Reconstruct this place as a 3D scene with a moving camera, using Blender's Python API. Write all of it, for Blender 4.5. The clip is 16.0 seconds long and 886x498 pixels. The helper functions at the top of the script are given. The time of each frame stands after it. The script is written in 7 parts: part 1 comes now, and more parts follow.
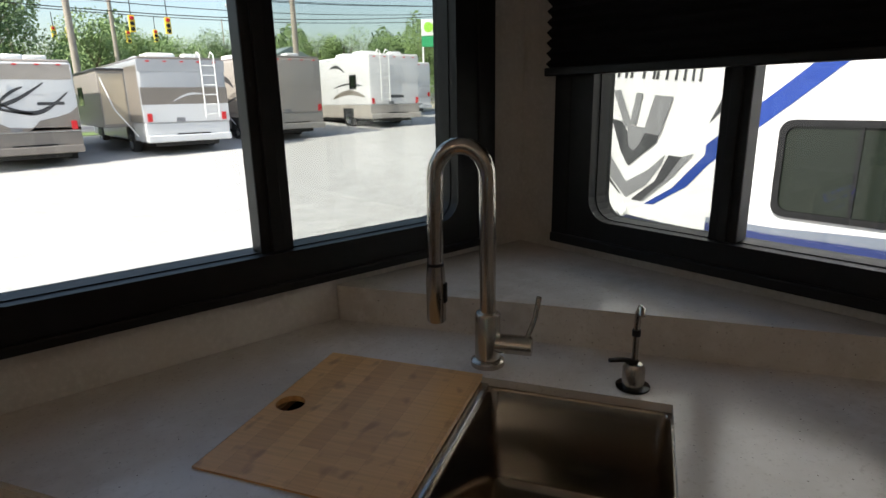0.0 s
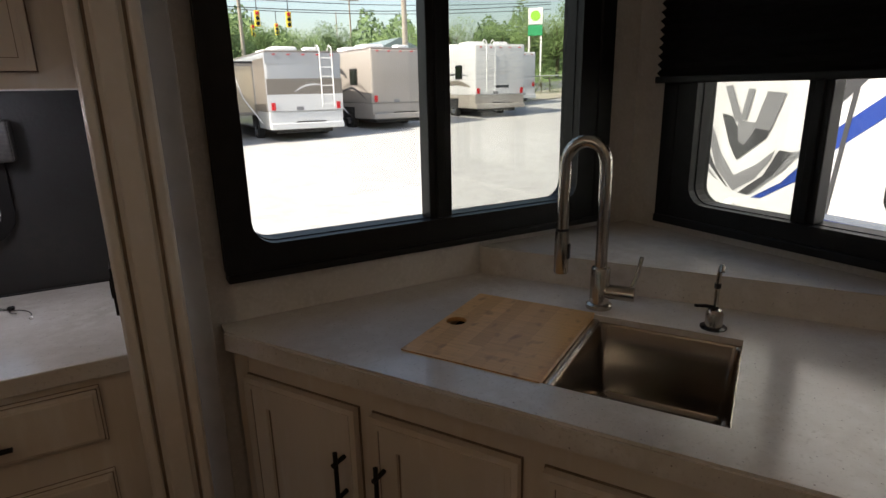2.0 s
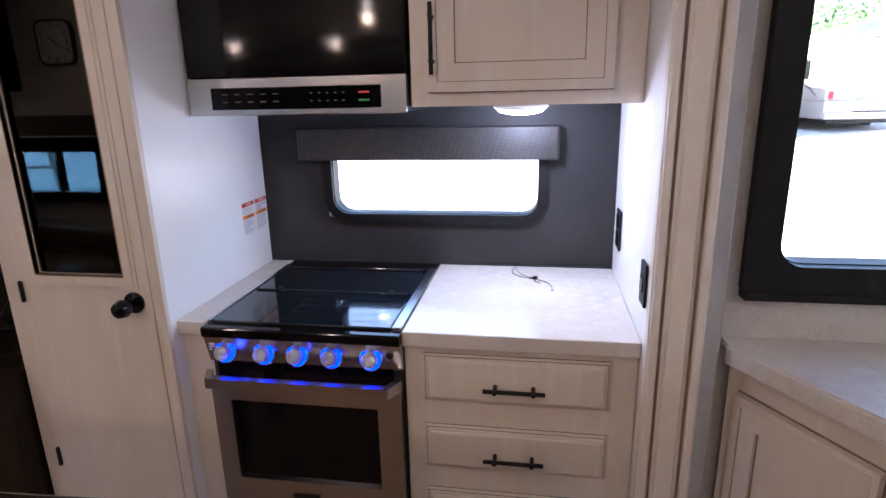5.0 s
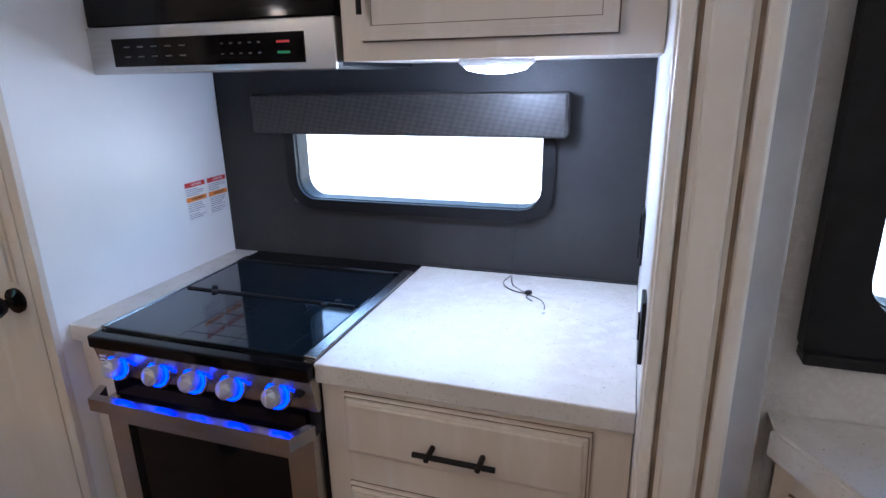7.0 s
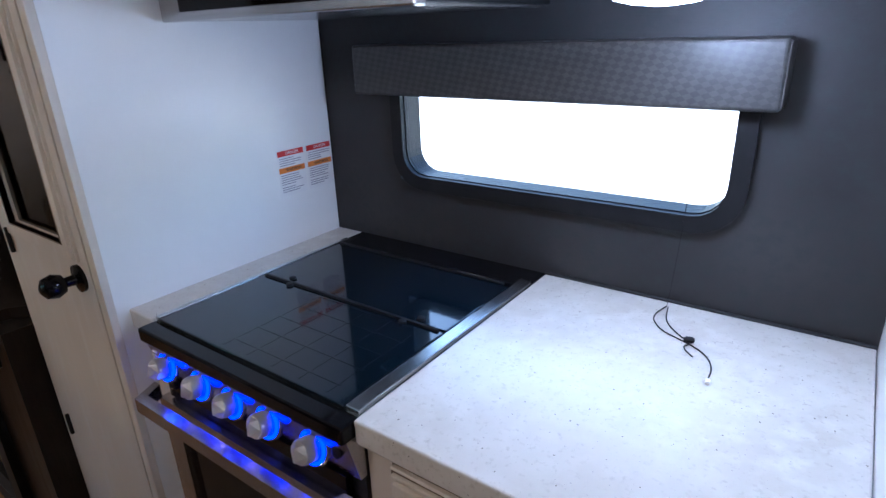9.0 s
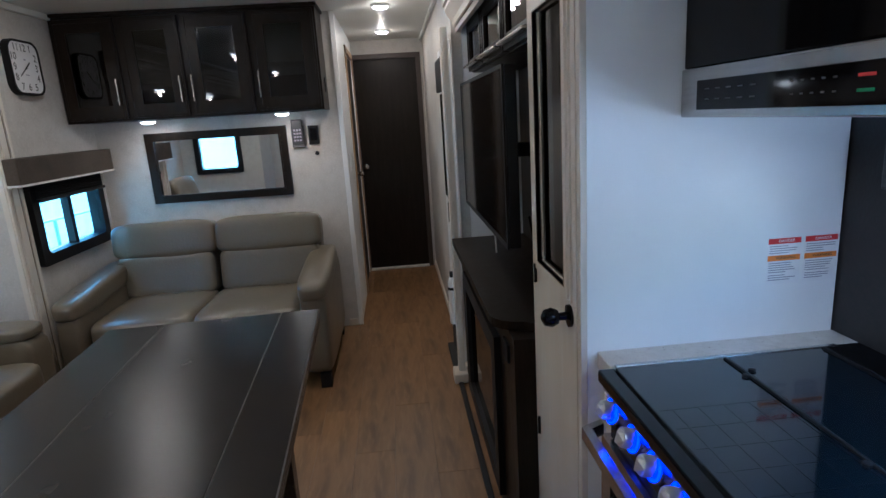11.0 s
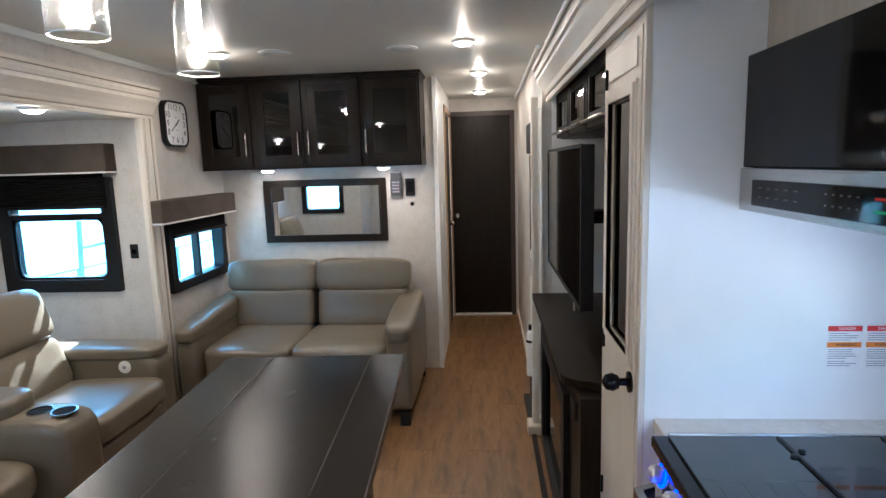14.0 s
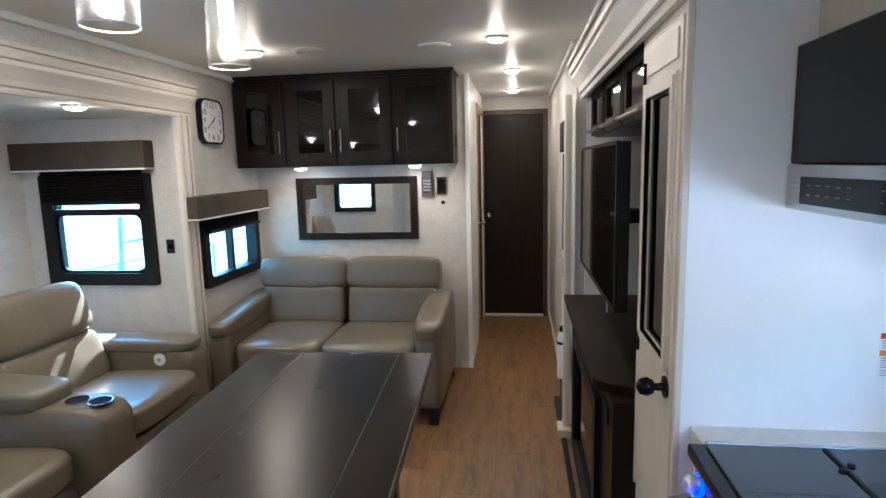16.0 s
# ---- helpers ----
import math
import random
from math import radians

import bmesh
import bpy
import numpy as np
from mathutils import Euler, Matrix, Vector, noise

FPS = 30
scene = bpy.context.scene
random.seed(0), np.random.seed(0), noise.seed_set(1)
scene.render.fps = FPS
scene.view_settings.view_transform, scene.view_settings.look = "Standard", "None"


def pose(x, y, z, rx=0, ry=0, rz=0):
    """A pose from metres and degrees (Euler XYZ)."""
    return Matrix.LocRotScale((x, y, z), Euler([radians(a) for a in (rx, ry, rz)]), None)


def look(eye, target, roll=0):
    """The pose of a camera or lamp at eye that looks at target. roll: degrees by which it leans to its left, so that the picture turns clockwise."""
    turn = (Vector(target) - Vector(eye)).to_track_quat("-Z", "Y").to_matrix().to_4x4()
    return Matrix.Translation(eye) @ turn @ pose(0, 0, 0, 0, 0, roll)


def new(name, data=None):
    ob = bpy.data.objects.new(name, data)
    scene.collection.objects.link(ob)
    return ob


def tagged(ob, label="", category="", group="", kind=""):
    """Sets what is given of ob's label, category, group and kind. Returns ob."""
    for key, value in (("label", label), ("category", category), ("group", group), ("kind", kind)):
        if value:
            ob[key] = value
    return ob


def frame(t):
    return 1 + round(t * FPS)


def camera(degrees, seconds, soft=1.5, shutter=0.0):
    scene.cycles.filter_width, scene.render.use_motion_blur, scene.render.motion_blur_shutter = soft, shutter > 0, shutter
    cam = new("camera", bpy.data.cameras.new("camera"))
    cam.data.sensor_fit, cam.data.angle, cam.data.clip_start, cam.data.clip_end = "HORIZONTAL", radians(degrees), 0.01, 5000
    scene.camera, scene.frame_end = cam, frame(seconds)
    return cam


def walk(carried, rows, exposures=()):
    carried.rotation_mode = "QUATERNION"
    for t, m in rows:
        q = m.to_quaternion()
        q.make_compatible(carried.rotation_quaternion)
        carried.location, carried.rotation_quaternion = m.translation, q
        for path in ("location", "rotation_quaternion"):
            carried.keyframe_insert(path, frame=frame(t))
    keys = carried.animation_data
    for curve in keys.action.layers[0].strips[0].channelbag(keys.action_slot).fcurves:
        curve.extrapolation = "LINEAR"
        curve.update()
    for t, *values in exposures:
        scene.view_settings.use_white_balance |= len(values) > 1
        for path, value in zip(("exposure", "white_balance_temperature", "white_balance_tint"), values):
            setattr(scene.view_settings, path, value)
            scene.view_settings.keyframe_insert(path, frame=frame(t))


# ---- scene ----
cam = camera(75.6, 16.0)
PATH = [
    (0, (-0.792, 1.177, 1.355), (0.434, 2.672, 0.843), -1.2),
    (0.5, (-0.812, 1.058, 1.365), (0.356, 2.595, 0.842), -1.3),
    (1, (-0.872, 0.979, 1.387), (0.273, 2.527, 0.846), -1.4),
    (1.5, (-0.974, 0.962, 1.385), (0.149, 2.526, 0.845), -1.4),
    (2, (-1.065, 0.945, 1.394), (-0.118, 2.622, 0.855), -1.2),
    (2.5, (-1.176, 0.969, 1.391), (-0.676, 2.834, 0.867), -1.1),
    (3, (-1.207, 0.94, 1.421), (-1.09, 2.863, 0.882), -0.8),
    (3.5, (-1.129, 0.867, 1.455), (-1.309, 2.783, 0.909), -1.0),
    (4, (-1.154, 0.854, 1.464), (-1.415, 2.761, 0.919), -1.3),
    (4.5, (-1.276, 0.907, 1.449), (-1.554, 2.812, 0.906), -1.4),
    (5, (-1.327, 0.947, 1.441), (-1.65, 2.849, 0.913), -1.3),
    (5.2, (-1.339, 0.955, 1.438), (-1.669, 2.858, 0.92), -1.1),
    (7.3, (-1.119, 1.442, 1.367), (-1.859, 3.191, 0.739), -1.2),
    (7.5, (-1.116, 1.495, 1.355), (-1.958, 3.186, 0.697), -1.3),
    (8, (-1.056, 1.616, 1.365), (-2.074, 3.191, 0.671), -1.4),
    (8.5, (-1.07, 1.646, 1.388), (-2.135, 3.183, 0.679), -1.8),
    (9, (-1.178, 1.715, 1.369), (-2.289, 3.216, 0.653), -2.1),
    (9.5, (-1.232, 1.787, 1.37), (-2.627, 3.049, 0.69), -3.6),
    (10, (-1.24, 1.829, 1.375), (-2.946, 2.658, 0.742), -4.3),
    (10.2, (-1.227, 1.786, 1.378), (-3.025, 2.41, 0.763), -4.5),
    (12.3, (-0.879, 1.709, 1.518), (-2.847, 1.629, 1.173), -2.1),
    (12.5, (-0.904, 1.727, 1.509), (-2.873, 1.64, 1.169), -2.1),
    (13, (-0.903, 1.744, 1.51), (-2.873, 1.634, 1.185), -2.0),
    (13.5, (-0.892, 1.739, 1.518), (-2.863, 1.602, 1.208), -1.9),
    (14, (-0.912, 1.751, 1.513), (-2.884, 1.593, 1.218), -1.7),
    (14.5, (-0.914, 1.757, 1.507), (-2.883, 1.572, 1.213), -1.6),
    (15, (-0.934, 1.752, 1.492), (-2.901, 1.537, 1.196), -1.5),
    (15.5, (-0.936, 1.751, 1.494), (-2.899, 1.517, 1.195), -1.4),
    (16, (-0.937, 1.752, 1.502), (-2.898, 1.486, 1.21), -1.4),
]

walk(cam, [(t, look(eye, target, roll)) for t, eye, target, roll in PATH],
     exposures=[(0, 1.08, 6600, 18), (1.5, 1.08, 6700, 19), (2.5, 1.05, 7300, 23), (3.0, 1.02, 7400, 25), (3.5, 1.3, 7100, 25), (4.2, 2.5, 6500, 27), (5.0, 3.36, 5650, 28), (7.3, 3.22, 5150, 17), (9.0, 2.98, 5100, 17), (10.2, 2.5, 4600, 8), (12.3, 3.55, 5000, 9), (16, 3.6, 5050, 8)])

# ---- world, sun and lamps' strength ----
SUN_EL, SUN_AZ = 42.0, 187.0    # azimuth of the sun, degrees counter-clockwise from +x
world = bpy.data.worlds.new("sky")
scene.world = world
world.use_nodes = True
wn = world.node_tree
sky = wn.nodes.new("ShaderNodeTexSky")
sky.sky_type, sky.sun_disc = "NISHITA", False
sky.sun_elevation, sky.sun_rotation = radians(SUN_EL), radians(90 - SUN_AZ)
sky.air_density, sky.dust_density = 1.2, 2.5
wn.nodes["Background"].inputs[1].default_value = 0.15
wn.links.new(sky.outputs[0], wn.nodes["Background"].inputs[0])
sun = new("sun", bpy.data.lights.new("sun", "SUN"))
sun.data.energy, sun.data.angle, sun.data.color = 5.0, radians(0.6), (1.0, 0.95, 0.87)
sun_way = Vector((math.cos(radians(SUN_AZ)) * math.cos(radians(SUN_EL)), math.sin(radians(SUN_AZ)) * math.cos(radians(SUN_EL)), math.sin(radians(SUN_EL))))
sun.matrix_world = look(sun_way * 60, (0, 0, 0))
CEILING_W, PUCK_W, PENDANT_W, HOB_W = 0.46, 0.235, 0.26, 0.115
# COOL: bluish puck tint, added to stand in for daylight on the side panel
WARM, COOL = (1.0, 0.735, 0.47), (0.78, 0.86, 1.0)


# ---- materials ----
def material(name, colour, rough=0.5, spec=0.5, metal=0.0, grain=None, spots=None, bump=0.0, bump_scale=60.0, bump_stretch=None, coat=0.0, stretch=(1, 1, 1), spread=0.0, sheen=0.0, per_piece=0.0):
    """grain: (scale, second colour, share); spots: (scale, colour, threshold)."""
    m = bpy.data.materials.new(name)
    m.use_nodes = True
    n, l = m.node_tree.nodes, m.node_tree.links
    b = n["Principled BSDF"]
    b.inputs["Roughness"].default_value, b.inputs["Metallic"].default_value = rough, metal
    b.inputs["Coat Weight"].default_value = coat
    b.inputs["Specular IOR Level"].default_value = spec
    b.inputs["Coat Roughness"].default_value = 0.12
    b.inputs["Sheen Weight"].default_value = sheen
    tc = n.new("ShaderNodeTexCoord")
    mp = n.new("ShaderNodeMapping")
    mp.inputs["Scale"].default_value = stretch
    l.new(tc.outputs["Object"], mp.inputs["Vector"])
    rgb = n.new("ShaderNodeRGB")
    rgb.outputs[0].default_value = (*colour, 1)
    out = rgb.outputs[0]

    def mix(a, second, fac):
        x = n.new("ShaderNodeMix")
        x.data_type = "RGBA"
        l.new(fac, x.inputs["Factor"])
        l.new(a, x.inputs[6])
        x.inputs[7].default_value = (*second, 1)
        return x.outputs[2]

    def noise_fac(scale, lo, hi, detail=4.0):
        t = n.new("ShaderNodeTexNoise")
        t.inputs["Scale"].default_value, t.inputs["Detail"].default_value = scale, detail
        l.new(mp.outputs[0], t.inputs["Vector"])
        r = n.new("ShaderNodeMapRange")
        r.inputs[1].default_value, r.inputs[2].default_value = lo, hi
        l.new(t.outputs[0], r.inputs[0])
        return r.outputs[0]
    if grain:
        for k, (scale, second, share) in enumerate(grain):
            out = mix(out, second, noise_fac(scale, 0.62 - share * 0.4, 0.62 + 0.15))
    if spots:
        for scale, second, lim in spots:
            v = n.new("ShaderNodeTexVoronoi")
            v.inputs["Scale"].default_value = scale
            l.new(mp.outputs[0], v.inputs["Vector"])
            wob = n.new("ShaderNodeMath")
            wob.operation = "LESS_THAN"
            l.new(v.outputs["Distance"], wob.inputs[0])
            pick = n.new("ShaderNodeSeparateColor")
            l.new(v.outputs["Color"], pick.inputs[0])
            r = n.new("ShaderNodeMapRange")
            r.inputs[1].default_value, r.inputs[2].default_value, r.inputs[3].default_value, r.inputs[4].default_value = 0.35, 1.0, 0.0, lim
            l.new(pick.outputs[0], r.inputs[0])
            l.new(r.outputs[0], wob.inputs[1])
            out = mix(out, second, wob.outputs[0])
    if per_piece:
        info = n.new("ShaderNodeObjectInfo")
        hsv = n.new("ShaderNodeHueSaturation")
        r = n.new("ShaderNodeMapRange")
        r.inputs[3].default_value, r.inputs[4].default_value = 1 - per_piece, 1 + per_piece
        l.new(info.outputs["Random"], r.inputs[0])
        l.new(r.outputs[0], hsv.inputs["Value"])
        l.new(out, hsv.inputs["Color"])
        out = hsv.outputs[0]
    l.new(out, b.inputs["Base Color"])
    if spread:
        r = n.new("ShaderNodeMapRange")
        r.inputs[3].default_value, r.inputs[4].default_value = max(0.02, rough - spread), min(1, rough + spread)
        t = n.new("ShaderNodeTexNoise")
        t.inputs["Scale"].default_value, t.inputs["Detail"].default_value = 9.0, 5.0
        l.new(mp.outputs[0], t.inputs["Vector"])
        l.new(t.outputs[0], r.inputs[0])
        l.new(r.outputs[0], b.inputs["Roughness"])
    if bump:
        t = n.new("ShaderNodeTexNoise")
        t.inputs["Scale"].default_value, t.inputs["Detail"].default_value = bump_scale, 6.0
        if bump_stretch:
            mb = n.new("ShaderNodeMapping")
            mb.inputs["Scale"].default_value = bump_stretch
            l.new(tc.outputs["Object"], mb.inputs["Vector"])
            l.new(mb.outputs[0], t.inputs["Vector"])
        else:
            l.new(mp.outputs[0], t.inputs["Vector"])
        bp = n.new("ShaderNodeBump")
        bp.inputs["Strength"].default_value, bp.inputs["Distance"].default_value = bump, 0.004
        l.new(t.outputs[0], bp.inputs["Height"])
        l.new(bp.outputs[0], b.inputs["Normal"])
    return m


def glow(name, colour, strength):
    m = bpy.data.materials.new(name)
    m.use_nodes = True
    b = m.node_tree.nodes["Principled BSDF"]
    b.inputs["Base Color"].default_value = (*colour, 1)
    b.inputs["Emission Color"].default_value = (*colour, 1)
    b.inputs["Emission Strength"].default_value = strength
    return m


def pane_glass(name, tint, gloss=1.0):
    """A thin pane: clear, with a mirror gloss that grows towards grazing."""
    m = bpy.data.materials.new(name)
    m.use_nodes = True
    n, l = m.node_tree.nodes, m.node_tree.links
    n.remove(n["Principled BSDF"])
    t, g, x, f = n.new("ShaderNodeBsdfTransparent"), n.new("ShaderNodeBsdfGlossy"), n.new("ShaderNodeMixShader"), n.new("ShaderNodeLayerWeight")
    t.inputs[0].default_value = (*tint, 1)
    g.inputs["Roughness"].default_value = 0.02
    f.inputs[0].default_value = 0.5
    k, r = n.new("ShaderNodeMath"), n.new("ShaderNodeMapRange")
    k.operation = "POWER"
    k.inputs[1].default_value = 5.0
    r.inputs[3].default_value, r.inputs[4].default_value = 0.04 * gloss, 0.8
    l.new(f.outputs["Facing"], k.inputs[0])
    l.new(k.outputs[0], r.inputs[0])
    l.new(r.outputs[0], x.inputs[0])
    l.new(t.outputs[0], x.inputs[1])
    l.new(g.outputs[0], x.inputs[2])
    l.new(x.outputs[0], n["Material Output"].inputs[0])
    return m


WALL = material("vinyl_wall", (0.60, 0.57, 0.53), 0.6, grain=[(14, (0.52, 0.49, 0.45), 0.5), (90, (0.66, 0.63, 0.59), 0.4)], bump=0.25, bump_scale=220)
PANEL = material("white_panel", (0.82, 0.815, 0.81), 0.35, grain=[(3, (0.78, 0.78, 0.78), 0.3)], bump=0.05, bump_scale=150)
SLATE = material("dark_backsplash", (0.027, 0.025, 0.026), 0.5, spec=0.3, grain=[(4, (0.044, 0.041, 0.041), 0.5), (60, (0.027, 0.031, 0.031), 0.4)], bump=0.15, bump_scale=120)
CEIL = material("ceiling_vinyl", (0.78, 0.785, 0.75), 0.42, grain=[(2, (0.74, 0.745, 0.71), 0.4)], bump=0.06, bump_scale=80)
CREAM = material("glazed_cream_paint", (0.67, 0.60, 0.51), 0.42, grain=[(5, (0.61, 0.54, 0.45), 0.5), (40, (0.70, 0.645, 0.575), 0.3)], bump=0.12, bump_scale=50, stretch=(1, 1, 0.15), spread=0.08)
TRIMPAINT = material("pale_trim_paint", (0.73, 0.68, 0.605), 0.40, grain=[(5, (0.68, 0.625, 0.55), 0.5), (40, (0.755, 0.71, 0.65), 0.3)], bump=0.08, bump_scale=50, spread=0.06)
GLAZE = material("brown_glaze", (0.16, 0.115, 0.075), 0.55, grain=[(20, (0.30, 0.23, 0.16), 0.6)])
COUNTER = material("speckled_solid_surface", (0.64, 0.605, 0.56), 0.19, grain=[(7, (0.54, 0.50, 0.445), 0.5), (32, (0.69, 0.66, 0.62), 0.45), (2.2, (0.57, 0.52, 0.46), 0.35), (150, (0.50, 0.46, 0.41), 0.12)], spots=[(95, (0.20, 0.175, 0.15), 0.125), (140, (0.42, 0.39, 0.36), 0.15)], spread=0.06)
DARKWOOD = material("espresso_wood", (0.012, 0.0082, 0.0055), 0.38, spec=0.18, grain=[(6, (0.020, 0.014, 0.0095), 0.6), (40, (0.008, 0.0055, 0.004), 0.4)], bump=0.15, bump_scale=40, stretch=(6, 6, 0.6), spread=0.08)
TABLE = material("worn_black_table", (0.0155, 0.0115, 0.0082), 0.26, spec=0.36, grain=[(1.4, (0.020, 0.0152, 0.0112), 0.6), (90, (0.011, 0.0085, 0.0065), 0.4)], bump=0.09, bump_scale=110, bump_stretch=(4, 1.0, 1), stretch=(1.0, 1.6, 1), spread=0.035, per_piece=0.12)
GREYEDGE = material("worn_table_edge", (0.13, 0.12, 0.105), 0.6, grain=[(30, (0.05, 0.045, 0.04), 0.6)])
OAK = material("oak_vinyl_plank", (0.235, 0.124, 0.046), 0.40, grain=[(4, (0.155, 0.080, 0.029), 0.6), (12, (0.27, 0.152, 0.064), 0.4), (5, (0.108, 0.056, 0.024), 0.30)], bump=0.06, bump_scale=60, stretch=(0.7, 4, 1), spread=0.1, per_piece=0.14)
LEATHER = material("taupe_leather", (0.150, 0.128, 0.090), 0.30, grain=[(2.0, (0.136, 0.115, 0.080), 0.4), (140, (0.162, 0.141, 0.104), 0.3)], bump=0.22, bump_scale=75, spread=0.05)
BLACK = material("black_frame", (0.008, 0.008, 0.009), 0.5, spec=0.25, grain=[(30, (0.012, 0.012, 0.013), 0.4)], bump=0.05)
BLACKGLOSS = material("black_gloss", (0.004, 0.004, 0.005), 0.07, spec=0.22)
# black glass; the blue reflection of the side panel is put into both colours
HOB = material("hob_glass_blue_reflection", (0.003, 0.008, 0.014), 0.06, spec=0.5, coat=0.30, spots=[(60, (0.05, 0.05, 0.05), 0.04)])
GRATE = material("faint_grate", (0.007, 0.012, 0.018), 0.06, spec=0.5, coat=0.30)
IRON = material("cast_iron", (0.015, 0.015, 0.016), 0.55, bump=0.2, bump_scale=90)
STEEL = material("brushed_steel", (0.52, 0.515, 0.51), 0.25, metal=1.0, grain=[(30, (0.44, 0.435, 0.43), 0.5)], stretch=(0.3, 6, 6))
KNOB = material("satin_knob_metal", (0.62, 0.62, 0.62), 0.42, metal=0.6, grain=[(40, (0.56, 0.56, 0.56), 0.4)])
# satin steel whose brown base colour holds the bowl's bronze reflections
BASIN = material("sink_steel_warm_reflection", (0.36, 0.31, 0.26), 0.17, metal=1.0, grain=[(3, (0.32, 0.27, 0.225), 0.5)])
NICKEL = material("brushed_nickel", (0.50, 0.46, 0.41), 0.24, metal=1.0, bump=0.05, bump_scale=200)
CHROME = material("chrome", (0.75, 0.75, 0.75), 0.08, metal=1.0)
BAMBOO = material("bamboo", (0.53, 0.335, 0.165), 0.45, grain=[(5, (0.44, 0.26, 0.12), 0.5), (45, (0.60, 0.41, 0.23), 0.4)], bump=0.08, bump_scale=60, stretch=(1, 9, 1), per_piece=0.16)
FABRIC = material("brown_valance", (0.072, 0.058, 0.045), 0.75, spec=0.3, grain=[(120, (0.095, 0.078, 0.062), 0.5), (8, (0.055, 0.045, 0.036), 0.4)], bump=0.4, bump_scale=400)
WEAVE = bpy.data.materials.new("basket_weave")
WEAVE.use_nodes = True
wv, wl = WEAVE.node_tree.nodes, WEAVE.node_tree.links
wtc, wck, wnz, wmx, wbp, wmul = wv.new("ShaderNodeTexCoord"), wv.new("ShaderNodeTexChecker"), wv.new("ShaderNodeTexNoise"), wv.new("ShaderNodeMix"), wv.new("ShaderNodeBump"), wv.new("ShaderNodeMix")
wmp = wv.new("ShaderNodeMapping")
wmp.inputs["Rotation"].default_value = (0, radians(32), 0)
wmp.inputs["Scale"].default_value = (1.0, 1.0, 1.6)
wl.new(wtc.outputs["Object"], wmp.inputs[0])
wl.new(wmp.outputs[0], wck.inputs["Vector"])
wck.inputs["Scale"].default_value = 88
wck.inputs["Color1"].default_value, wck.inputs["Color2"].default_value = (0.058, 0.053, 0.049, 1), (0.036, 0.033, 0.031, 1)
wnz.inputs["Scale"].default_value = 40
wl.new(wtc.outputs["Object"], wnz.inputs["Vector"])
wmul.data_type, wmul.blend_type = "RGBA", "MULTIPLY"
wmul.inputs[0].default_value = 0.6
wl.new(wck.outputs[0], wmul.inputs[6])
wl.new(wnz.outputs[0], wmul.inputs[7])
wl.new(wmul.outputs[2], wv["Principled BSDF"].inputs["Base Color"])
wbp.inputs["Strength"].default_value, wbp.inputs["Distance"].default_value = 0.5, 0.002
wl.new(wmul.outputs[2], wbp.inputs["Height"])
wl.new(wbp.outputs[0], wv["Principled BSDF"].inputs["Normal"])
wv["Principled BSDF"].inputs["Roughness"].default_value = 0.42
BLIND = material("black_pleats", (0.006, 0.006, 0.0065), 0.8, spec=0.2, bump=0.1)
WHITE = material("white_plastic", (0.78, 0.78, 0.77), 0.4, grain=[(20, (0.74, 0.74, 0.73), 0.3)])
PAPER = material("white_label", (0.80, 0.79, 0.80), 0.6, grain=[(30, (0.76, 0.75, 0.76), 0.3)])
RED = material("red_print", (0.60, 0.03, 0.03), 0.5)
ORANGE = material("orange_print", (0.80, 0.24, 0.03), 0.5)
GREYPRINT = material("grey_print", (0.30, 0.29, 0.35), 0.6)
DIMPRINT = material("dim_grey_print", (0.085, 0.085, 0.09), 0.6)
BLACKPRINT = material("black_print", (0.02, 0.02, 0.02), 0.6)
YELLOW = material("yellow_label", (0.80, 0.62, 0.04), 0.5)
MIRROR = material("mirror", (0.86, 0.87, 0.87), 0.015, metal=1.0)
RUBBER = material("rubber", (0.018, 0.018, 0.018), 0.7, bump=0.2)
WINGLASS = pane_glass("window_glass", (0.88, 0.92, 0.90))
DARKGLASS = pane_glass("tinted_cabinet_glass", (0.14, 0.13, 0.11), 1.6)
SEEDED = pane_glass("seeded_glass", (0.97, 0.97, 0.96), 0.6)
TEALGLASS = pane_glass("teal_tinted_glass", (0.50, 0.80, 0.95))
TINTGLASS = pane_glass("tinted_window_glass", (0.70, 0.74, 0.71))
BUBBLE = material("glass_bubble", (1.0, 1.0, 1.0), 0.15)
BUBBLE.node_tree.nodes["Principled BSDF"].inputs["Transmission Weight"].default_value = 1.0
BULB = glow("bulb", (1.0, 0.87, 0.70), 4)
LED = glow("led_diffuser", (1.0, 0.92, 0.80), 4)
PUCKGLOW = glow("cool_led_diffuser", (0.86, 0.93, 1.0), 3)
BLUE = glow("blue_led", (0.005, 0.022, 1.0), 1.1)
GRAVEL = material("limestone_gravel", (0.43, 0.42, 0.40), 0.9, grain=[(0.25, (0.37, 0.36, 0.34), 0.5), (3, (0.31, 0.30, 0.28), 0.4), (14, (0.50, 0.485, 0.47), 0.4)], bump=0.8, bump_scale=18)
ASPHALT = material("asphalt", (0.16, 0.16, 0.165), 0.85, grain=[(1, (0.12, 0.12, 0.125), 0.5)], bump=0.3)
GRASS = material("grass", (0.13, 0.20, 0.055), 0.9, grain=[(2, (0.19, 0.23, 0.08), 0.5)], bump=0.6)
GELCOAT = material("white_gelcoat", (0.60, 0.60, 0.605), 0.25, grain=[(1.5, (0.56, 0.56, 0.565), 0.4)], coat=0.4)
BEIGE = material("beige_gelcoat", (0.33, 0.295, 0.265), 0.3, grain=[(1.5, (0.31, 0.275, 0.245), 0.4)], coat=0.3)
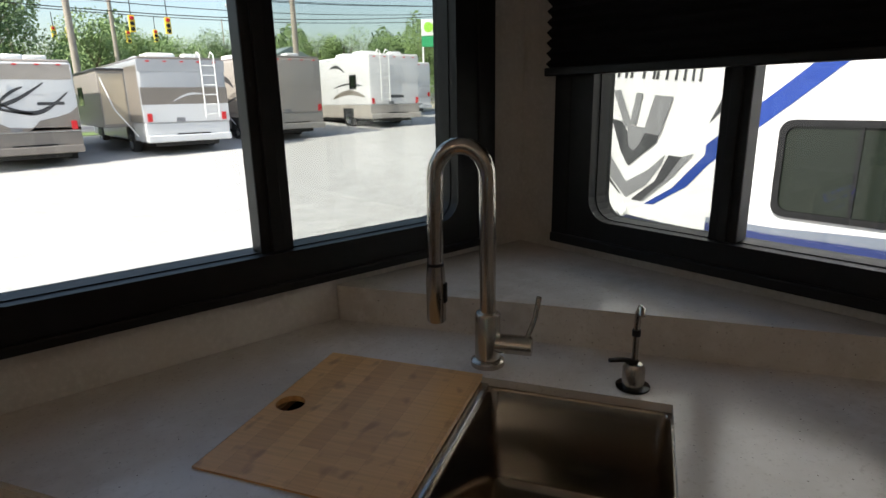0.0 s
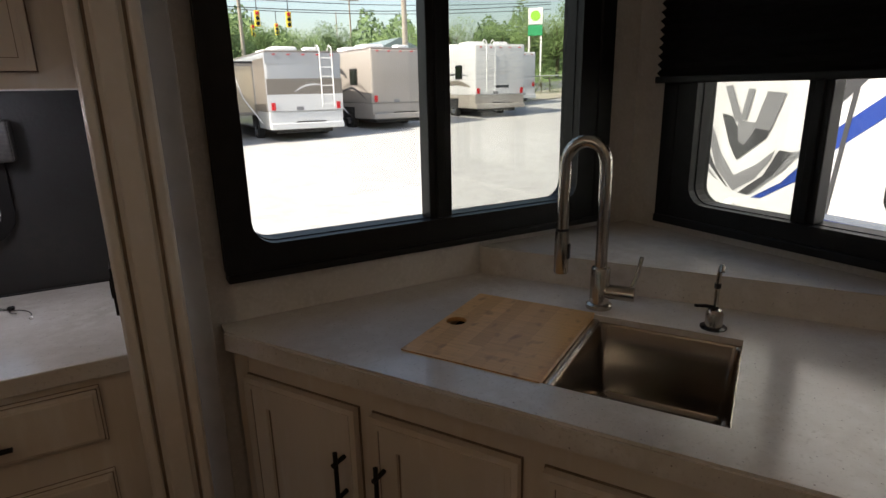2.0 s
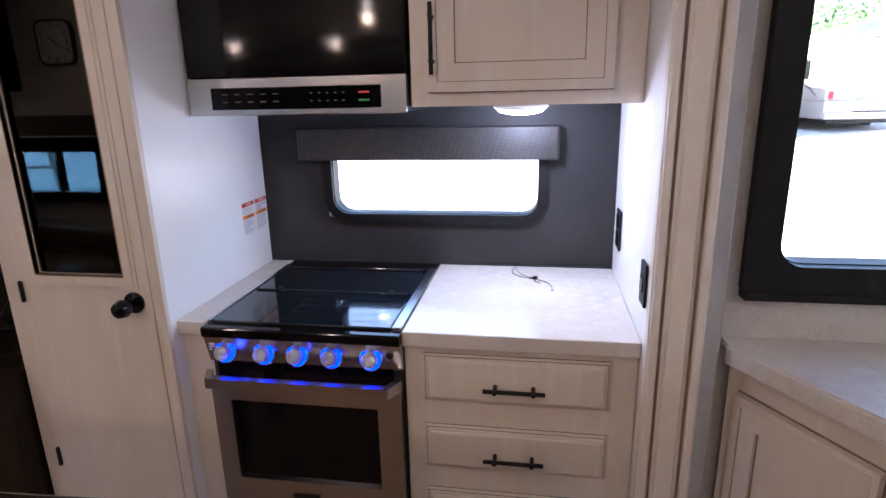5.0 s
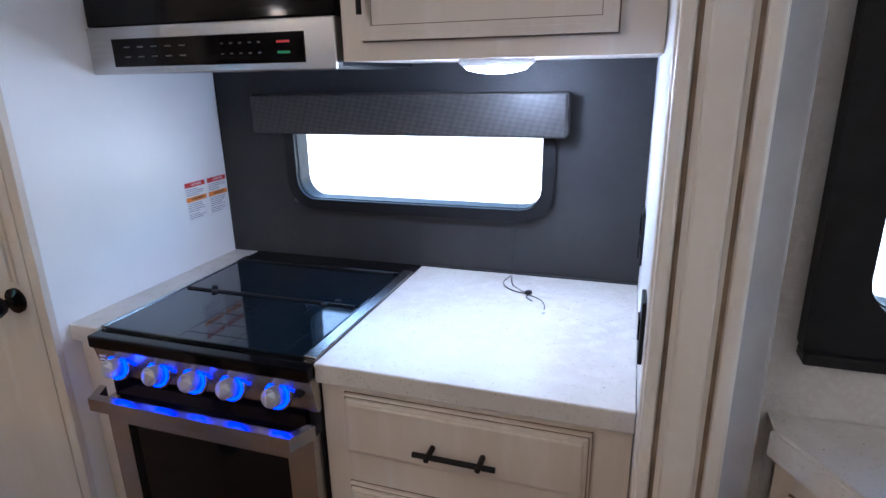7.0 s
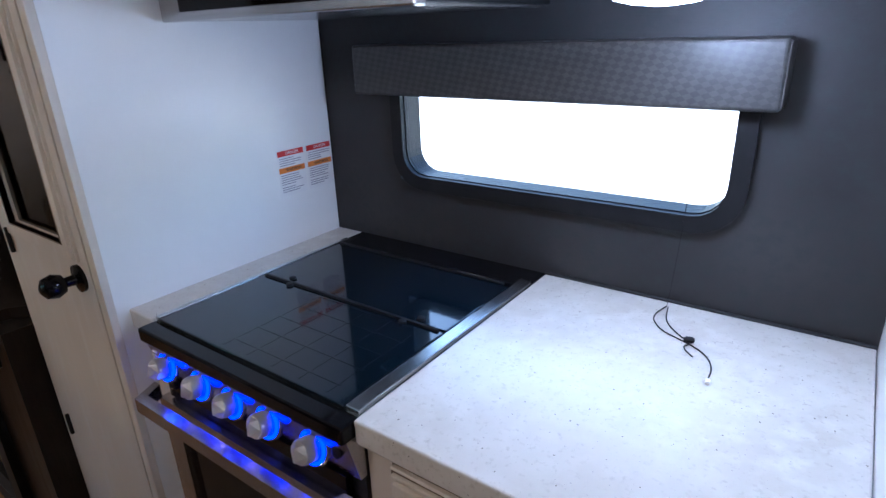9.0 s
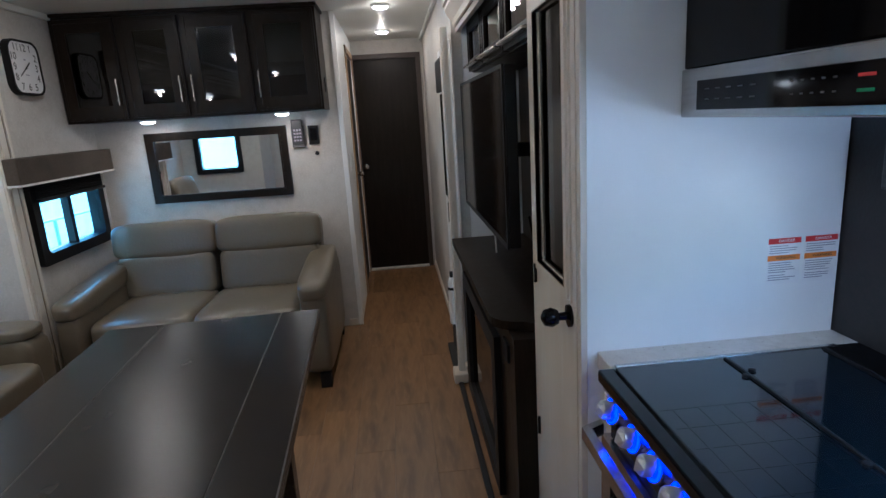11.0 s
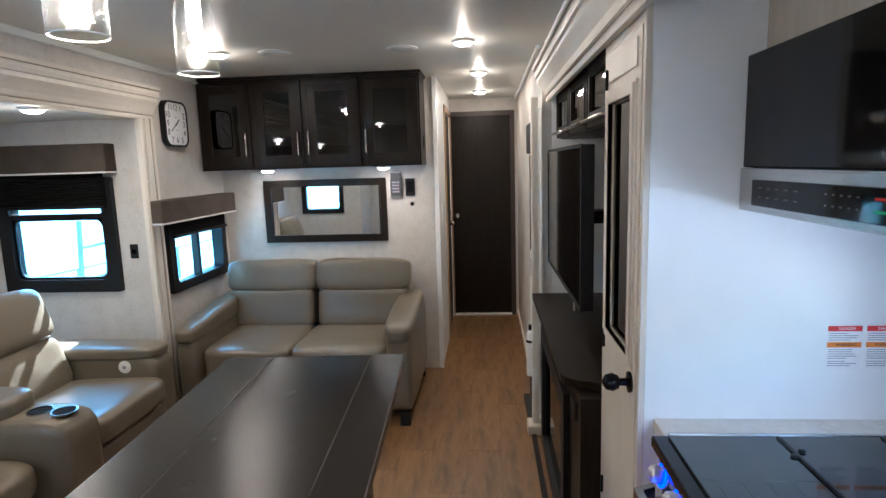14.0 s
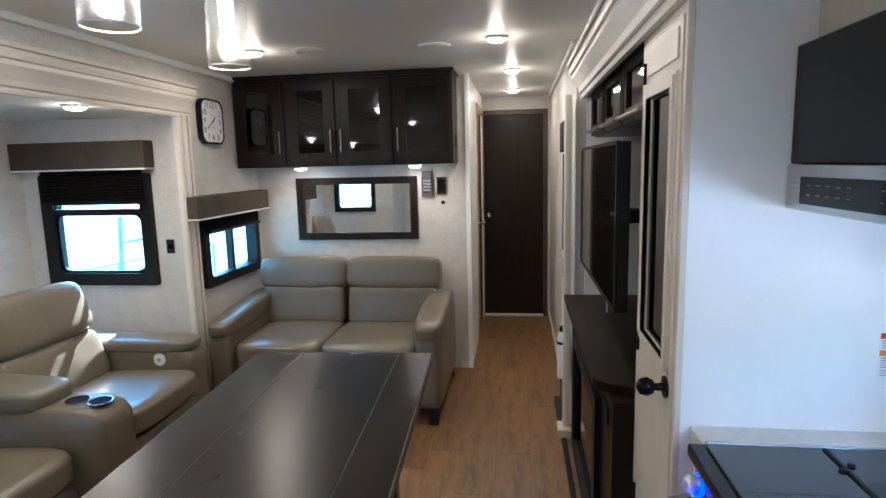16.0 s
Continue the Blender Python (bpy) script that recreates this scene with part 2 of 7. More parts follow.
CREAMGEL = material("cream_gelcoat", (0.55, 0.47, 0.35), 0.35, grain=[(1.5, (0.51, 0.43, 0.32), 0.4)], coat=0.3)
TAUPE = material("taupe_gelcoat", (0.19, 0.165, 0.145), 0.3, coat=0.3, grain=[(1.5, (0.175, 0.15, 0.13), 0.4)])
SILVER = material("silver_grey_gelcoat", (0.33, 0.34, 0.36), 0.3, coat=0.3, grain=[(1.5, (0.31, 0.32, 0.34), 0.4)])
CHARCOAL = material("charcoal_graphic", (0.038, 0.038, 0.042), 0.35)
GREYGRAPH = material("grey_graphic", (0.17, 0.17, 0.18), 0.35)
BLUEGRAPH = material("blue_graphic", (0.006, 0.034, 0.21), 0.35)
NAVY = material("navy_graphic", (0.015, 0.025, 0.10), 0.4)
REDLENS = material("red_lens", (0.55, 0.015, 0.02), 0.2, coat=0.5)
TINTED = material("tinted_vehicle_glass", (0.012, 0.016, 0.012), 0.06, spec=0.3)
BARK = material("bark", (0.12, 0.09, 0.065), 0.9, grain=[(6, (0.08, 0.06, 0.045), 0.5)], bump=0.6, bump_scale=12)
POLEWOOD = material("weathered_pole", (0.30, 0.265, 0.22), 0.85, grain=[(4, (0.24, 0.21, 0.175), 0.5)], bump=0.3)
LEAF = material("foliage", (0.15, 0.23, 0.07), 0.7, grain=[(0.7, (0.12, 0.19, 0.055), 0.5), (4, (0.17, 0.25, 0.085), 0.4)], spread=0.2)
LEAFDARK = material("dark_foliage", (0.10, 0.165, 0.055), 0.75, grain=[(0.8, (0.08, 0.13, 0.05), 0.5), (4, (0.13, 0.195, 0.075), 0.4)], spread=0.2)
WIRE = material("galvanised_wire", (0.40, 0.41, 0.42), 0.5)
GREENSIGN = material("green_sign", (0.02, 0.30, 0.12), 0.4)
SIGNYELLOW = material("sign_yellow", (0.75, 0.55, 0.05), 0.5)
EMBER = material("ember_bed", (0.24, 0.13, 0.10), 0.5, grain=[(12, (0.40, 0.25, 0.22), 0.5), (30, (0.10, 0.06, 0.05), 0.4)])


# ---- mesh helpers ----
def bx(bm, x0, x1, y0, y1, z0, z1, bev=0.0, seg=2):
    r = bmesh.ops.create_cube(bm, size=1.0, matrix=Matrix.LocRotScale(((x0 + x1) / 2, (y0 + y1) / 2, (z0 + z1) / 2), None, (abs(x1 - x0), abs(y1 - y0), abs(z1 - z0))))
    if bev:
        edges = list({e for v in r["verts"] for e in v.link_edges})
        bmesh.ops.bevel(bm, geom=edges, offset=bev, segments=seg, affect="EDGES", profile=0.5)
    return bm


def box(x0, x1, y0, y1, z0, z1, bev=0.0, seg=2):
    return bx(bmesh.new(), x0, x1, y0, y1, z0, z1, bev, seg)


def boxes(*rows, bev=0.0):
    bm = bmesh.new()
    for r in rows:
        bx(bm, *r, bev=bev)
    return bm


def lathe(bm, profile, m=Matrix(), n=20):
    """Turns (radius, height) rows round the z axis of m."""
    rings = []
    for r, z in profile:
        rings.append([bm.verts.new(m @ Vector((r * math.cos(2 * math.pi * k / n), r * math.sin(2 * math.pi * k / n), z))) for k in range(n)])
    for a, b in zip(rings, rings[1:]):
        for k in range(n):
            bm.faces.new((a[k], a[(k + 1) % n], b[(k + 1) % n], b[k]))
    bm.faces.new(rings[0][::-1])
    bm.faces.new(rings[-1])
    return bm


def tube(bm, pts, r, n=10, r_end=None):
    pts = [Vector(p) for p in pts]
    rings, up = [], None
    for i, p in enumerate(pts):
        d = (pts[min(i + 1, len(pts) - 1)] - pts[max(i - 1, 0)]).normalized()
        if up is None:
            up = d.orthogonal().normalized()
        up = (up - d * up.dot(d)).normalized()
        side = d.cross(up)
        rr = r if r_end is None else r + (r_end - r) * i / (len(pts) - 1)
        rings.append([bm.verts.new(p + rr * (math.cos(2 * math.pi * k / n) * up + math.sin(2 * math.pi * k / n) * side)) for k in range(n)])
    for a, b in zip(rings, rings[1:]):
        for k in range(n):
            bm.faces.new((a[k], a[(k + 1) % n], b[(k + 1) % n], b[k]))
    bm.faces.new(rings[0][::-1])
    bm.faces.new(rings[-1])
    return bm


def rounded(w, h, r, n=5, cx=0.0, cy=0.0):
    pts = []
    for qx, qy, a in ((1, 1, 0), (-1, 1, 90), (-1, -1, 180), (1, -1, 270)):
        for k in range(n + 1):
            t = radians(a + 90 * k / n)
            pts.append((cx + qx * (w / 2 - r) + r * math.cos(t), cy + qy * (h / 2 - r) + r * math.sin(t)))
    return pts


def slab(bm, pts, d, m=Matrix()):
    """A flat outline, thickened by d along m's z."""
    lo = [bm.verts.new(m @ Vector((x, y, 0))) for x, y in pts]
    hi = [bm.verts.new(m @ Vector((x, y, d))) for x, y in pts]
    bm.faces.new(lo[::-1])
    bm.faces.new(hi)
    for k in range(len(pts)):
        bm.faces.new((lo[k], lo[(k + 1) % len(pts)], hi[(k + 1) % len(pts)], hi[k]))
    return bm


def ring(bm, outer, inner, d, m=Matrix()):
    """A frame between two outlines of as many points, thickened by d along m's z."""
    rows = [[bm.verts.new(m @ Vector((x, y, z))) for x, y in pts] for pts, z in ((outer, 0), (outer, d), (inner, d), (inner, 0))]
    for a, b in zip(rows, rows[1:] + rows[:1]):
        for k in range(len(outer)):
            bm.faces.new((a[k], a[(k + 1) % len(a)], b[(k + 1) % len(a)], b[k]))
    return bm


def part(name, bm, mat, parent=None, label="", smooth=0.0, m=None):
    """Links a bmesh, given in world metres (or in the frame m), as one mesh object under a thing or a part."""
    if m is not None:
        bm.transform(m)
    root = parent
    while root is not None and root.parent is not None:
        root = root.parent
    if root is not None:
        bm.transform(root.matrix_basis.inverted())
    bmesh.ops.recalc_face_normals(bm, faces=bm.faces)
    if smooth:
        for f in bm.faces:
            f.smooth = True
        for e in bm.edges:
            e.smooth = len(e.link_faces) == 2 and e.calc_face_angle(0) < radians(smooth)
    me = bpy.data.meshes.new(name)
    bm.to_mesh(me)
    bm.free()
    me.materials.append(mat)
    ob = new(name, me)
    ob.parent = parent
    return tagged(ob, label)


def thing(name, at, label, category, group="", kind=""):
    ob = new(name)
    ob.matrix_basis = at if isinstance(at, Matrix) else Matrix.Translation(at)
    return tagged(ob, label, category, group, kind)


def structure(name, bm, mat, label="", category="", m=None, smooth=0.0):
    return tagged(part(name, bm, mat, None, label, smooth, m), label, category, "", "structure")


def light(name, kind, at, watts, colour, size=0.08, target=None, spot=None):
    ob = new(name, bpy.data.lights.new(name, kind))
    ob.data.energy, ob.data.color = watts, colour
    if kind == "AREA":
        ob.data.shape, ob.data.size = "DISK", size
    else:
        ob.data.shadow_soft_size = size
    if spot:
        ob.data.spot_size, ob.data.spot_blend = radians(spot), 0.8
    ob.matrix_world = look(at, target or (at[0], at[1], at[2] - 1))
    return ob


def facing(x, y, z, side):
    """A frame on a wall: its x runs along the wall, its y up, its z out of the wall. side: the way in which the wall looks."""
    return pose(x, y, z, 90, 0, {"-y": 0, "+x": 90, "+y": 180, "-x": -90}[side])


# ---- the trailer's shell ----
CEILING, NORTH, SOUTH, REAR, FRONT = 2.12, 2.19, -0.185, 0.31, -5.01


def wall_holes(name, axis, at, thick, a0, a1, z0, z1, holes, mat, label):
    """A wall along x (axis 'x', standing at y = at) or along y, with openings (from, to, sill, head)."""
    bm = bmesh.new()

    def piece(p, q, lo, hi):
        if q - p > 1e-4 and hi - lo > 1e-4:
            bx(bm, *((p, q, min(at, at + thick), max(at, at + thick)) if axis == "x" else (min(at, at + thick), max(at, at + thick), p, q)), lo, hi)
    edge = a0
    for p, q, lo, hi in sorted(holes):
        piece(edge, p, z0, z1)
        piece(p, q, z0, lo)
        piece(p, q, hi, z1)
        edge = q
    piece(edge, a1, z0, z1)
    return structure(name, bm, mat, label, "wall")


wall_holes("wall_north", "x", NORTH, 0.05, -1.0, 0.36, -0.05, CEILING, [(-0.86, 0.09, 1.06, 1.74)], WALL, "pale greige vinyl side wall with a wide window opening")
wall_holes("wall_north_header", "x", NORTH - 0.1, 0.15, -4.02, -1.0, 1.86, CEILING, [], WALL, "pale wall over the kitchen slide-out opening")
wall_holes("wall_hall_north", "x", 2.045, 0.05, -6.55, -4.02, -0.05, CEILING, [], WALL, "pale greige hall wall")
wall_holes("wall_rear", "y", REAR, 0.05, -0.235, 2.19, -0.05, CEILING, [(1.34, 1.96, 1.07, 1.74)], WALL, "pale greige rear wall with a window opening")
wall_holes("wall_south", "x", SOUTH, -0.05, -5.01, 0.31, -0.05, CEILING, [(-4.86, -4.24, 0.81, 1.28), (-4.04, -0.42, -0.05, 1.815)], WALL, "pale greige wall with the seating slide-out opening")
wall_holes("wall_front", "y", FRONT, -0.05, -0.235, 1.40, -0.05, CEILING, [], WALL, "off-white partition wall behind the sofa")
wall_holes("wall_hall_south", "x", 1.40, -0.05, -6.52, -5.06, -0.05, CEILING, [(-6.45, -5.80, -0.05, 1.95)], PANEL, "off-white hall partition with a doorway")
wall_holes("wall_hall_end", "y", -6.52, -0.05, 1.35, 2.10, -0.05, CEILING, [(1.385, 1.985, -0.05, 1.965)], WALL, "pale end wall of the hall with a door opening")
wall_holes("wall_bathroom", "x", 0.60, -0.05, -6.52, -5.06, -0.05, CEILING, [], PANEL, "plain partition that closes the side room")
wall_holes("wall_bathroom_end", "y", -6.50, -0.05, 0.55, 1.35, -0.05, CEILING, [], PANEL, "plain partition that closes the side room")
# corner side panel next to the worktop
structure("wall_corner_panel", box(-0.27, 0.31, 1.005, 1.052, -0.05, 0.925, 0.004), CREAM, "low cream partition that ends the corner worktop", "wall")
# kitchen slide-out
wall_holes("wall_kitchen_slide", "x", 2.66, 0.05, -4.02, -1.06, -0.05, 1.90, [(-1.985, -1.325, 1.065, 1.335)], SLATE, "dark slate backsplash wall with a small window")
structure("wall_kitchen_slide_east", box(-1.100, -1.07, 2.099, 2.66, -0.05, 1.86), PANEL, "white side wall of the kitchen slide-out", "wall")
structure("wall_kitchen_slide_west", box(-4.02, -3.985, 2.095, 2.66, -0.05, 1.86), PANEL, "white side wall of the kitchen slide-out", "wall")
structure("ceiling_kitchen_slide", box(-4.0, -1.10, 2.10, 2.70, 1.86, 1.90), CEIL, "white slide-out ceiling", "ceiling")
# seating slide-out
wall_holes("wall_slide_west", "y", -4.12, -0.05, -1.33, -0.235, -0.05, 1.87, [(-1.13, -0.455, 0.84, 1.47)], WALL, "pale textured end wall of the slide-out with a window")
wall_holes("wall_slide_south", "x", -1.29, -0.05, -4.12, -0.40, -0.05, 1.87, [(-3.72, -2.42, 0.86, 1.47)], WALL, "pale textured wall behind the recliners")
wall_holes("wall_slide_east", "y", -0.42, 0.05, -1.33, -0.235, -0.05, 1.87, [(-1.05, -0.50, 0.86, 1.47)], WALL, "pale textured end wall of the slide-out with a window")
structure("ceiling_slide", box(-4.12, -0.42, -1.29, -0.20, 1.825, 1.87), CEIL, "white slide-out ceiling", "ceiling")
structure("ceiling", box(-6.57, 0.36, -0.235, 2.24, CEILING, CEILING + 0.05), CEIL, "off-white vinyl ceiling", "ceiling")
floor = structure("floor", box(-6.57, 0.36, -1.34, 2.70, -0.06, -0.004), material("floor_joint", (0.10, 0.065, 0.04), 0.7), "warm oak vinyl plank floor", "floor")


def trim(name, rows, mat, label, bev=0.004):
    return structure(name, boxes(*rows, bev=bev), mat, label, "trim")


def fluted_post(name, x, y, z1, side, w, label, foot=False):
    """A cream post with two dark grooves; its face looks along side ('-y' or '+y')."""
    s = -1 if side == "-y" else 1
    a, b = sorted((y, y + s * 0.028))
    base = trim(name, [(x - w / 2, x + w / 2, a, b, 0.0, z1)], TRIMPAINT, label, 0.003)
    for dx in (-w * 0.27, w * 0.27):
        c, d = sorted((y + s * 0.0265, y + s * 0.0295))
        part("groove", box(x + dx - 0.0028, x + dx + 0.0028, c, d, 0.0, z1), GLAZE, base)
    for dx, ww in ((-w * 0.39, w * 0.16), (0, w * 0.36), (w * 0.39, w * 0.16)):
        c, d = sorted((y + s * 0.027, y + s * 0.036))
        part("bead", box(x + dx - ww / 2, x + dx + ww / 2, c, d, 0.0, z1, 0.004), TRIMPAINT, base)
    return base


fluted_post("trim_kitchen_post", -1.046, 2.098, 1.84, "-y", 0.110, "cream fluted slide-out post with dark glaze grooves")
fluted_post("trim_entertainment_post", -4.0, 2.02, 1.84, "-y", 0.06, "white slide-out post beside the fireplace cabinet")
fluted_post("trim_seating_post", -4.06, -0.185, 1.815, "+y", 0.13, "cream fluted post of the seating slide-out")
part("block", box(-4.05, -3.93, 1.955, 2.03, 0.0, 0.055, 0.006), CREAM, bpy.data.objects["trim_entertainment_post"])
# added strip in a wall-like grey, where the side wall meets the post
trim("trim_slide_seal", [(-0.99, -0.945, 2.12, 2.19, 0.0, 1.86)], material("grey_wall_strip", (0.42, 0.41, 0.40), 0.7, grain=[(20, (0.36, 0.35, 0.34), 0.4)], bump=0.1), "pale grey wall-coloured strip beside the slide-out post")


def crown(name, x0, x1, y, z, s, label):
    """A stepped crown moulding along x; s: the way that it juts out along y."""
    prof = [(0, 0), (0.018, 0), (0.022, 0.012), (0.018, 0.022), (0.030, 0.028), (0.036, 0.05), (0.05, 0.075), (0.066, 0.10), (0.066, 0.118), (0.076, 0.122), (0.08, 0.14), (0.074, 0.158), (0.088, 0.162), (0.09, 0.178), (0, 0.178)]
    bm = bmesh.new()
    ends = [[bm.verts.new((x, y + s * a, z + b)) for a, b in prof] for x in (x0, x1)]
    for k in range(len(prof)):
        j = (k + 1) % len(prof)
        bm.faces.new((ends[0][k], ends[0][j], ends[1][j], ends[1][k]))
    bm.faces.new(ends[0])
    bm.faces.new(ends[1][::-1])
    ob = structure(name, bm, TRIMPAINT, label, "trim")
    for a, b in ((0.0215, 0.0245), (0.081, 0.160)):
        part("glaze_line", boxes((x0, x1, *sorted((y + s * (a - 0.004), y + s * (a + 0.0015))), z + b - 0.001, z + b + 0.001)), GLAZE, ob)
    return ob


crown("trim_crown_kitchen", -4.05, -1.0, 2.088, 1.82, -1, "cream stepped crown moulding over the kitchen slide-out")
crown("trim_crown_seating", -4.14, -0.36, -0.185, 1.81, 1, "cream stepped crown moulding over the seating slide-out")
trim("trim_ceiling_cove", [(-4.72, 0.31, -0.185, -0.16, 2.085, 2.12), (-6.52, -4.05, 2.02, 2.045, 2.09, 2.12)], CEIL, "slim ceiling cove strip", 0.008)
trim("trim_hall_corner", [(-5.012, -5.0, 1.375, 1.408, 0, 2.12)], PANEL, "pale corner bead", 0.003)
trim("trim_hall_casing", [(-5.80, -5.74, 1.40, 1.412, 0, 2.0), (-6.51, -6.45, 1.40, 1.412, 0, 2.0), (-6.51, -5.74, 1.40, 1.412, 1.95, 2.0)], material("oak_casing", (0.36, 0.24, 0.14), 0.5, grain=[(6, (0.30, 0.19, 0.11), 0.5)], stretch=(8, 8, 1)), "light wood door casing")
trim("trim_floor_rail", [(-3.93, -2.2, 1.975, 2.0, 0.0, 0.012)], BLACK, "black floor strip before the fireplace cabinet")
trim("trim_skirting", [(-6.52, -4.03, 2.03, 2.045, 0, 0.05), (-5.01, -4.998, 1.31, 1.37, 0, 0.05)], CREAM, "low skirting")

# hall doors
door = structure("door_1", box(-6.56, -6.525, 1.39, 1.98, 0.015, 1.96, 0.003), DARKWOOD, "closed dark espresso hall door with a small knob", "door")
part("casing", boxes((-6.515, -6.50, 1.355, 1.392, 0, 2.0), (-6.515, -6.50, 1.978, 2.02, 0, 2.0), (-6.515, -6.50, 1.392, 1.978, 1.957, 2.0), bev=0.003), material("brown_door_trim", (0.05, 0.035, 0.027), 0.5), door)
part("threshold", box(-6.53, -6.48, 1.39, 1.98, 0.0, 0.018, 0.004), WALL, door)


def ball_knob(parent, m, mat, r=0.022, neck=0.03):
    """A round knob whose axis is the z of m."""
    b = lathe(bmesh.new(), [(r * 1.15, 0), (r * 1.15, 0.006), (r * 0.45, 0.010), (r * 0.4, neck), (r * 0.75, neck + 0.004), (r, neck + r * 0.8), (r * 0.8, neck + r * 1.5), (r * 0.3, neck + r * 1.8)], m, 20)
    return part("knob", b, mat, parent, smooth=40)


ball_knob(door, pose(-6.525, 1.45, 1.0, 0, 90, 0), NICKEL)
door2 = structure("door_2", box(-6.45, -5.80, 1.362, 1.392, 0.01, 1.945, 0.003), DARKWOOD, "closed dark side door in the hall", "door")
ball_knob(door2, pose(-5.86, 1.392, 1.0, -90, 0, 0), NICKEL)


# ---- windows ----
def window(name, side, along, z0, z1, at, frame_w, bars, label, mat=BLACK, r=0.05, deep=0.03, outer=None, panes=None, tint=WINGLASS, glass_at=-0.034):
    """A framed window in a wall. along: from, to (world x or y); at: the wall's inner face; bars: (from, to) of upright bars; panes: glass spans."""
    a0, a1 = along
    mid = (a0 + a1) / 2
    m = facing(mid, at, 0, side) if side[1] == "y" else facing(at, mid, 0, side)
    flip = -1 if side in ("+y", "-x") else 1
    root = structure(name, ring(bmesh.new(), rounded(a1 - a0 + 2 * frame_w, z1 - z0 + 2 * frame_w, outer or 0.012, 5, 0, (z0 + z1) / 2), rounded(a1 - a0, z1 - z0, r, 5, 0, (z0 + z1) / 2), deep, m @ Matrix.Translation((0, 0, 0.001))), mat, label, "window")
    part("inner_frame", ring(bmesh.new(), rounded(a1 - a0 + 0.012, z1 - z0 + 0.012, r, 5, 0, (z0 + z1) / 2), rounded(a1 - a0 - 0.004, z1 - z0 - 0.004, r * 0.97, 5, 0, (z0 + z1) / 2), 0.05, m @ Matrix.Translation((0, 0, -0.045))), mat, root)
    for p, q in bars:
        lo, hi = sorted(((p - mid) * flip, (q - mid) * flip))
        bar = bmesh.new()
        bx(bar, lo, hi, z0, z1, -0.03, 0.016, 0.003)
        bx(bar, lo + (hi - lo) * 0.3, hi - (hi - lo) * 0.3, z0, z1, 0.0, 0.022, 0.003)
        part("mullion", bar, mat, root, m=m)
    for p, q, glass in panes or [(a0, a1, tint)]:
        lo, hi = sorted(((p - mid) * flip, (q - mid) * flip))
        g = part("pane", slab(bmesh.new(), rounded(hi - lo, z1 - z0, min(r, 0.02) if panes else r, 5, (lo + hi) / 2, (z0 + z1) / 2), 0.004, m @ Matrix.Translation((0, 0, glass_at))), glass, root)
        g.visible_shadow = False
    return root


win1 = window("window_1", "-y", (-0.838, 0.062), 1.082, 1.70, NORTH, 0.062, [(-0.405, -0.341)], "wide black-framed sliding window over the sink corner", panes=[(-0.838, -0.373, WINGLASS), (-0.371, 0.062, TINTGLASS)])
part("side_rail", box(0.126, 0.178, 2.155, 2.189, 1.02, 1.762, 0.003), BLACK, win1)
part("lower_rail", box(-0.899, 0.178, 2.150, 2.189, 1.008, 1.026, 0.004), BLACK, win1)
win2 = window("window_2", "-x", (1.325, 1.958), 1.077, 1.70, REAR, 0.06, [(1.632, 1.686)], "black-framed rear sliding window under a black blind", panes=[(1.325, 1.658, WINGLASS), (1.660, 1.958, TINTGLASS)])
part("side_rail", box(0.276, 0.309, 2.016, 2.062, 1.01, 1.75, 0.003), BLACK, win2)
part("lower_rail", box(0.270, 0.309, 1.26, 2.062, 1.011, 1.034, 0.004), BLACK, win2)
window("window_3", "-y", (-1.962, -1.325), 1.079, 1.312, 2.66, 0.028, [], "small black rounded window behind the hob", r=0.05, deep=0.016, outer=0.075, glass_at=0.002)
win4 = window("window_4", "+x", (-1.085, -0.505), 0.89, 1.42, -4.12, 0.075, [], "dark-framed window in the slide-out end wall", r=0.045, tint=TEALGLASS)
part("crossbar", box(-4.14, -4.10, -1.085, -0.505, 1.255, 1.285, 0.004), BLACK, win4)
part("inner_ring", ring(bmesh.new(), rounded(0.60, 0.39, 0.05, 5, 0, 1.075), rounded(0.55, 0.34, 0.045, 5, 0, 1.075), 0.012, facing(-4.12, -0.795, 0, "+x")), BLACKGLOSS, win4)
win5 = window("window_5", "+y", (-4.855, -4.235), 0.835, 1.26, SOUTH, 0.06, [(-4.56, -4.53)], "dark-framed sliding window beside the sofa", r=0.03, tint=TEALGLASS)
window("window_6", "+y", (-3.70, -2.44), 0.88, 1.45, -1.29, 0.075, [(-3.09, -3.05)], "dark-framed window behind the recliners", r=0.04, tint=TEALGLASS)
window("window_7", "-x", (-1.03, -0.52), 0.88, 1.45, -0.42, 0.07, [], "dark-framed window in the slide-out end wall", r=0.04, tint=TEALGLASS)


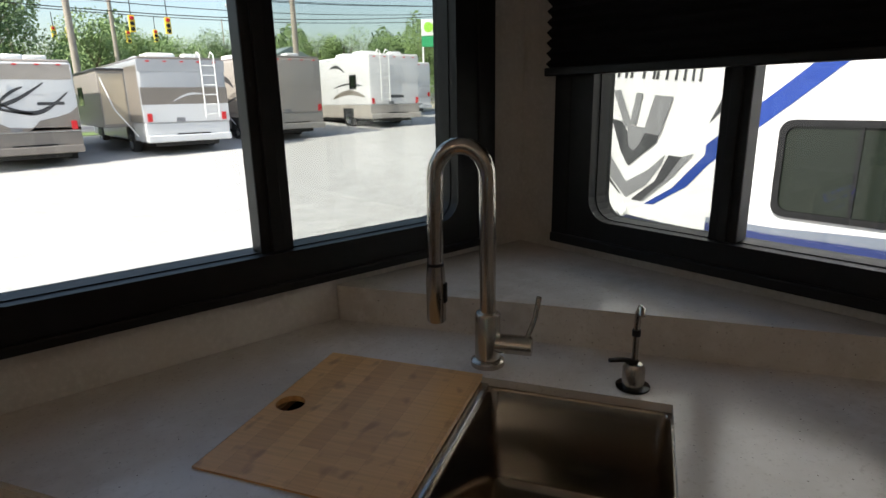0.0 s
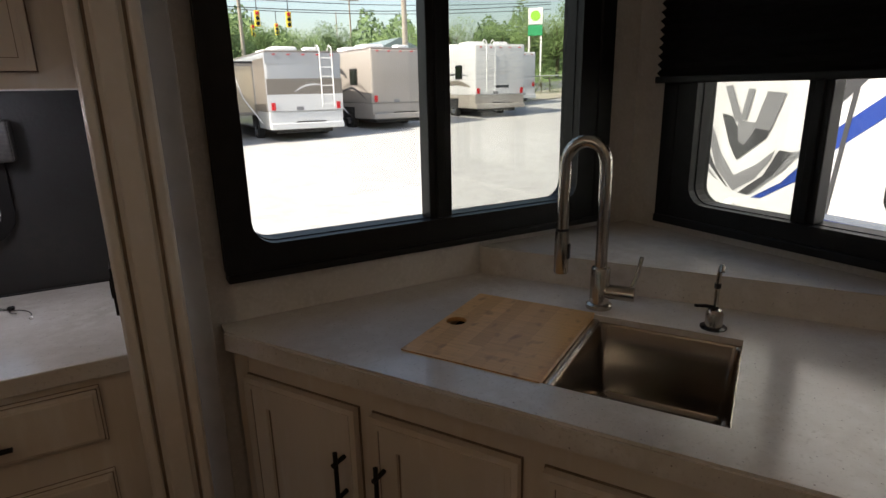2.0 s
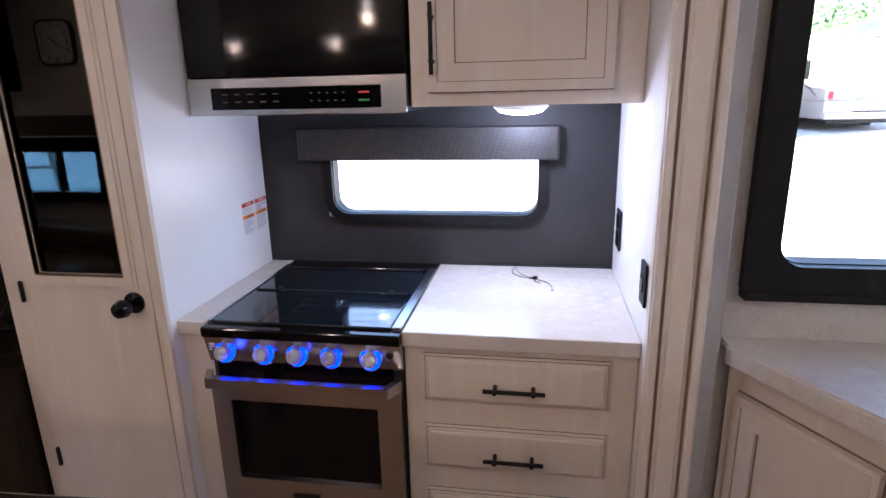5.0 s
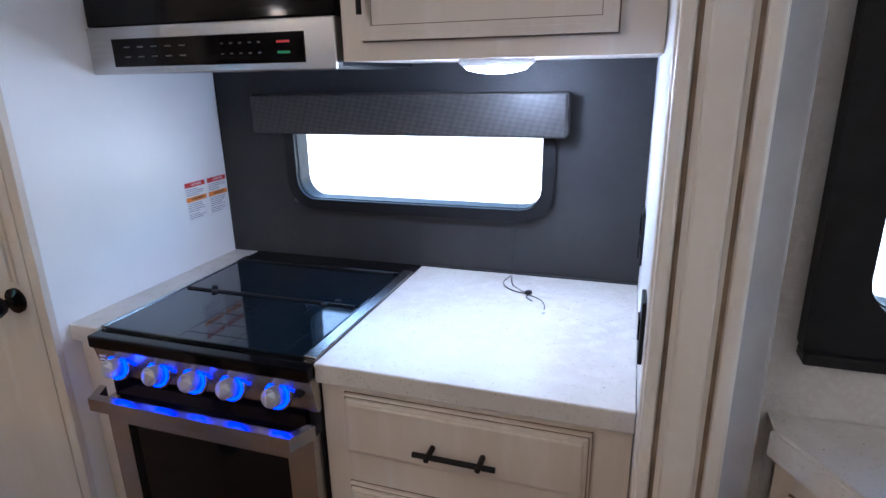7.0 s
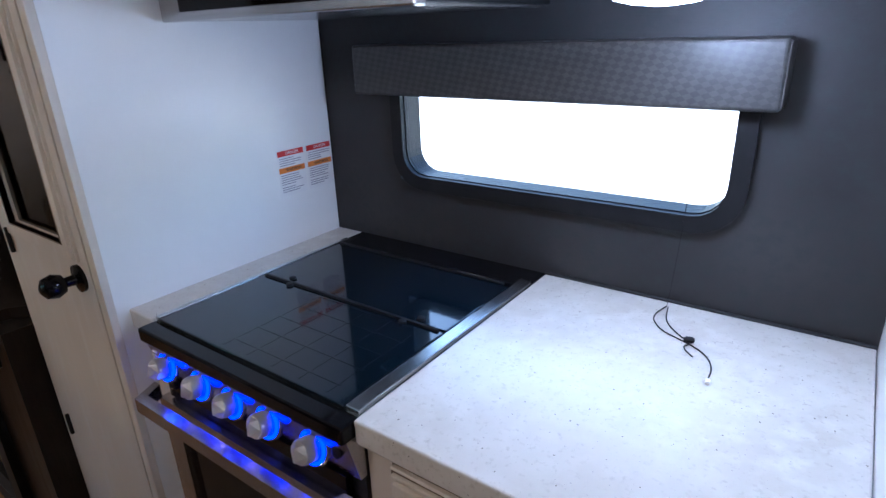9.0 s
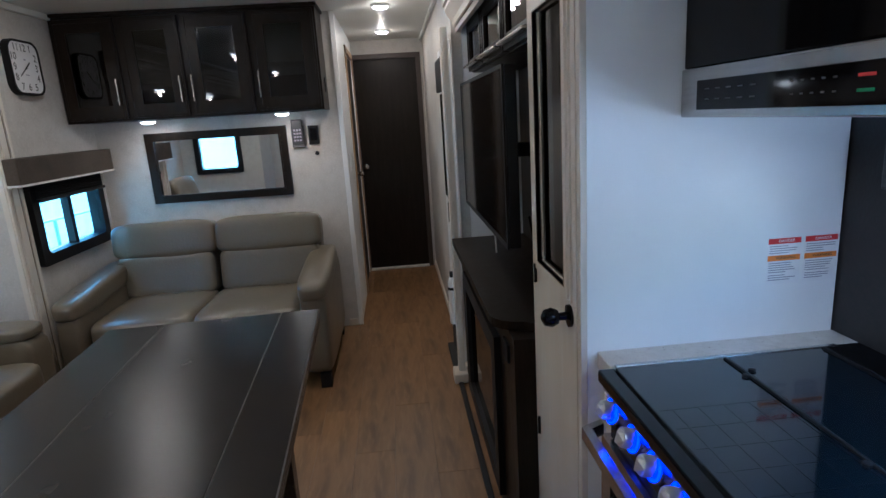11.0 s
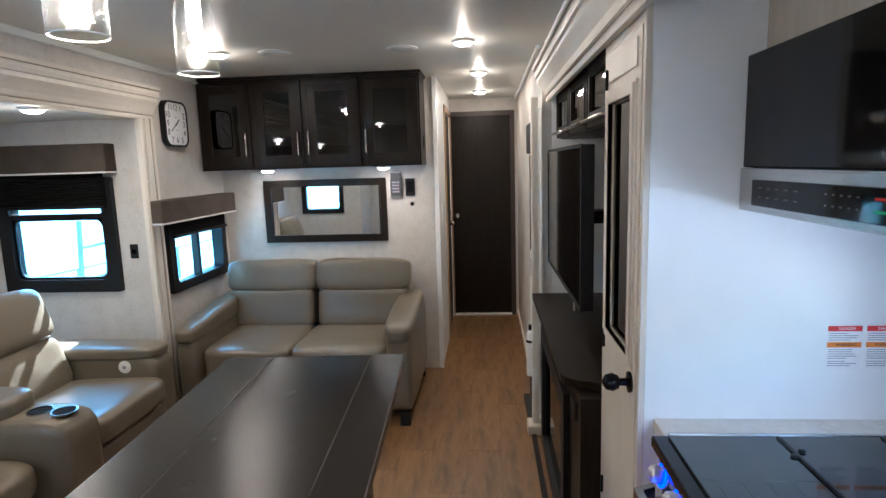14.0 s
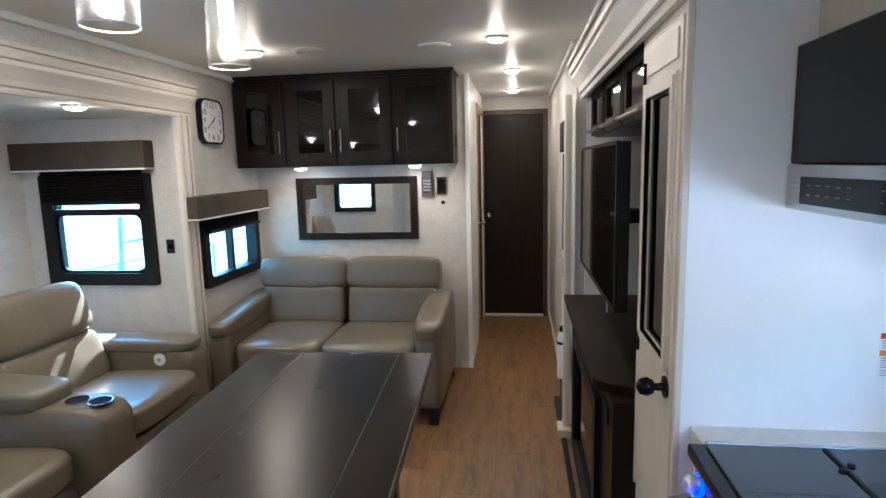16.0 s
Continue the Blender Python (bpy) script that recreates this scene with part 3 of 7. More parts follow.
def pleated(name, side, a0, a1, z0, z1, at, label, pitch=0.022, deep=0.018, tilt=0.0):
    """A pleated blind, let down to z0, with a bottom rail."""
    n = int((z1 - z0) / pitch)
    mid = (a0 + a1) / 2
    m = facing(mid, at, 0, side) if side[1] == "y" else facing(at, mid, 0, side)
    w = (a1 - a0) / 2
    bm = bmesh.new()
    rows = []
    for k in range(2 * n + 1):
        z = z0 + (z1 - z0) * k / (2 * n)
        d = 0.006 + deep * (k % 2)
        rows.append([bm.verts.new(m @ Vector((x, z, e))) for x, e in ((-w, d), (w, d), (w, d - 0.003), (-w, d - 0.003))])
    for a, b in zip(rows, rows[1:]):
        for k in range(4):
            bm.faces.new((a[k], a[(k + 1) % 4], b[(k + 1) % 4], b[k]))
    root = thing(name, (m @ Vector((0, z0, 0.01))), label, "blind")
    part("pleats", bm, BLIND, root)
    part("bottom_rail", bx(bmesh.new(), -w - 0.002, w + 0.002, z0 - 0.016, z0 + 0.002, 0.002, 0.028, 0.003), BLACK, root, m=m)
    part("head_rail", bx(bmesh.new(), -w, w, z1 - 0.01, z1 + 0.02, 0.002, 0.03, 0.003), BLACK, root, m=m)
    return root


pleated("pleated_blind", "-x", 1.235, 2.07, 1.413, 1.90, 0.276, "black pleated blind drawn halfway down the rear window")
pleated("pleated_blind", "+x", -1.13, -0.46, 1.33, 1.53, -4.086, "black pleated blind drawn partly down under a valance", 0.016, 0.012)
pleated("pleated_blind", "+y", -4.88, -4.20, 1.13, 1.24, -0.15, "black pleated blind gathered under a valance", 0.012, 0.012)
pleated("pleated_blind", "+y", -3.74, -2.40, 0.95, 1.53, -1.25, "black pleated blind drawn down behind the recliners", 0.016, 0.012)


def valance(x0, x1, y0, y1, z0, z1, lip, label, mat=FABRIC):
    root = thing("window_valance", ((x0 + x1) / 2, (y0 + y1) / 2, z0), label, "valance")
    part("cover", box(x0, x1, y0, y1, z0, z1, 0.006, 3), mat, root)
    along_x = x1 - x0 > y1 - y0
    for e in (0, 1):
        if along_x:
            part("end_cap", box((x0, x1)[e] - 0.0015, (x0, x1)[e] + 0.0015, y0 + 0.004, y1 - 0.002, z0 + 0.004, z1 - 0.004, 0.001, 1), mat, root)
        else:
            part("end_cap", box(x0 + 0.002, x1 - 0.004, (y0, y1)[e] - 0.0015, (y0, y1)[e] + 0.0015, z0 + 0.004, z1 - 0.004, 0.001, 1), mat, root)
    if lip:
        part("lip", box(x0 - 0.003, x1 + 0.003, y0 - 0.003, y1 + 0.003, z0 - 0.008, z0 + 0.002), WHITE, root, "pale lower edge")
    return root


valance(-2.048, -1.270, 2.60, 2.658, 1.25, 1.346, False, "dark woven valance box over the kitchen window", WEAVE)
valance(-4.119, -4.02, -1.27, -0.40, 1.525, 1.685, True, "grey-brown fabric valance box over the slide-out window")
valance(-4.96, -4.01, -0.184, -0.085, 1.222, 1.352, True, "grey-brown fabric valance box over the sofa window")
valance(-3.86, -2.30, -1.289, -1.19, 1.525, 1.685, True, "grey-brown fabric valance box behind the recliners")


# ---- ceiling fixtures ----
def downlight(x, y, z, label, watts=CEILING_W, mat=LED, colour=WARM):
    root = thing("ceiling_light", (x, y, z), label, "ceiling light", "round ceiling lights")
    m = Matrix.Translation((x, y, z)) @ pose(0, 0, 0, 180)
    part("rim", lathe(bmesh.new(), [(0.058, 0), (0.060, 0.006), (0.052, 0.014), (0.046, 0.015), (0.046, 0.004)], m, 24), WHITE, root, smooth=40)
    part("lens", lathe(bmesh.new(), [(0.047, 0.008), (0.044, 0.017), (0.03, 0.024), (0.012, 0.027)], m, 24), mat, root, smooth=60)
    light("lamp", "AREA", (x, y, z - 0.035), watts * 0.7, colour, 0.09)
    light("lamp_halo", "POINT", (x, y, z - 0.06), watts * 0.3, colour, 0.012)
    return root


for x, y in ((-3.886, 1.644), (-4.897, 1.707), (-5.97, 1.70), (-3.92, 0.358), (-2.5, 0.30), (-0.45, 0.27)):
    downlight(x, y, CEILING, "lit round white light in the ceiling", CEILING_W * (0.7 if x > -1 else 1.0))
# the light at x -1.25 is unseen, added to carry on the row
for x, y in ((-3.47, -0.34), (-2.73, -0.36), (-1.25, -0.36)):
    downlight(x, y, 1.825, "lit round white light in the slide-out ceiling")


def vent(x, y, label):
    root = thing("ceiling_vent", (x, y, CEILING), label, "vent", "round ceiling vents")
    m = Matrix.Translation((x, y, CEILING)) @ pose(0, 0, 0, 180)
    part("flange", lathe(bmesh.new(), [(0.085, 0), (0.085, 0.005), (0.07, 0.012), (0.062, 0.012), (0.062, 0.003)], m, 24), WHITE, root, smooth=40)
    for k in range(-3, 4):
        part("slat", box(-0.055, 0.055, k * 0.016 - 0.005, k * 0.016 + 0.005, 0.006, 0.012), WHITE, root, m=m)
    return root


vent(-4.012, 1.317, "round white slatted vent in the ceiling")
vent(-3.975, 0.644, "round white slatted vent in the ceiling")


def pendant(x, y):
    root = thing("pendant_lamp", (x, y, CEILING), "lit pendant lamp with a seeded clear glass jar shade", "pendant lamp", "pendants over the table")
    part("canopy", lathe(bmesh.new(), [(0.045, -0.02), (0.05, -0.012), (0.05, 0.0)], Matrix.Translation((x, y, CEILING)), 20), NICKEL, root, smooth=40)
    part("cord", tube(bmesh.new(), [(x, y, CEILING - 0.01), (x, y, 1.925)], 0.0035, 8), BLACK, root)
    part("cap", lathe(bmesh.new(), [(0.022, 1.870), (0.024, 1.905), (0.012, 1.930), (0.006, 1.935)], Matrix.Translation((x, y, 0)), 20), NICKEL, root, smooth=40)
    bm = bmesh.new()
    prof = [(0.022, 1.883), (0.030, 1.877), (0.036, 1.865), (0.0375, 1.850), (0.034, 1.840), (0.034, 1.825), (0.0385, 1.815), (0.0395, 1.725), (0.0390, 1.704), (0.0360, 1.704), (0.0365, 1.815), (0.031, 1.825), (0.031, 1.840), (0.0345, 1.855), (0.028, 1.873), (0.022, 1.878)]
    n = 28
    rows = [[bm.verts.new((x + r * math.cos(2 * math.pi * k / n), y + r * math.sin(2 * math.pi * k / n), z)) for k in range(n)] for r, z in prof]
    for a, b in zip(rows, rows[1:] + rows[:1]):
        for k in range(n):
            bm.faces.new((a[k], a[(k + 1) % n], b[(k + 1) % n], b[k]))
    shade = part("shade", bm, SEEDED, root, "clear seeded glass", smooth=50)
    shade.visible_shadow = False
    seeds = bmesh.new()
    rnd = random.Random(int(x * 100))
    for _ in range(650):
        a, z, s = rnd.uniform(0, 6.283), rnd.uniform(1.715, 1.825), rnd.uniform(0.0004, 0.0010)
        bmesh.ops.create_icosphere(seeds, subdivisions=1, radius=s, matrix=Matrix.Translation((x + 0.0388 * math.cos(a), y + 0.0388 * math.sin(a), z)))
    tagged(part("bubbles", seeds, BUBBLE, shade), kind="stuff")
    part("rim", ring(bmesh.new(), [(0.0398 * math.cos(k * 0.2618), 0.0398 * math.sin(k * 0.2618)) for k in range(24)], [(0.0380 * math.cos(k * 0.2618), 0.0380 * math.sin(k * 0.2618)) for k in range(24)], 0.002, Matrix.Translation((x, y, 1.702))), WHITE, shade)
    part("bulb", lathe(bmesh.new(), [(0.010, 1.870), (0.013, 1.855), (0.0135, 1.825), (0.0135, 1.790), (0.012, 1.770), (0.004, 1.765)], Matrix.Translation((x, y, 0)), 16), BULB, root, smooth=60)
    light("pendant_light", "POINT", (x, y, 1.745), PENDANT_W, WARM, 0.02)
    return root


pendant(-1.70, 1.19)
pendant(-2.04, 1.187)


# ---- helpers for furniture ----
def cushion(x0, x1, y0, y1, z0, z1, p=6.0, m=None, cuts=9, wrinkle=0.0, seed=0):
    """A soft rounded block with a slight belly."""
    bm = bmesh.new()
    bmesh.ops.create_cube(bm, size=2.0)
    bmesh.ops.subdivide_edges(bm, edges=list(bm.edges), cuts=cuts, use_grid_fill=True)
    half = Vector(((x1 - x0) / 2, (y1 - y0) / 2, (z1 - z0) / 2))
    mid = Vector(((x0 + x1) / 2, (y0 + y1) / 2, (z0 + z1) / 2))
    for v in bm.verts:
        c = v.co.copy()
        k = (abs(c.x) ** p + abs(c.y) ** p + abs(c.z) ** p) ** (1 / p)
        c = c / k
        v.co = Vector((mid.x + c.x * half.x, mid.y + c.y * half.y, mid.z + c.z * half.z))
        if wrinkle:
            q = v.co * 5.5 + Vector((seed * 3.1, seed * 1.7, seed))
            v.co += Vector((noise.noise(q), noise.noise(q + Vector((7, 0, 0))), noise.noise(q + Vector((0, 9, 0))))) * wrinkle
    if m is not None:
        bm.transform(m)
    return bm


def lettering(name, text, size, m, mat, parent, width=None):
    """Built-in letters as a thin mesh; the text is centred on m's origin and lies in its x-y plane."""
    cu = bpy.data.curves.new(name, "FONT")
    cu.body, cu.size, cu.align_x, cu.align_y, cu.extrude = text, size, "CENTER", "CENTER", 0.0002
    ob = bpy.data.objects.new(name, cu)
    scene.collection.objects.link(ob)
    me = bpy.data.meshes.new_from_object(ob.evaluated_get(bpy.context.evaluated_depsgraph_get()))
    bm = bmesh.new()
    bm.from_mesh(me)
    bpy.data.objects.remove(ob)
    bpy.data.meshes.remove(me)
    if width:
        xs = [v.co.x for v in bm.verts]
        k = width / max(1e-6, max(xs) - min(xs))
        for v in bm.verts:
            v.co.x *= k
    return part(name, bm, mat, parent, m=m)


def holed(outer, inner, z0, z1):
    """A flat slab with one opening."""
    bm = bmesh.new()
    edges = []
    for loop in (outer, inner):
        vs = [bm.verts.new((x, y, z1)) for x, y in loop]
        edges += [bm.edges.new((vs[k], vs[(k + 1) % len(vs)])) for k in range(len(vs))]
    bmesh.ops.triangle_fill(bm, edges=edges, use_beauty=True)
    bmesh.ops.recalc_face_normals(bm, faces=bm.faces)
    r = bmesh.ops.extrude_face_region(bm, geom=list(bm.faces))
    for g in r["geom"]:
        if isinstance(g, bmesh.types.BMVert):
            g.co.z = z0
    return bm


def bar_handle(parent, m, length, upright=False, mat=BLACK):
    """A bar pull on two posts, centred on m; it stands out along m's z."""
    r = pose(0, 0, 0, 0, 0, 90) if upright else Matrix()
    bm = bmesh.new()
    tube(bm, [(-length / 2, 0, 0.027), (length / 2, 0, 0.027)], 0.0048, 10)
    for s in (-1, 1):
        tube(bm, [(s * length * 0.31, 0, 0), (s * length * 0.31, 0, 0.036)], 0.005, 10)
    return part("handle", bm, mat, parent, "black bar handle" if mat is BLACK else "", smooth=40, m=m @ r)


def rect(x0, x1, y0, y1):
    return [(x1, y1), (x0, y1), (x0, y0), (x1, y0)]


def panel_door(parent, m, x0, x1, z0, z1, mat=CREAM, rail=0.062, handle=None, glass=None, glaze=True, name="door"):
    """A framed door in the frame m (x along, y up, z out). handle: (x, z, length, upright)."""
    d = part(name, ring(bmesh.new(), rect(x0, x1, z0, z1), rect(x0 + rail, x1 - rail, z0 + rail, z1 - rail), 0.020, m), mat, parent)
    part("moulding", ring(bmesh.new(), rect(x0 + 0.012, x1 - 0.012, z0 + 0.012, z1 - 0.012), rect(x0 + 0.022, x1 - 0.022, z0 + 0.022, z1 - 0.022), 0.0035, m @ Matrix.Translation((0, 0, 0.020))), mat, d)
    if glass is not None:
        part("pane", bx(bmesh.new(), x0 + rail - 0.004, x1 - rail + 0.004, z0 + rail - 0.004, z1 - rail + 0.004, 0.006, 0.010), glass, d, m=m)
    else:
        part("panel", bx(bmesh.new(), x0 + rail - 0.002, x1 - rail + 0.002, z0 + rail - 0.002, z1 - rail + 0.002, 0.0, 0.011), mat, d, m=m)
    if glaze:
        g = 0.0022
        part("glaze_line", ring(bmesh.new(), rect(x0 + rail, x1 - rail, z0 + rail, z1 - rail), rect(x0 + rail + g, x1 - rail - g, z0 + rail + g, z1 - rail - g), 0.0135, m), GLAZE, d)
        part("glaze_line", ring(bmesh.new(), rect(x0 + 0.022, x1 - 0.022, z0 + 0.022, z1 - 0.022), rect(x0 + 0.0235, x1 - 0.0235, z0 + 0.0235, z1 - 0.0235), 0.0208, m), GLAZE, d)
        part("glaze_line", ring(bmesh.new(), rect(x0 - 0.0025, x1 + 0.0025, z0 - 0.0025, z1 + 0.0025), rect(x0, x1, z0, z1), 0.004, m), GLAZE, d)
    if handle:
        bar_handle(d, m @ Matrix.Translation((handle[0], handle[1], 0.020)), handle[2], handle[3])
    return d


# ---- sink corner ----
D = pose(-0.921, 2.145, 0, 0, 0, -59.3)


def dg(x, y):
    v = D @ Vector((x, y, 0))
    return (v.x, v.y)


COUNTER_Z = 0.912
end = dg(1.262, 0)
worktop = thing("corner_worktop", (-0.1, 1.75, 0.9), "speckled off-white solid-surface corner worktop with a raised back ledge", "worktop")
part("slab", holed([dg(0, 0), end, (0.305, end[1]), (0.305, 2.187), (-0.921, 2.187)], [dg(0.955, 0.436), dg(0.380, 0.436), dg(0.380, 0.097), dg(0.955, 0.097)], COUNTER_Z - 0.014, COUNTER_Z), COUNTER, worktop)
part("edge", slab(bmesh.new(), [dg(0.0, -0.004), dg(1.262, -0.004), dg(1.262, 0.02), dg(0.0, 0.02)], 0.037, Matrix.Translation((0, 0, COUNTER_Z - 0.0425))), COUNTER, worktop)
lx = dg(0.315, 0.592)
part("ledge", slab(bmesh.new(), [lx, (0.302, 1.278), (0.302, 2.186), (lx[0], 2.186)], 0.074, Matrix.Translation((0, 0, COUNTER_Z))), COUNTER, worktop, "raised corner ledge")

base = thing("corner_sink_cabinet", (-0.3, 1.75, 0), "cream glazed corner base cabinet under the sink", "cabinet")
f0, f1 = dg(0.0, 0.045), dg(1.235, 0.045)
part("body", slab(bmesh.new(), [f0, f1, (0.28, 1.09), (0.28, 1.25), dg(1.15, 0.075), dg(0.03, 0.075), (-0.905, 2.165)], COUNTER_Z - 0.045 - 0.09, Matrix.Translation((0, 0, 0.09))), CREAM, base)
part("toe_board", slab(bmesh.new(), [dg(0.02, 0.10), dg(1.20, 0.10), dg(1.20, 0.12), dg(0.02, 0.12)], 0.09), DARKWOOD, base)
FD = D @ Matrix.Translation((0, 0.045, 0)) @ pose(0, 0, 0, 90)
panel_door(base, FD, 0.008, 0.312, 0.13, 0.795, handle=(0.282, 0.645, 0.13, True))
panel_door(base, FD, 0.348, 0.655, 0.13, 0.795, handle=(0.380, 0.645, 0.13, True))
panel_door(base, FD, 0.698, 1.02, 0.13, 0.795, handle=(0.99, 0.645, 0.13, True))

sink = thing("kitchen_sink", D @ Matrix.Translation((0.66, 0.25, COUNTER_Z - 0.22)), "brushed stainless undermount square sink", "sink")
# the first bowl, under the board, is added; the sink itself has one bowl
for x0, x1 in ((0.382, 0.656), (0.678, 0.953)):
    xc, w = (x0 + x1) / 2, x1 - x0
    bm = bmesh.new()
    rows = []
    for out, z in ((0.008, 0.897), (0.0, 0.897), (-0.002, 0.893), (-0.010, 0.752), (-0.013, 0.740), (-0.021, 0.733), (-0.034, 0.731)):
        rows.append([bm.verts.new((x, y, z)) for x, y in rounded(w + 2 * out, 0.335 + 2 * out, 0.016, 4, xc, 0.2665)])
    for a, b in zip(rows, rows[1:]):
        for k in range(len(a)):
            bm.faces.new((a[k], a[(k + 1) % len(a)], b[(k + 1) % len(a)], b[k]))
    bm.faces.new(rows[-1])
    bowl = part("basin", bm, BASIN, sink, "satin steel sink bowl", smooth=35, m=D)
    part("drain", lathe(bmesh.new(), [(0.044, 0.7315), (0.044, 0.734), (0.036, 0.7355), (0.031, 0.7325)], D @ Matrix.Translation((xc, 0.22, 0)), 22), STEEL, bowl, smooth=40)
    part("strainer", lathe(bmesh.new(), [(0.030, 0.7325), (0.012, 0.7332), (0.001, 0.7335)], D @ Matrix.Translation((xc, 0.22, 0)), 22), IRON, bowl)
# added wall; stands in for the lit strip and dark side by the board
part("divider", bx(bmesh.new(), 0.658, 0.676, 0.098, 0.435, 0.75, 0.9035, 0.002), STEEL, sink, m=D)

BOARD = bpy.data.materials.new("bamboo_strips")
BOARD.use_nodes = True
n, l = BOARD.node_tree.nodes, BOARD.node_tree.links
tc, mp, br = n.new("ShaderNodeTexCoord"), n.new("ShaderNodeMapping"), n.new("ShaderNodeTexBrick")
mp.inputs["Rotation"].default_value = (0, 0, radians(90))
mp.inputs["Location"].default_value = (0.31, 0.17, 0)
l.new(tc.outputs["Object"], mp.inputs[0])
br.offset, br.inputs["Scale"].default_value = 0.37, 1.0
br.inputs["Brick Width"].default_value, br.inputs["Row Height"].default_value, br.inputs["Mortar Size"].default_value = 0.62, 0.034, 0.0002
br.inputs["Color1"].default_value, br.inputs["Color2"].default_value, br.inputs["Mortar"].default_value = (0.86, 0.50, 0.20, 1), (0.70, 0.38, 0.145, 1), (0.55, 0.30, 0.115, 1)
l.new(mp.outputs[0], br.inputs["Vector"])
nz, ng, mx = n.new("ShaderNodeTexNoise"), n.new("ShaderNodeMapping"), n.new("ShaderNodeMix")
ng.inputs["Scale"].default_value = (6, 120, 10)
ng.inputs["Rotation"].default_value = (0, 0, radians(90))
l.new(tc.outputs["Object"], ng.inputs[0])
l.new(ng.outputs[0], nz.inputs["Vector"])
nz.inputs["Scale"].default_value = 1.5
mx.data_type, mx.blend_type = "RGBA", "MULTIPLY"
mx.inputs[0].default_value = 0.35
l.new(br.outputs[0], mx.inputs[6])
l.new(nz.outputs[0], mx.inputs[7])
knots, kmap, kr, km = n.new("ShaderNodeTexNoise"), n.new("ShaderNodeMapping"), n.new("ShaderNodeMapRange"), n.new("ShaderNodeMix")
kmap.inputs["Scale"].default_value = (38, 22, 10)
l.new(tc.outputs["Object"], kmap.inputs[0])
l.new(kmap.outputs[0], knots.inputs["Vector"])
knots.inputs["Scale"].default_value, knots.inputs["Detail"].default_value = 1.0, 1.0
kr.inputs[1].default_value, kr.inputs[2].default_value, kr.inputs[4].default_value = 0.60, 0.74, 0.75
l.new(knots.outputs[0], kr.inputs[0])
km.data_type = "RGBA"
km.inputs[7].default_value = (0.36, 0.19, 0.075, 1)
l.new(kr.outputs[0], km.inputs[0])
l.new(mx.outputs[2], km.inputs[6])
l.new(km.outputs[2], n["Principled BSDF"].inputs["Base Color"])
n["Principled BSDF"].inputs["Roughness"].default_value = 0.42
board = thing("cutting_board", D @ Matrix.Translation((0.52, 0.255, COUNTER_Z)), "bamboo sink-cover cutting board with a round finger hole", "cutting board")
hole = [(0.414 + 0.022 * math.cos(a * math.pi / 12), 0.264 + 0.022 * math.sin(a * math.pi / 12)) for a in range(24)]
bm = holed([dg(0.664, 0.440), dg(0.384, 0.440), dg(0.384, 0.094), dg(0.664, 0.094)], [dg(x, y) for x, y in hole], COUNTER_Z - 0.006, COUNTER_Z + 0.003)
part("plank_top", bm, BOARD, board)
part("supports", slab(bmesh.new(), [dg(0.386, 0.10), dg(0.393, 0.10), dg(0.393, 0.42), dg(0.386, 0.42)], 0.010, Matrix.Translation((0, 0, COUNTER_Z - 0.022))), BAMBOO, board)

tap = thing("kitchen_tap", D @ Matrix.Translation((0.660, 0.486, COUNTER_Z)), "brushed nickel gooseneck pull-down tap beside the sink", "tap")
TP = D @ Matrix.Translation((0.660, 0.486, 0))
part("base_ring", lathe(bmesh.new(), [(0.029, COUNTER_Z), (0.029, COUNTER_Z + 0.008), (0.024, COUNTER_Z + 0.012)], TP, 24), NICKEL, tap, smooth=40)
part("body", lathe(bmesh.new(), [(0.0215, COUNTER_Z + 0.012), (0.0215, 1.002), (0.0195, 1.006), (0.012, 1.008)], TP, 24), NICKEL, tap, smooth=40)
arc = [(0, 0, 1.0), (0, 0, 1.08), (0, 0, 1.17), (0, 0, 1.225)]
for k in range(1, 13):
    a = math.pi * k / 12
    arc.append((-0.042 * (1 - math.cos(a)), -0.006 * (1 - math.cos(a)), 1.232 + 0.050 * math.sin(a)))
arc.append((-0.085, -0.012, 1.20))
arc.append((-0.087, -0.0125, 1.085))
part("neck", tube(bmesh.new(), arc, 0.0135, 16), NICKEL, tap, smooth=50, m=TP)
part("band", lathe(bmesh.new(), [(0.0142, 0), (0.0142, 0.006)], TP @ Matrix.Translation((-0.087, -0.0125, 1.083)), 18), BLACK, tap, smooth=40)
part("spray_head", lathe(bmesh.new(), [(0.015, 0.985), (0.0165, 0.988), (0.0165, 1.06), (0.0145, 1.084)], TP @ Matrix.Translation((-0.087, -0.0125, 0)), 20), NICKEL, tap, smooth=40)
part("spray_button", bx(bmesh.new(), -0.074, -0.068, -0.018, -0.006, 1.02, 1.055, 0.002), BLACK, tap, m=TP)
lever = part("lever_hub", tube(bmesh.new(), [(0.015, 0, 0.952), (0.075, 0.004, 0.952)], 0.0165, 18), NICKEL, tap, smooth=40, m=TP)
part("lever", tube(bmesh.new(), [(0.066, 0.004, 0.962), (0.078, 0.012, 1.0), (0.083, 0.018, 1.035)], 0.0045, 10), NICKEL, lever, smooth=40, m=TP)

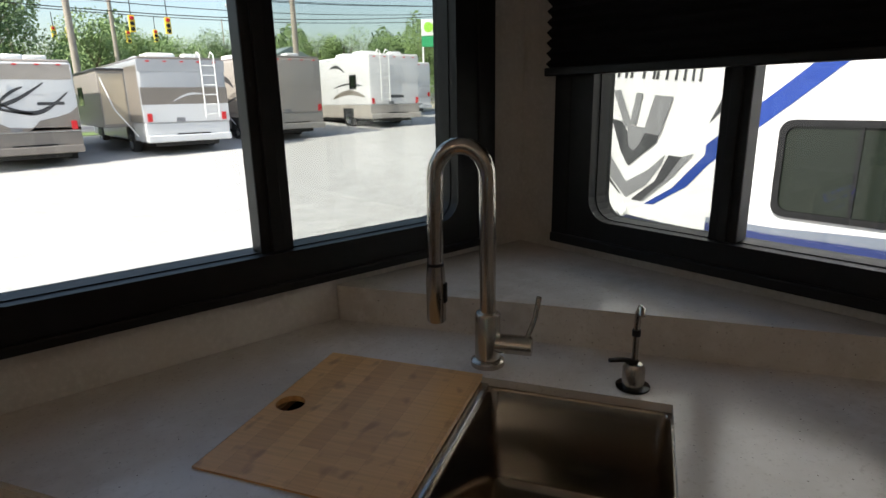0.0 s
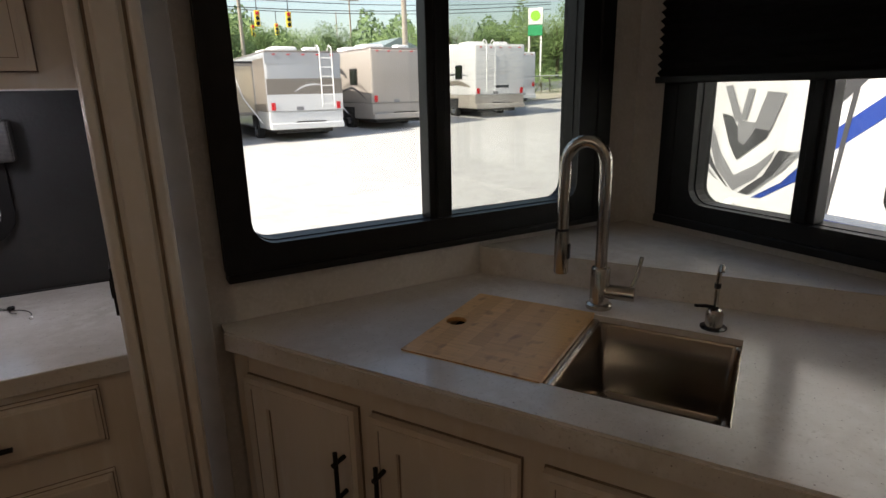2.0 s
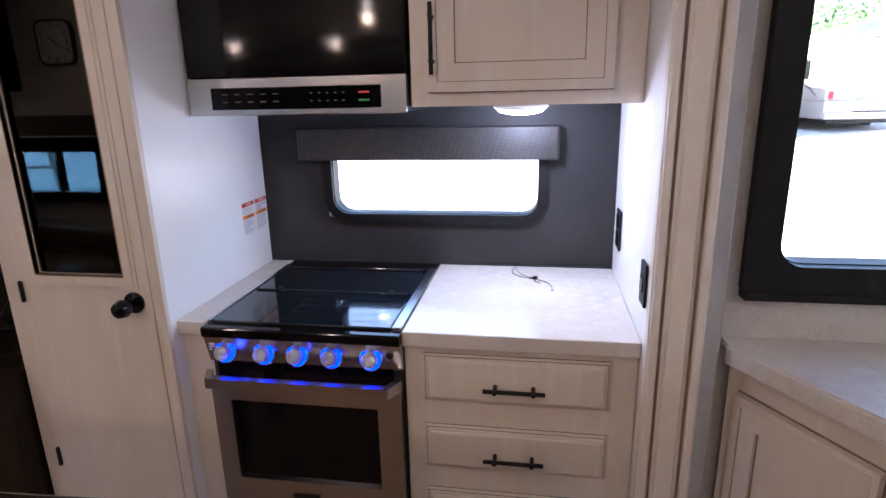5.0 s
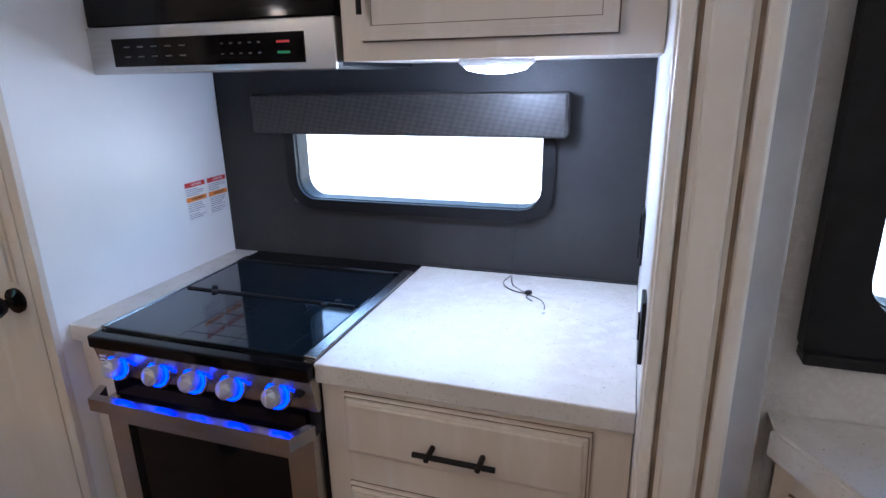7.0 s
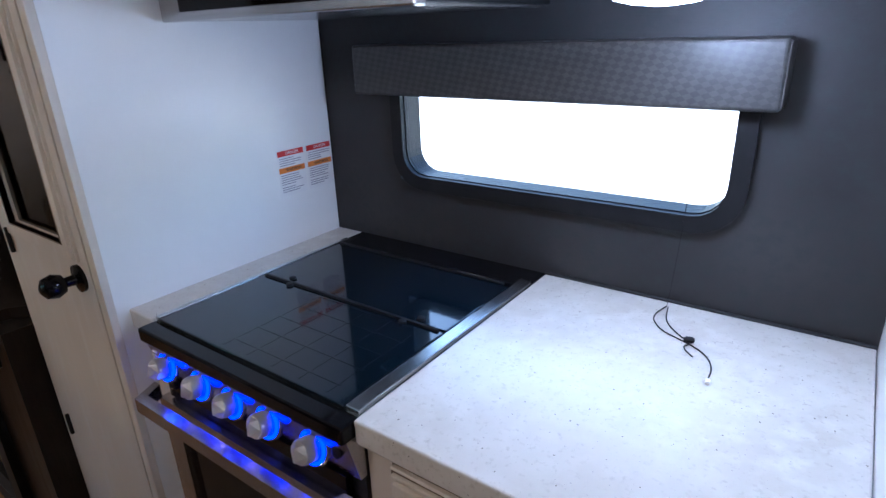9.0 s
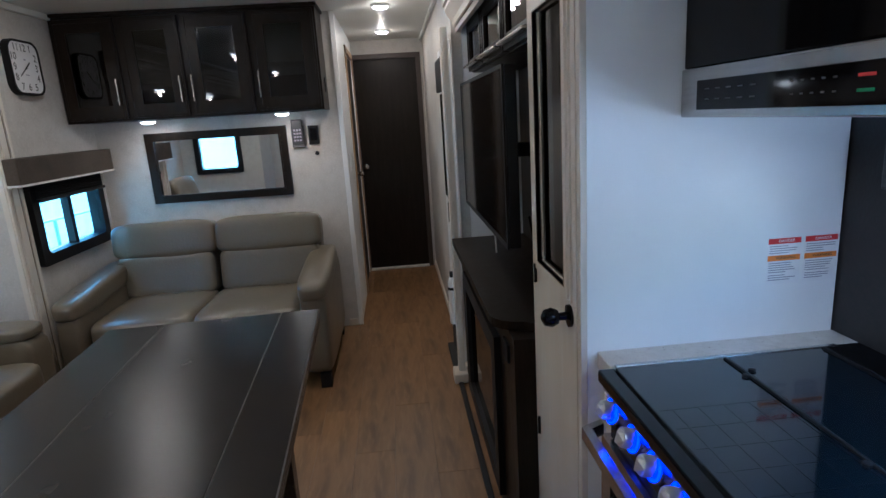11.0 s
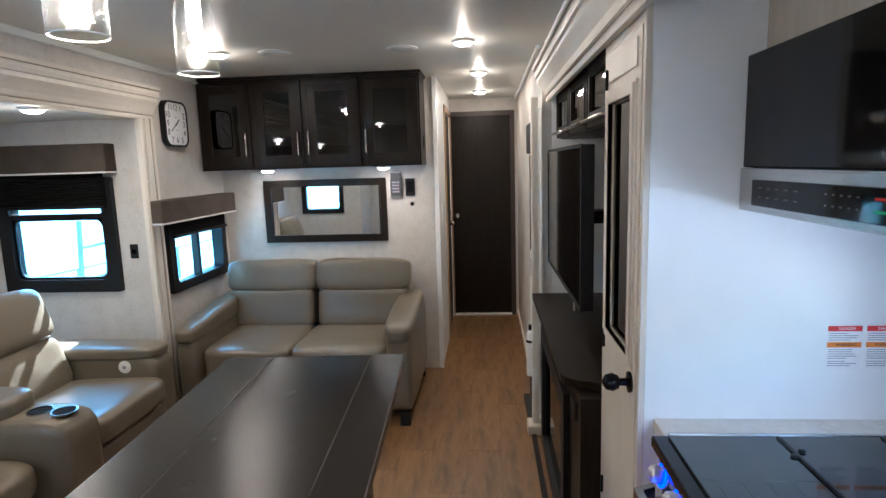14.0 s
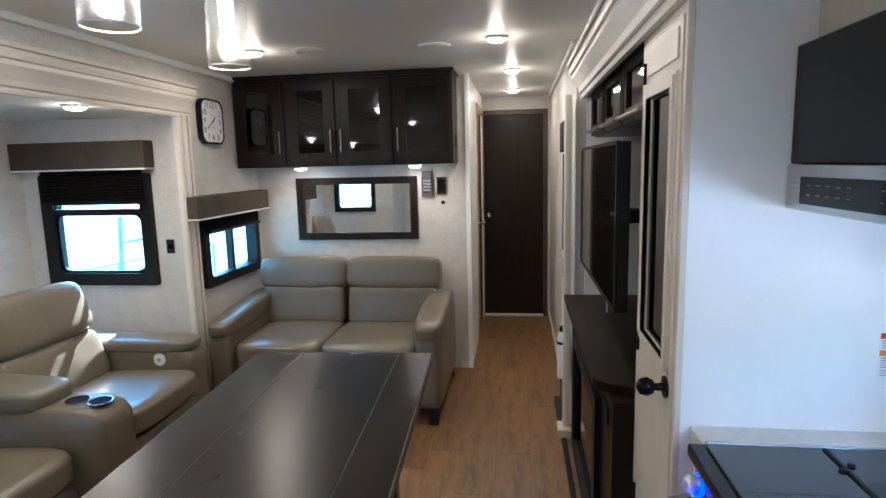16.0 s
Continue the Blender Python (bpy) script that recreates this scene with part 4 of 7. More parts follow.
ft = thing("filter_tap", D @ Matrix.Translation((0.8975, 0.4755, COUNTER_Z)), "small drinking-water tap with a black lever", "tap")
FT = D @ Matrix.Translation((0.8975, 0.4755, 0))
part("base_ring", lathe(bmesh.new(), [(0.026, COUNTER_Z), (0.026, COUNTER_Z + 0.003), (0.016, COUNTER_Z + 0.005)], FT, 24), BLACKGLOSS, ft, smooth=40)
part("body", lathe(bmesh.new(), [(0.017, COUNTER_Z + 0.003), (0.017, COUNTER_Z + 0.032), (0.013, COUNTER_Z + 0.040), (0.006, COUNTER_Z + 0.042)], FT, 20), NICKEL, ft, smooth=40)
part("spout", tube(bmesh.new(), [(0, 0, 0.95), (0.0, 0, 1.00), (0.001, 0, 1.035), (0.004, -0.006, 1.046), (0.006, -0.014, 1.046), (0.006, -0.02, 1.037)], 0.0048, 10), NICKEL, ft, smooth=50, m=FT)
part("collar", lathe(bmesh.new(), [(0.0065, 0.998), (0.0065, 1.008)], FT, 12), BLACK, ft)
part("lever", tube(bmesh.new(), [(0.004, 0, 0.955), (-0.018, -0.012, 0.961), (-0.036, -0.024, 0.963)], 0.0045, 8, 0.0035), BLACK, ft, smooth=40, m=FT)

# ---- kitchen slide-out ----
KF = 2.125
K = facing(0, KF + 0.012, 0, "-y")
kw = thing("kitchen_worktop", (-1.38, 2.39, 0.88), "speckled off-white worktop beside the cooker", "worktop")
part("slab", box(-1.627, -1.101, KF - 0.006, 2.658, 0.880, 0.917, 0.003), COUNTER, kw)
part("rear_seal", box(-1.627, -1.101, 2.652, 2.659, 0.917, 0.921, 0.001), SLATE, kw)
ks = thing("worktop_strip", (-2.16, 2.39, 0.88), "narrow speckled worktop strip between cooker and pantry panel", "worktop")
part("slab", box(-2.194, -2.117, KF, 2.658, 0.880, 0.917, 0.003), COUNTER, ks)
dc = thing("drawer_cabinet", (-1.38, 2.4, 0), "cream glazed base cabinet with four drawers and black bar handles", "cabinet")
part("body", box(-1.625, -1.102, KF + 0.012, 2.655, 0.09, 0.879), CREAM, dc)
part("toe_board", box(-1.625, -1.102, KF + 0.07, 2.6, 0.0, 0.09), DARKWOOD, dc)
for z0, z1 in ((0.744, 0.861), (0.566, 0.677), (0.375, 0.500), (0.13, 0.31)):
    x0, x1 = -1.580, -1.160
    bm = bmesh.new()
    bx(bm, x0, x1, z0, z1, 0.0, 0.009, 0.002, 1)
    bx(bm, x0 + 0.005, x1 - 0.005, z0 + 0.005, z1 - 0.005, 0.006, 0.0145, 0.003, 2)
    dr = part("drawer", bm, CREAM, dc, m=K)
    part("raised_face", bx(bmesh.new(), x0 + 0.011, x1 - 0.011, z0 + 0.011, z1 - 0.011, 0.012, 0.0195, 0.004, 3), CREAM, dr, m=K)
    part("glaze_line", ring(bmesh.new(), rect(x0 + 0.0032, x1 - 0.0032, z0 + 0.0032, z1 - 0.0032), rect(x0 + 0.0052, x1 - 0.0052, z0 + 0.0052, z1 - 0.0052), 0.0094, K), GLAZE, dr)
    part("glaze_line", ring(bmesh.new(), rect(x0 - 0.001, x1 + 0.001, z0 - 0.0025, z1 + 0.001), rect(x0, x1, z0, z1), 0.002, K), GLAZE, dr)
    bar_handle(dr, K @ Matrix.Translation(((x0 + x1) / 2, (z0 + z1) / 2 - 0.008, 0.0185)), 0.138)
fs = thing("filler_strip", (-2.165, 2.2, 0), "cream filler strip between cooker and pantry panel", "trim")
part("board", box(-2.194, -2.120, KF + 0.02, KF + 0.04, 0.05, 0.879, 0.002), CREAM, fs)

cooker = thing("gas_cooker", (-1.871, 2.38, 0.40), "stainless gas cooker with black glass lid and blue-lit knobs", "cooker")
part("body", box(-2.113, -1.631, 2.135, 2.60, 0.36, 0.895), IRON, cooker)
bm = bmesh.new()
slab(bm, [(0, 0), (0.012, 0.0), (0.03, 0.072), (0, 0.072)], 0.486, Matrix.Translation((-2.114, 2.135, 0.818)) @ Matrix(((0, 0, 1, 0), (-1, 0, 0, 0), (0, 1, 0, 0), (0, 0, 0, 1))))
part("control_panel", bm, STEEL, cooker)
part("rim_front", box(-2.116, -1.628, 2.098, 2.132, 0.888, 0.914, 0.004), BLACKGLOSS, cooker)
part("hob_frame", box(-2.115, -1.629, 2.130, 2.605, 0.896, 0.914), STEEL, cooker)
part("lid", box(-2.101, -1.655, 2.130, 2.355, 0.914, 0.921, 0.0025), HOB, cooker, "black glass cooktop lid")
part("lid", box(-2.101, -1.655, 2.359, 2.560, 0.914, 0.921, 0.0025), HOB, cooker, "black glass cooktop lid")
for k in range(5):
    part("grate_bar", box(-1.93, -1.69, 2.16 + 0.045 * k, 2.164 + 0.045 * k, 0.9212, 0.9216), GRATE, cooker)
    part("grate_bar", box(-1.93 + 0.058 * k, -1.926 + 0.058 * k, 2.14, 2.345, 0.9212, 0.9214), GRATE, cooker)
for y in (2.352, 2.562):
    part("hinge_bar", box(-2.095, -1.665, y - 0.003, y + 0.003, 0.9205, 0.9255, 0.0015), BLACK, cooker)
part("side_trim", box(-1.653, -1.629, 2.132, 2.60, 0.914, 0.922, 0.002), STEEL, cooker)
part("side_trim", box(-2.115, -2.103, 2.132, 2.60, 0.914, 0.922, 0.002), STEEL, cooker)
part("vent_strip", box(-2.115, -1.629, 2.575, 2.655, 0.90, 0.919, 0.002), BLACKGLOSS, cooker)
for k in range(2):
    part("vent_slot", box(-2.083 + 0.25 * k, -1.903 + 0.25 * k, 2.562, 2.570, 0.918, 0.927, 0.002), BLACKGLOSS, cooker)
for x in (-2.013, -2.033, -1.733, -1.713):
    part("hinge_button", lathe(bmesh.new(), [(0.007, 0.921), (0.007, 0.925), (0.004, 0.926)], Matrix.Translation((x, 2.345 if x in (-2.013, -1.733) else 2.37, 0)), 12), BLACK, cooker)
# cooker knobs, leaning with the panel
for x in (-2.063, -1.964, -1.88, -1.796, -1.7):
    m = pose(x, 2.114, 0.848, 90 - 14, 0, 0)
    kn = part("control_knob", lathe(bmesh.new(), [(0.0170, 0.006), (0.0185, 0.010), (0.0192, 0.013), (0.0180, 0.027), (0.0165, 0.0295), (0.004, 0.030)], m, 24), KNOB, cooker, smooth=40)
    part("flange", lathe(bmesh.new(), [(0.029, 0.0), (0.0285, 0.004), (0.026, 0.0055), (0.0185, 0.006)], m, 28), STEEL, kn, smooth=40)
    grip = bmesh.new()
    top = [grip.verts.new((0.0165 * math.cos(a * math.pi / 3), 0.0165 * math.sin(a * math.pi / 3), 0.0295)) for a in range(6)]
    ridge = [grip.verts.new((0.0, q, 0.0385)) for q in (-0.010, 0.010)]
    for face in ((top[0], top[1], ridge[1]), (top[1], top[2], ridge[1]), (top[2], top[3], ridge[1]), (top[3], ridge[0], ridge[1]), (top[3], top[4], ridge[0]), (top[4], top[5], ridge[0]), (top[5], top[0], ridge[0]), (top[0], ridge[1], ridge[0])):
        grip.faces.new(face)
    grip.faces.new(top[::-1])
    part("grip", grip, KNOB, kn, "faceted pointer cap", m=m)
    part("light_ring", ring(bmesh.new(), [(0.0250 * math.cos(a * math.pi / 14), 0.0250 * math.sin(a * math.pi / 14)) for a in range(28)], [(0.0200 * math.cos(a * math.pi / 14), 0.0200 * math.sin(a * math.pi / 14)) for a in range(28)], 0.004, m @ Matrix.Translation((0, 0, 0.0045))), BLUE, kn, "blue glowing ring")
part("igniter", lathe(bmesh.new(), [(0.009, 0.0), (0.009, 0.004), (0.006, 0.005)], pose(-1.655, 2.113, 0.860, 76), 14), BLACK, cooker)
part("badge", boxes((-2.105, -2.091, 2.1085, 2.11, 0.866, 0.869), (-2.105, -2.093, 2.1085, 2.11, 0.859, 0.862), (-2.105, -2.097, 2.1085, 2.11, 0.852, 0.855)), WHITE, cooker)
oven = part("oven_door", ring(bmesh.new(), rect(-2.111, -1.633, 0.43, 0.772), rect(-2.063, -1.689, 0.50, 0.722), 0.03, facing(0, 2.135, 0, "-y")), STEEL, cooker, "brushed steel oven door")
part("oven_glass", box(-2.067, -1.685, 2.115, 2.128, 0.495, 0.726), BLACKGLOSS, oven, "black oven window")
bm = bmesh.new()
slab(bm, [(-2.117, 2.106), (-2.095, 2.058), (-1.649, 2.058), (-1.627, 2.106), (-1.643, 2.106), (-1.659, 2.076), (-2.085, 2.076), (-2.101, 2.106)], 0.026, Matrix.Translation((0, 0, 0.776)))
part("handle", bm, STEEL, oven, "wide angled steel handle")
part("handle_well", box(-2.093, -1.653, 2.118, 2.132, 0.776, 0.814), BLACKGLOSS, oven)
part("badge", box(-1.923, -1.853, 2.102, 2.104, 0.455, 0.466), BLACK, oven)
part("lower_drawer", box(-2.111, -1.633, 2.105, 2.135, 0.365, 0.425, 0.004), STEEL, cooker)
cb = thing("cooker_base", (-1.871, 2.3, 0), "cream base panel under the cooker", "cabinet")
part("board", box(-2.117, -1.628, 2.14, 2.60, 0.05, 0.36, 0.002), CREAM, cb)
part("toe_board", box(-2.117, -1.628, 2.19, 2.58, 0.0, 0.05), DARKWOOD, cb)
for x in (-2.043, -1.873, -1.703):
    light("knob_glow", "POINT", (x, 2.085, 0.842), 0.03 * HOB_W, (0.03, 0.06, 1.0), 0.01)

mw = thing("microwave", (-1.91, 2.48, 1.397), "stainless over-range microwave with a black glass door", "microwave")
part("body", box(-2.187, -1.633, 2.315, 2.655, 1.402, 1.72, 0.003), BLACK, mw)
part("underside", box(-2.18, -1.64, 2.32, 2.65, 1.398, 1.404), STEEL, mw)
part("door", box(-2.187, -1.633, 2.295, 2.316, 1.487, 1.716, 0.003), BLACKGLOSS, mw, "black glass microwave door")
pn = part("control_band", box(-2.187, -1.633, 2.290, 2.316, 1.397, 1.486, 0.003), STEEL, mw, "brushed steel control band")
part("display", box(-2.124, -1.694, 2.2875, 2.291, 1.411, 1.463, 0.001), BLACKGLOSS, pn)
for r in range(2):
    for c in range(5):
        part("button_mark", box(-2.094 + c * 0.033, -2.080 + c * 0.033, 2.2865, 2.2878, 1.428 + r * 0.018, 1.4305 + r * 0.018), DIMPRINT, pn)
    for c in range(5):
        part("button_mark", box(-1.868 + c * 0.020, -1.862 + c * 0.020, 2.2865, 2.2878, 1.428 + r * 0.018, 1.4305 + r * 0.018), DIMPRINT, pn)
part("button_mark", box(-1.748, -1.722, 2.2865, 2.2878, 1.445, 1.449), RED, pn)
part("button_mark", box(-1.748, -1.722, 2.2865, 2.2878, 1.427, 1.431), GREENSIGN, pn)
mf = thing("bulkhead_box", (-1.91, 2.48, 1.72), "cream filler panel above the microwave, shade painted into its colour", "trim")
# cream board, darkened in its colour for the shade over the microwave
part("board", box(-2.194, -1.624, 2.335, 2.655, 1.722, 1.858), material("shaded_cream_filler", (0.40, 0.36, 0.30), 0.5, grain=[(8, (0.35, 0.31, 0.26), 0.5)], stretch=(8, 8, 1)), mf)

uc = thing("wall_cabinet", (-1.37, 2.48, 1.41), "cream glazed wall cabinet with one framed door", "cabinet")
part("body", box(-1.622, -1.102, 2.296, 2.655, 1.410, 1.858), CREAM, uc)
panel_door(uc, facing(0, 2.296, 0, "-y"), -1.580, -1.168, 1.442, 1.845, handle=(-1.566, 1.555, 0.15, True))
puck = thing("under_cabinet_light", (-1.372, 2.385, 1.41), "lit round white light under the wall cabinet", "light")
PM = Matrix.Translation((-1.372, 2.385, 1.410)) @ pose(0, 0, 0, 180)
part("rim", lathe(bmesh.new(), [(0.066, 0), (0.067, 0.006), (0.060, 0.012), (0.054, 0.013)], PM, 28), WHITE, puck, smooth=40)
part("lens", lathe(bmesh.new(), [(0.058, 0.011), (0.052, 0.018), (0.03, 0.023), (0.01, 0.025)], PM, 28), PUCKGLOW, puck, smooth=60)
light("puck_lamp", "POINT", (-1.372, 2.385, 1.368), PUCK_W * 2.6, COOL, 0.03)

pp = thing("pantry_side_panel", (-2.205, 2.36, 0), "white laminate side panel between cooker and pantry", "panel")
part("board", box(-2.216, -2.194, 2.104, 2.655, 0.0, 1.858), PANEL, pp)
part("edge_band", box(-2.1965, -2.1932, 2.0895, 2.104, 0.0, 1.858, 0.0015), CREAM, pp, "cream edge strip")


def notice(y0, y1, k):
    """A warning sheet on the panel that looks along +x."""
    root = thing("warning_label", (-2.192, (y0 + y1) / 2, 1.04), "white warning label with red and orange headings", "label", "warning labels")
    m = facing(-2.194, (y0 + y1) / 2, 0, "+x")
    w = (y1 - y0) / 2
    part("sheet", bx(bmesh.new(), -w, w, 1.034, 1.137, 0.0, 0.0008), PAPER, root, m=m)
    part("heading", bx(bmesh.new(), -w + 0.001, w - 0.001, 1.122, 1.134, 0.0, 0.0012), RED, root, m=m)
    part("heading", bx(bmesh.new(), -w + 0.001, w - 0.001, 1.085, 1.097, 0.0, 0.0012), ORANGE, root, m=m)
    lettering("word", "DANGER", 0.009, m @ Matrix.Translation((0.004, 1.128, 0.0014)), PAPER, root)
    lettering("word", "WARNING", 0.009, m @ Matrix.Translation((0.004, 1.091, 0.0014)), BLACKPRINT, root)
    rn = random.Random(k)
    for z in (1.117, 1.112, 1.107, 1.102, 1.080, 1.075, 1.070, 1.065, 1.060, 1.053, 1.048, 1.043):
        part("print_line", bx(bmesh.new(), -w + 0.004, -w + 0.004 + (2 * w - 0.008) * rn.uniform(0.55, 1.0), z - 0.0009, z + 0.0009, 0.0, 0.0011), GREYPRINT, root, m=m)


notice(2.495, 2.569, 1)
notice(2.577, 2.651, 2)


def outlet(name, m, w, h, label, keys=1):
    root = thing(name, m @ Vector((0, 0, 0)), label, "socket")
    part("plate", bx(bmesh.new(), -w / 2, w / 2, -h / 2, h / 2, 0.0, 0.006, 0.002), BLACK, root, m=m)
    for k in range(keys):
        z = (k - (keys - 1) / 2) * h * 0.45
        part("insert", bx(bmesh.new(), -w * 0.27, w * 0.27, z - h * 0.17, z + h * 0.17, 0.004, 0.009, 0.0015), BLACKGLOSS, root, m=m)
    return root


outlet("wall_socket", facing(-1.101, 2.54, 1.066, "-x"), 0.07, 0.108, "black wall socket on the white side wall", 2)
outlet("light_switch", facing(-1.101, 2.135, 1.046, "-x"), 0.055, 0.092, "black rocker switch on the white side wall")

def rounded_path(pts, times=2):
    """Cuts the corners of a polyline."""
    for _ in range(times):
        cut = [pts[0]]
        for p, q in zip(pts, pts[1:]):
            cut.append(tuple(a * 0.75 + b * 0.25 for a, b in zip(p, q)))
            cut.append(tuple(a * 0.25 + b * 0.75 for a, b in zip(p, q)))
        pts = cut + [pts[-1]]
    return pts


cord = thing("blind_cord", (-1.41, 2.62, 0.917), "thin black blind cord hanging down onto the worktop", "cord")
part("string", tube(bmesh.new(), rounded_path([(-1.372, 2.632, 1.25), (-1.378, 2.632, 1.10), (-1.386, 2.63, 0.96), (-1.389, 2.628, 0.925)]), 0.0006, 6), BLACK, cord)
part("string", tube(bmesh.new(), rounded_path([(-1.389, 2.628, 0.922), (-1.402, 2.585, 0.919), (-1.376, 2.545, 0.919), (-1.332, 2.528, 0.919), (-1.300, 2.508, 0.919), (-1.284, 2.475, 0.919), (-1.284, 2.44, 0.919)]), 0.0010, 6), BLACK, cord)
part("string", tube(bmesh.new(), rounded_path([(-1.386, 2.625, 0.922), (-1.378, 2.58, 0.919), (-1.352, 2.548, 0.919), (-1.325, 2.528, 0.919), (-1.335, 2.512, 0.919), (-1.315, 2.492, 0.919)]), 0.0010, 6), BLACK, cord)
part("toggle", lathe(bmesh.new(), [(0.003, 0), (0.005, 0.004), (0.005, 0.012), (0.003, 0.015)], pose(-1.337, 2.530, 0.922, 0, 90, 20), 10), BLACK, cord)
part("toggle", lathe(bmesh.new(), [(0.003, 0), (0.0045, 0.003), (0.003, 0.009)], pose(-1.284, 2.439, 0.921, 90, 0, 20), 10), WHITE, cord)

# ---- pantry ----
pantry = thing("pantry", (-2.42, 2.36, 0), "tall cream pantry with a half-glazed door and black knob", "pantry")
part("body", boxes((-2.622, -2.600, 2.104, 2.655, 0.0, 1.858), (-2.600, -2.218, 2.62, 2.655, 0.0, 1.858), (-2.600, -2.218, 2.124, 2.62, 0.0, 0.05), (-2.600, -2.218, 2.124, 2.62, 1.80, 1.858)), CREAM, pantry)
part("face_frame", ring(bmesh.new(), rect(-2.621, -2.197, 0.0, 1.858), rect(-2.575, -2.222, 0.05, 1.80), 0.012, facing(0, 2.104, 0, "-y")), CREAM, pantry)
for z in (0.42, 0.8, 1.2, 1.5):
    part("shelf", box(-2.598, -2.220, 2.13, 2.61, z, z + 0.015), CREAM, pantry)
PF = facing(0, 2.106, 0, "-y")
pd = part("door", ring(bmesh.new(), rect(-2.573, -2.224, 0.052, 1.797), rect(-2.515, -2.280, 1.042, 1.655), 0.016, PF), CREAM, pantry)
part("glass_frame", ring(bmesh.new(), rect(-2.540, -2.258, 1.016, 1.682), rect(-2.514, -2.281, 1.042, 1.656), 0.011, PF @ Matrix.Translation((0, 0, 0.016))), CREAM, pd)
part("frame_bead", ring(bmesh.new(), rect(-2.547, -2.251, 1.009, 1.689), rect(-2.540, -2.258, 1.016, 1.682), 0.005, PF @ Matrix.Translation((0, 0, 0.016))), CREAM, pd)
part("glaze_line", ring(bmesh.new(), rect(-2.5165, -2.2785, 1.0395, 1.6585), rect(-2.514, -2.281, 1.042, 1.656), 0.0118, PF @ Matrix.Translation((0, 0, 0.016))), GLAZE, pd)
part("glaze_line", ring(bmesh.new(), rect(-2.5755, -2.2215, 0.050, 1.7995), rect(-2.573, -2.224, 0.052, 1.797), 0.012, PF), GLAZE, pd)
part("upper_panel", bx(bmesh.new(), -2.545, -2.252, 1.715, 1.78, 0.016, 0.020, 0.002), CREAM, pd, m=PF)
part("pane", bx(bmesh.new(), -2.516, -2.279, 1.041, 1.657, 0.006, 0.010), DARKGLASS, pd, m=PF)
ball_knob(pd, pose(-2.268, 2.090, 0.975, 90), BLACKGLOSS, 0.0225, 0.026)
for z in (0.965, 0.50, 1.70):
    part("hinge", box(-2.576, -2.568, 2.082, 2.090, z, z + 0.055, 0.002), BLACK, pd)


# ---- fireplace and television cabinet ----
fp = thing("fireplace_cabinet", (-3.29, 2.3, 0), "espresso media cabinet with a built-in electric fireplace", "cabinet")
for nm, dims in (("side_panel", (-3.965, -3.70, 2.03, 2.62, 0.0, 0.775)), ("side_panel", (-2.90, -2.63, 2.03, 2.62, 0.0, 0.775)), ("carcass", (-3.70, -2.90, 2.16, 2.62, 0.0, 0.775)), ("plinth", (-3.70, -2.90, 2.03, 2.16, 0.0, 0.10)), ("top_rail", (-3.70, -2.90, 2.03, 2.16, 0.66, 0.775))):
    part(nm, box(*dims), DARKWOOD, fp)
top = [(-3.965, 2.62), (-3.965, 1.985)]
top += [(-2.79 + 0.09 * math.sin(a * math.pi / 12), 2.075 - 0.09 * math.cos(a * math.pi / 12)) for a in range(7)]
top += [(-2.66, 2.12), (-2.63, 2.13), (-2.63, 2.62)]
part("top", slab(bmesh.new(), top, 0.028, Matrix.Translation((0, 0, 0.776))), DARKWOOD, fp, "rounded dark worktop")
fr = part("fireplace_frame", ring(bmesh.new(), rect(-3.73, -2.87, 0.08, 0.69), rect(-3.66, -2.94, 0.14, 0.62), 0.022, facing(0, 2.03, 0, "-y")), BLACK, fp, "black fireplace frame")
gl = part("glass", box(-3.665, -2.935, 2.028, 2.032, 0.135, 0.625), DARKGLASS, fr)
gl.visible_shadow = False
part("ember_bed", cushion(-3.62, -2.98, 2.06, 2.14, 0.13, 0.24, 3, wrinkle=0.02, seed=3), EMBER, fr, "crushed glass ember bed")
part("catch", box(-2.78, -2.70, 2.022, 2.032, 0.67, 0.73, 0.002), BLACK, fp)
bw = thing("media_back_panel", (-3.29, 2.4, 0.805), "dark wood panel behind the television", "panel")
part("board", box(-3.96, -2.63, 2.36, 2.40, 0.805, 1.857), DARKWOOD, bw)

tv = thing("television", (-3.26, 2.09, 0.80), "black flat-screen television on a swing arm", "television")
TVM = pose(-3.285, 2.052, 1.30, 90, 0, 0)
part("housing", bx(bmesh.new(), -0.507, 0.507, -0.285, 0.262, -0.042, -0.006, 0.004), BLACK, tv, m=TVM)
part("screen", bx(bmesh.new(), -0.499, 0.499, -0.273, 0.255, -0.008, 0.001), BLACKGLOSS, tv, m=TVM)
part("bezel", ring(bmesh.new(), rect(-0.509, 0.509, -0.287, 0.264), rect(-0.496, 0.496, -0.270, 0.252), 0.006, TVM @ Matrix.Translation((0, 0, -0.004))), BLACK, tv)
part("back_hump", bx(bmesh.new(), -0.25, 0.25, -0.20, 0.10, -0.075, -0.04, 0.012), BLACK, tv, m=TVM)
part("wall_bracket", boxes((-3.32, -3.21, 2.12, 2.36, 1.26, 1.31), (-3.36, -3.17, 2.345, 2.36, 1.2, 1.4), bev=0.004), BLACK, tv)
cables = thing("cable_bundle", (-2.9, 2.2, 0.80), "loose black cables behind the television", "cable")
for k in range(4):
    part("cable", tube(bmesh.new(), [(-2.95 + 0.05 * k, 2.16, 1.08), (-2.93 + 0.06 * k, 2.18 + 0.02 * k, 0.95), (-2.88 + 0.03 * k, 2.20, 0.86), (-2.95 + 0.07 * k, 2.22, 0.812), (-2.80, 2.26 + 0.02 * k, 0.811)], 0.004, 8), BLACK, cables, smooth=50)
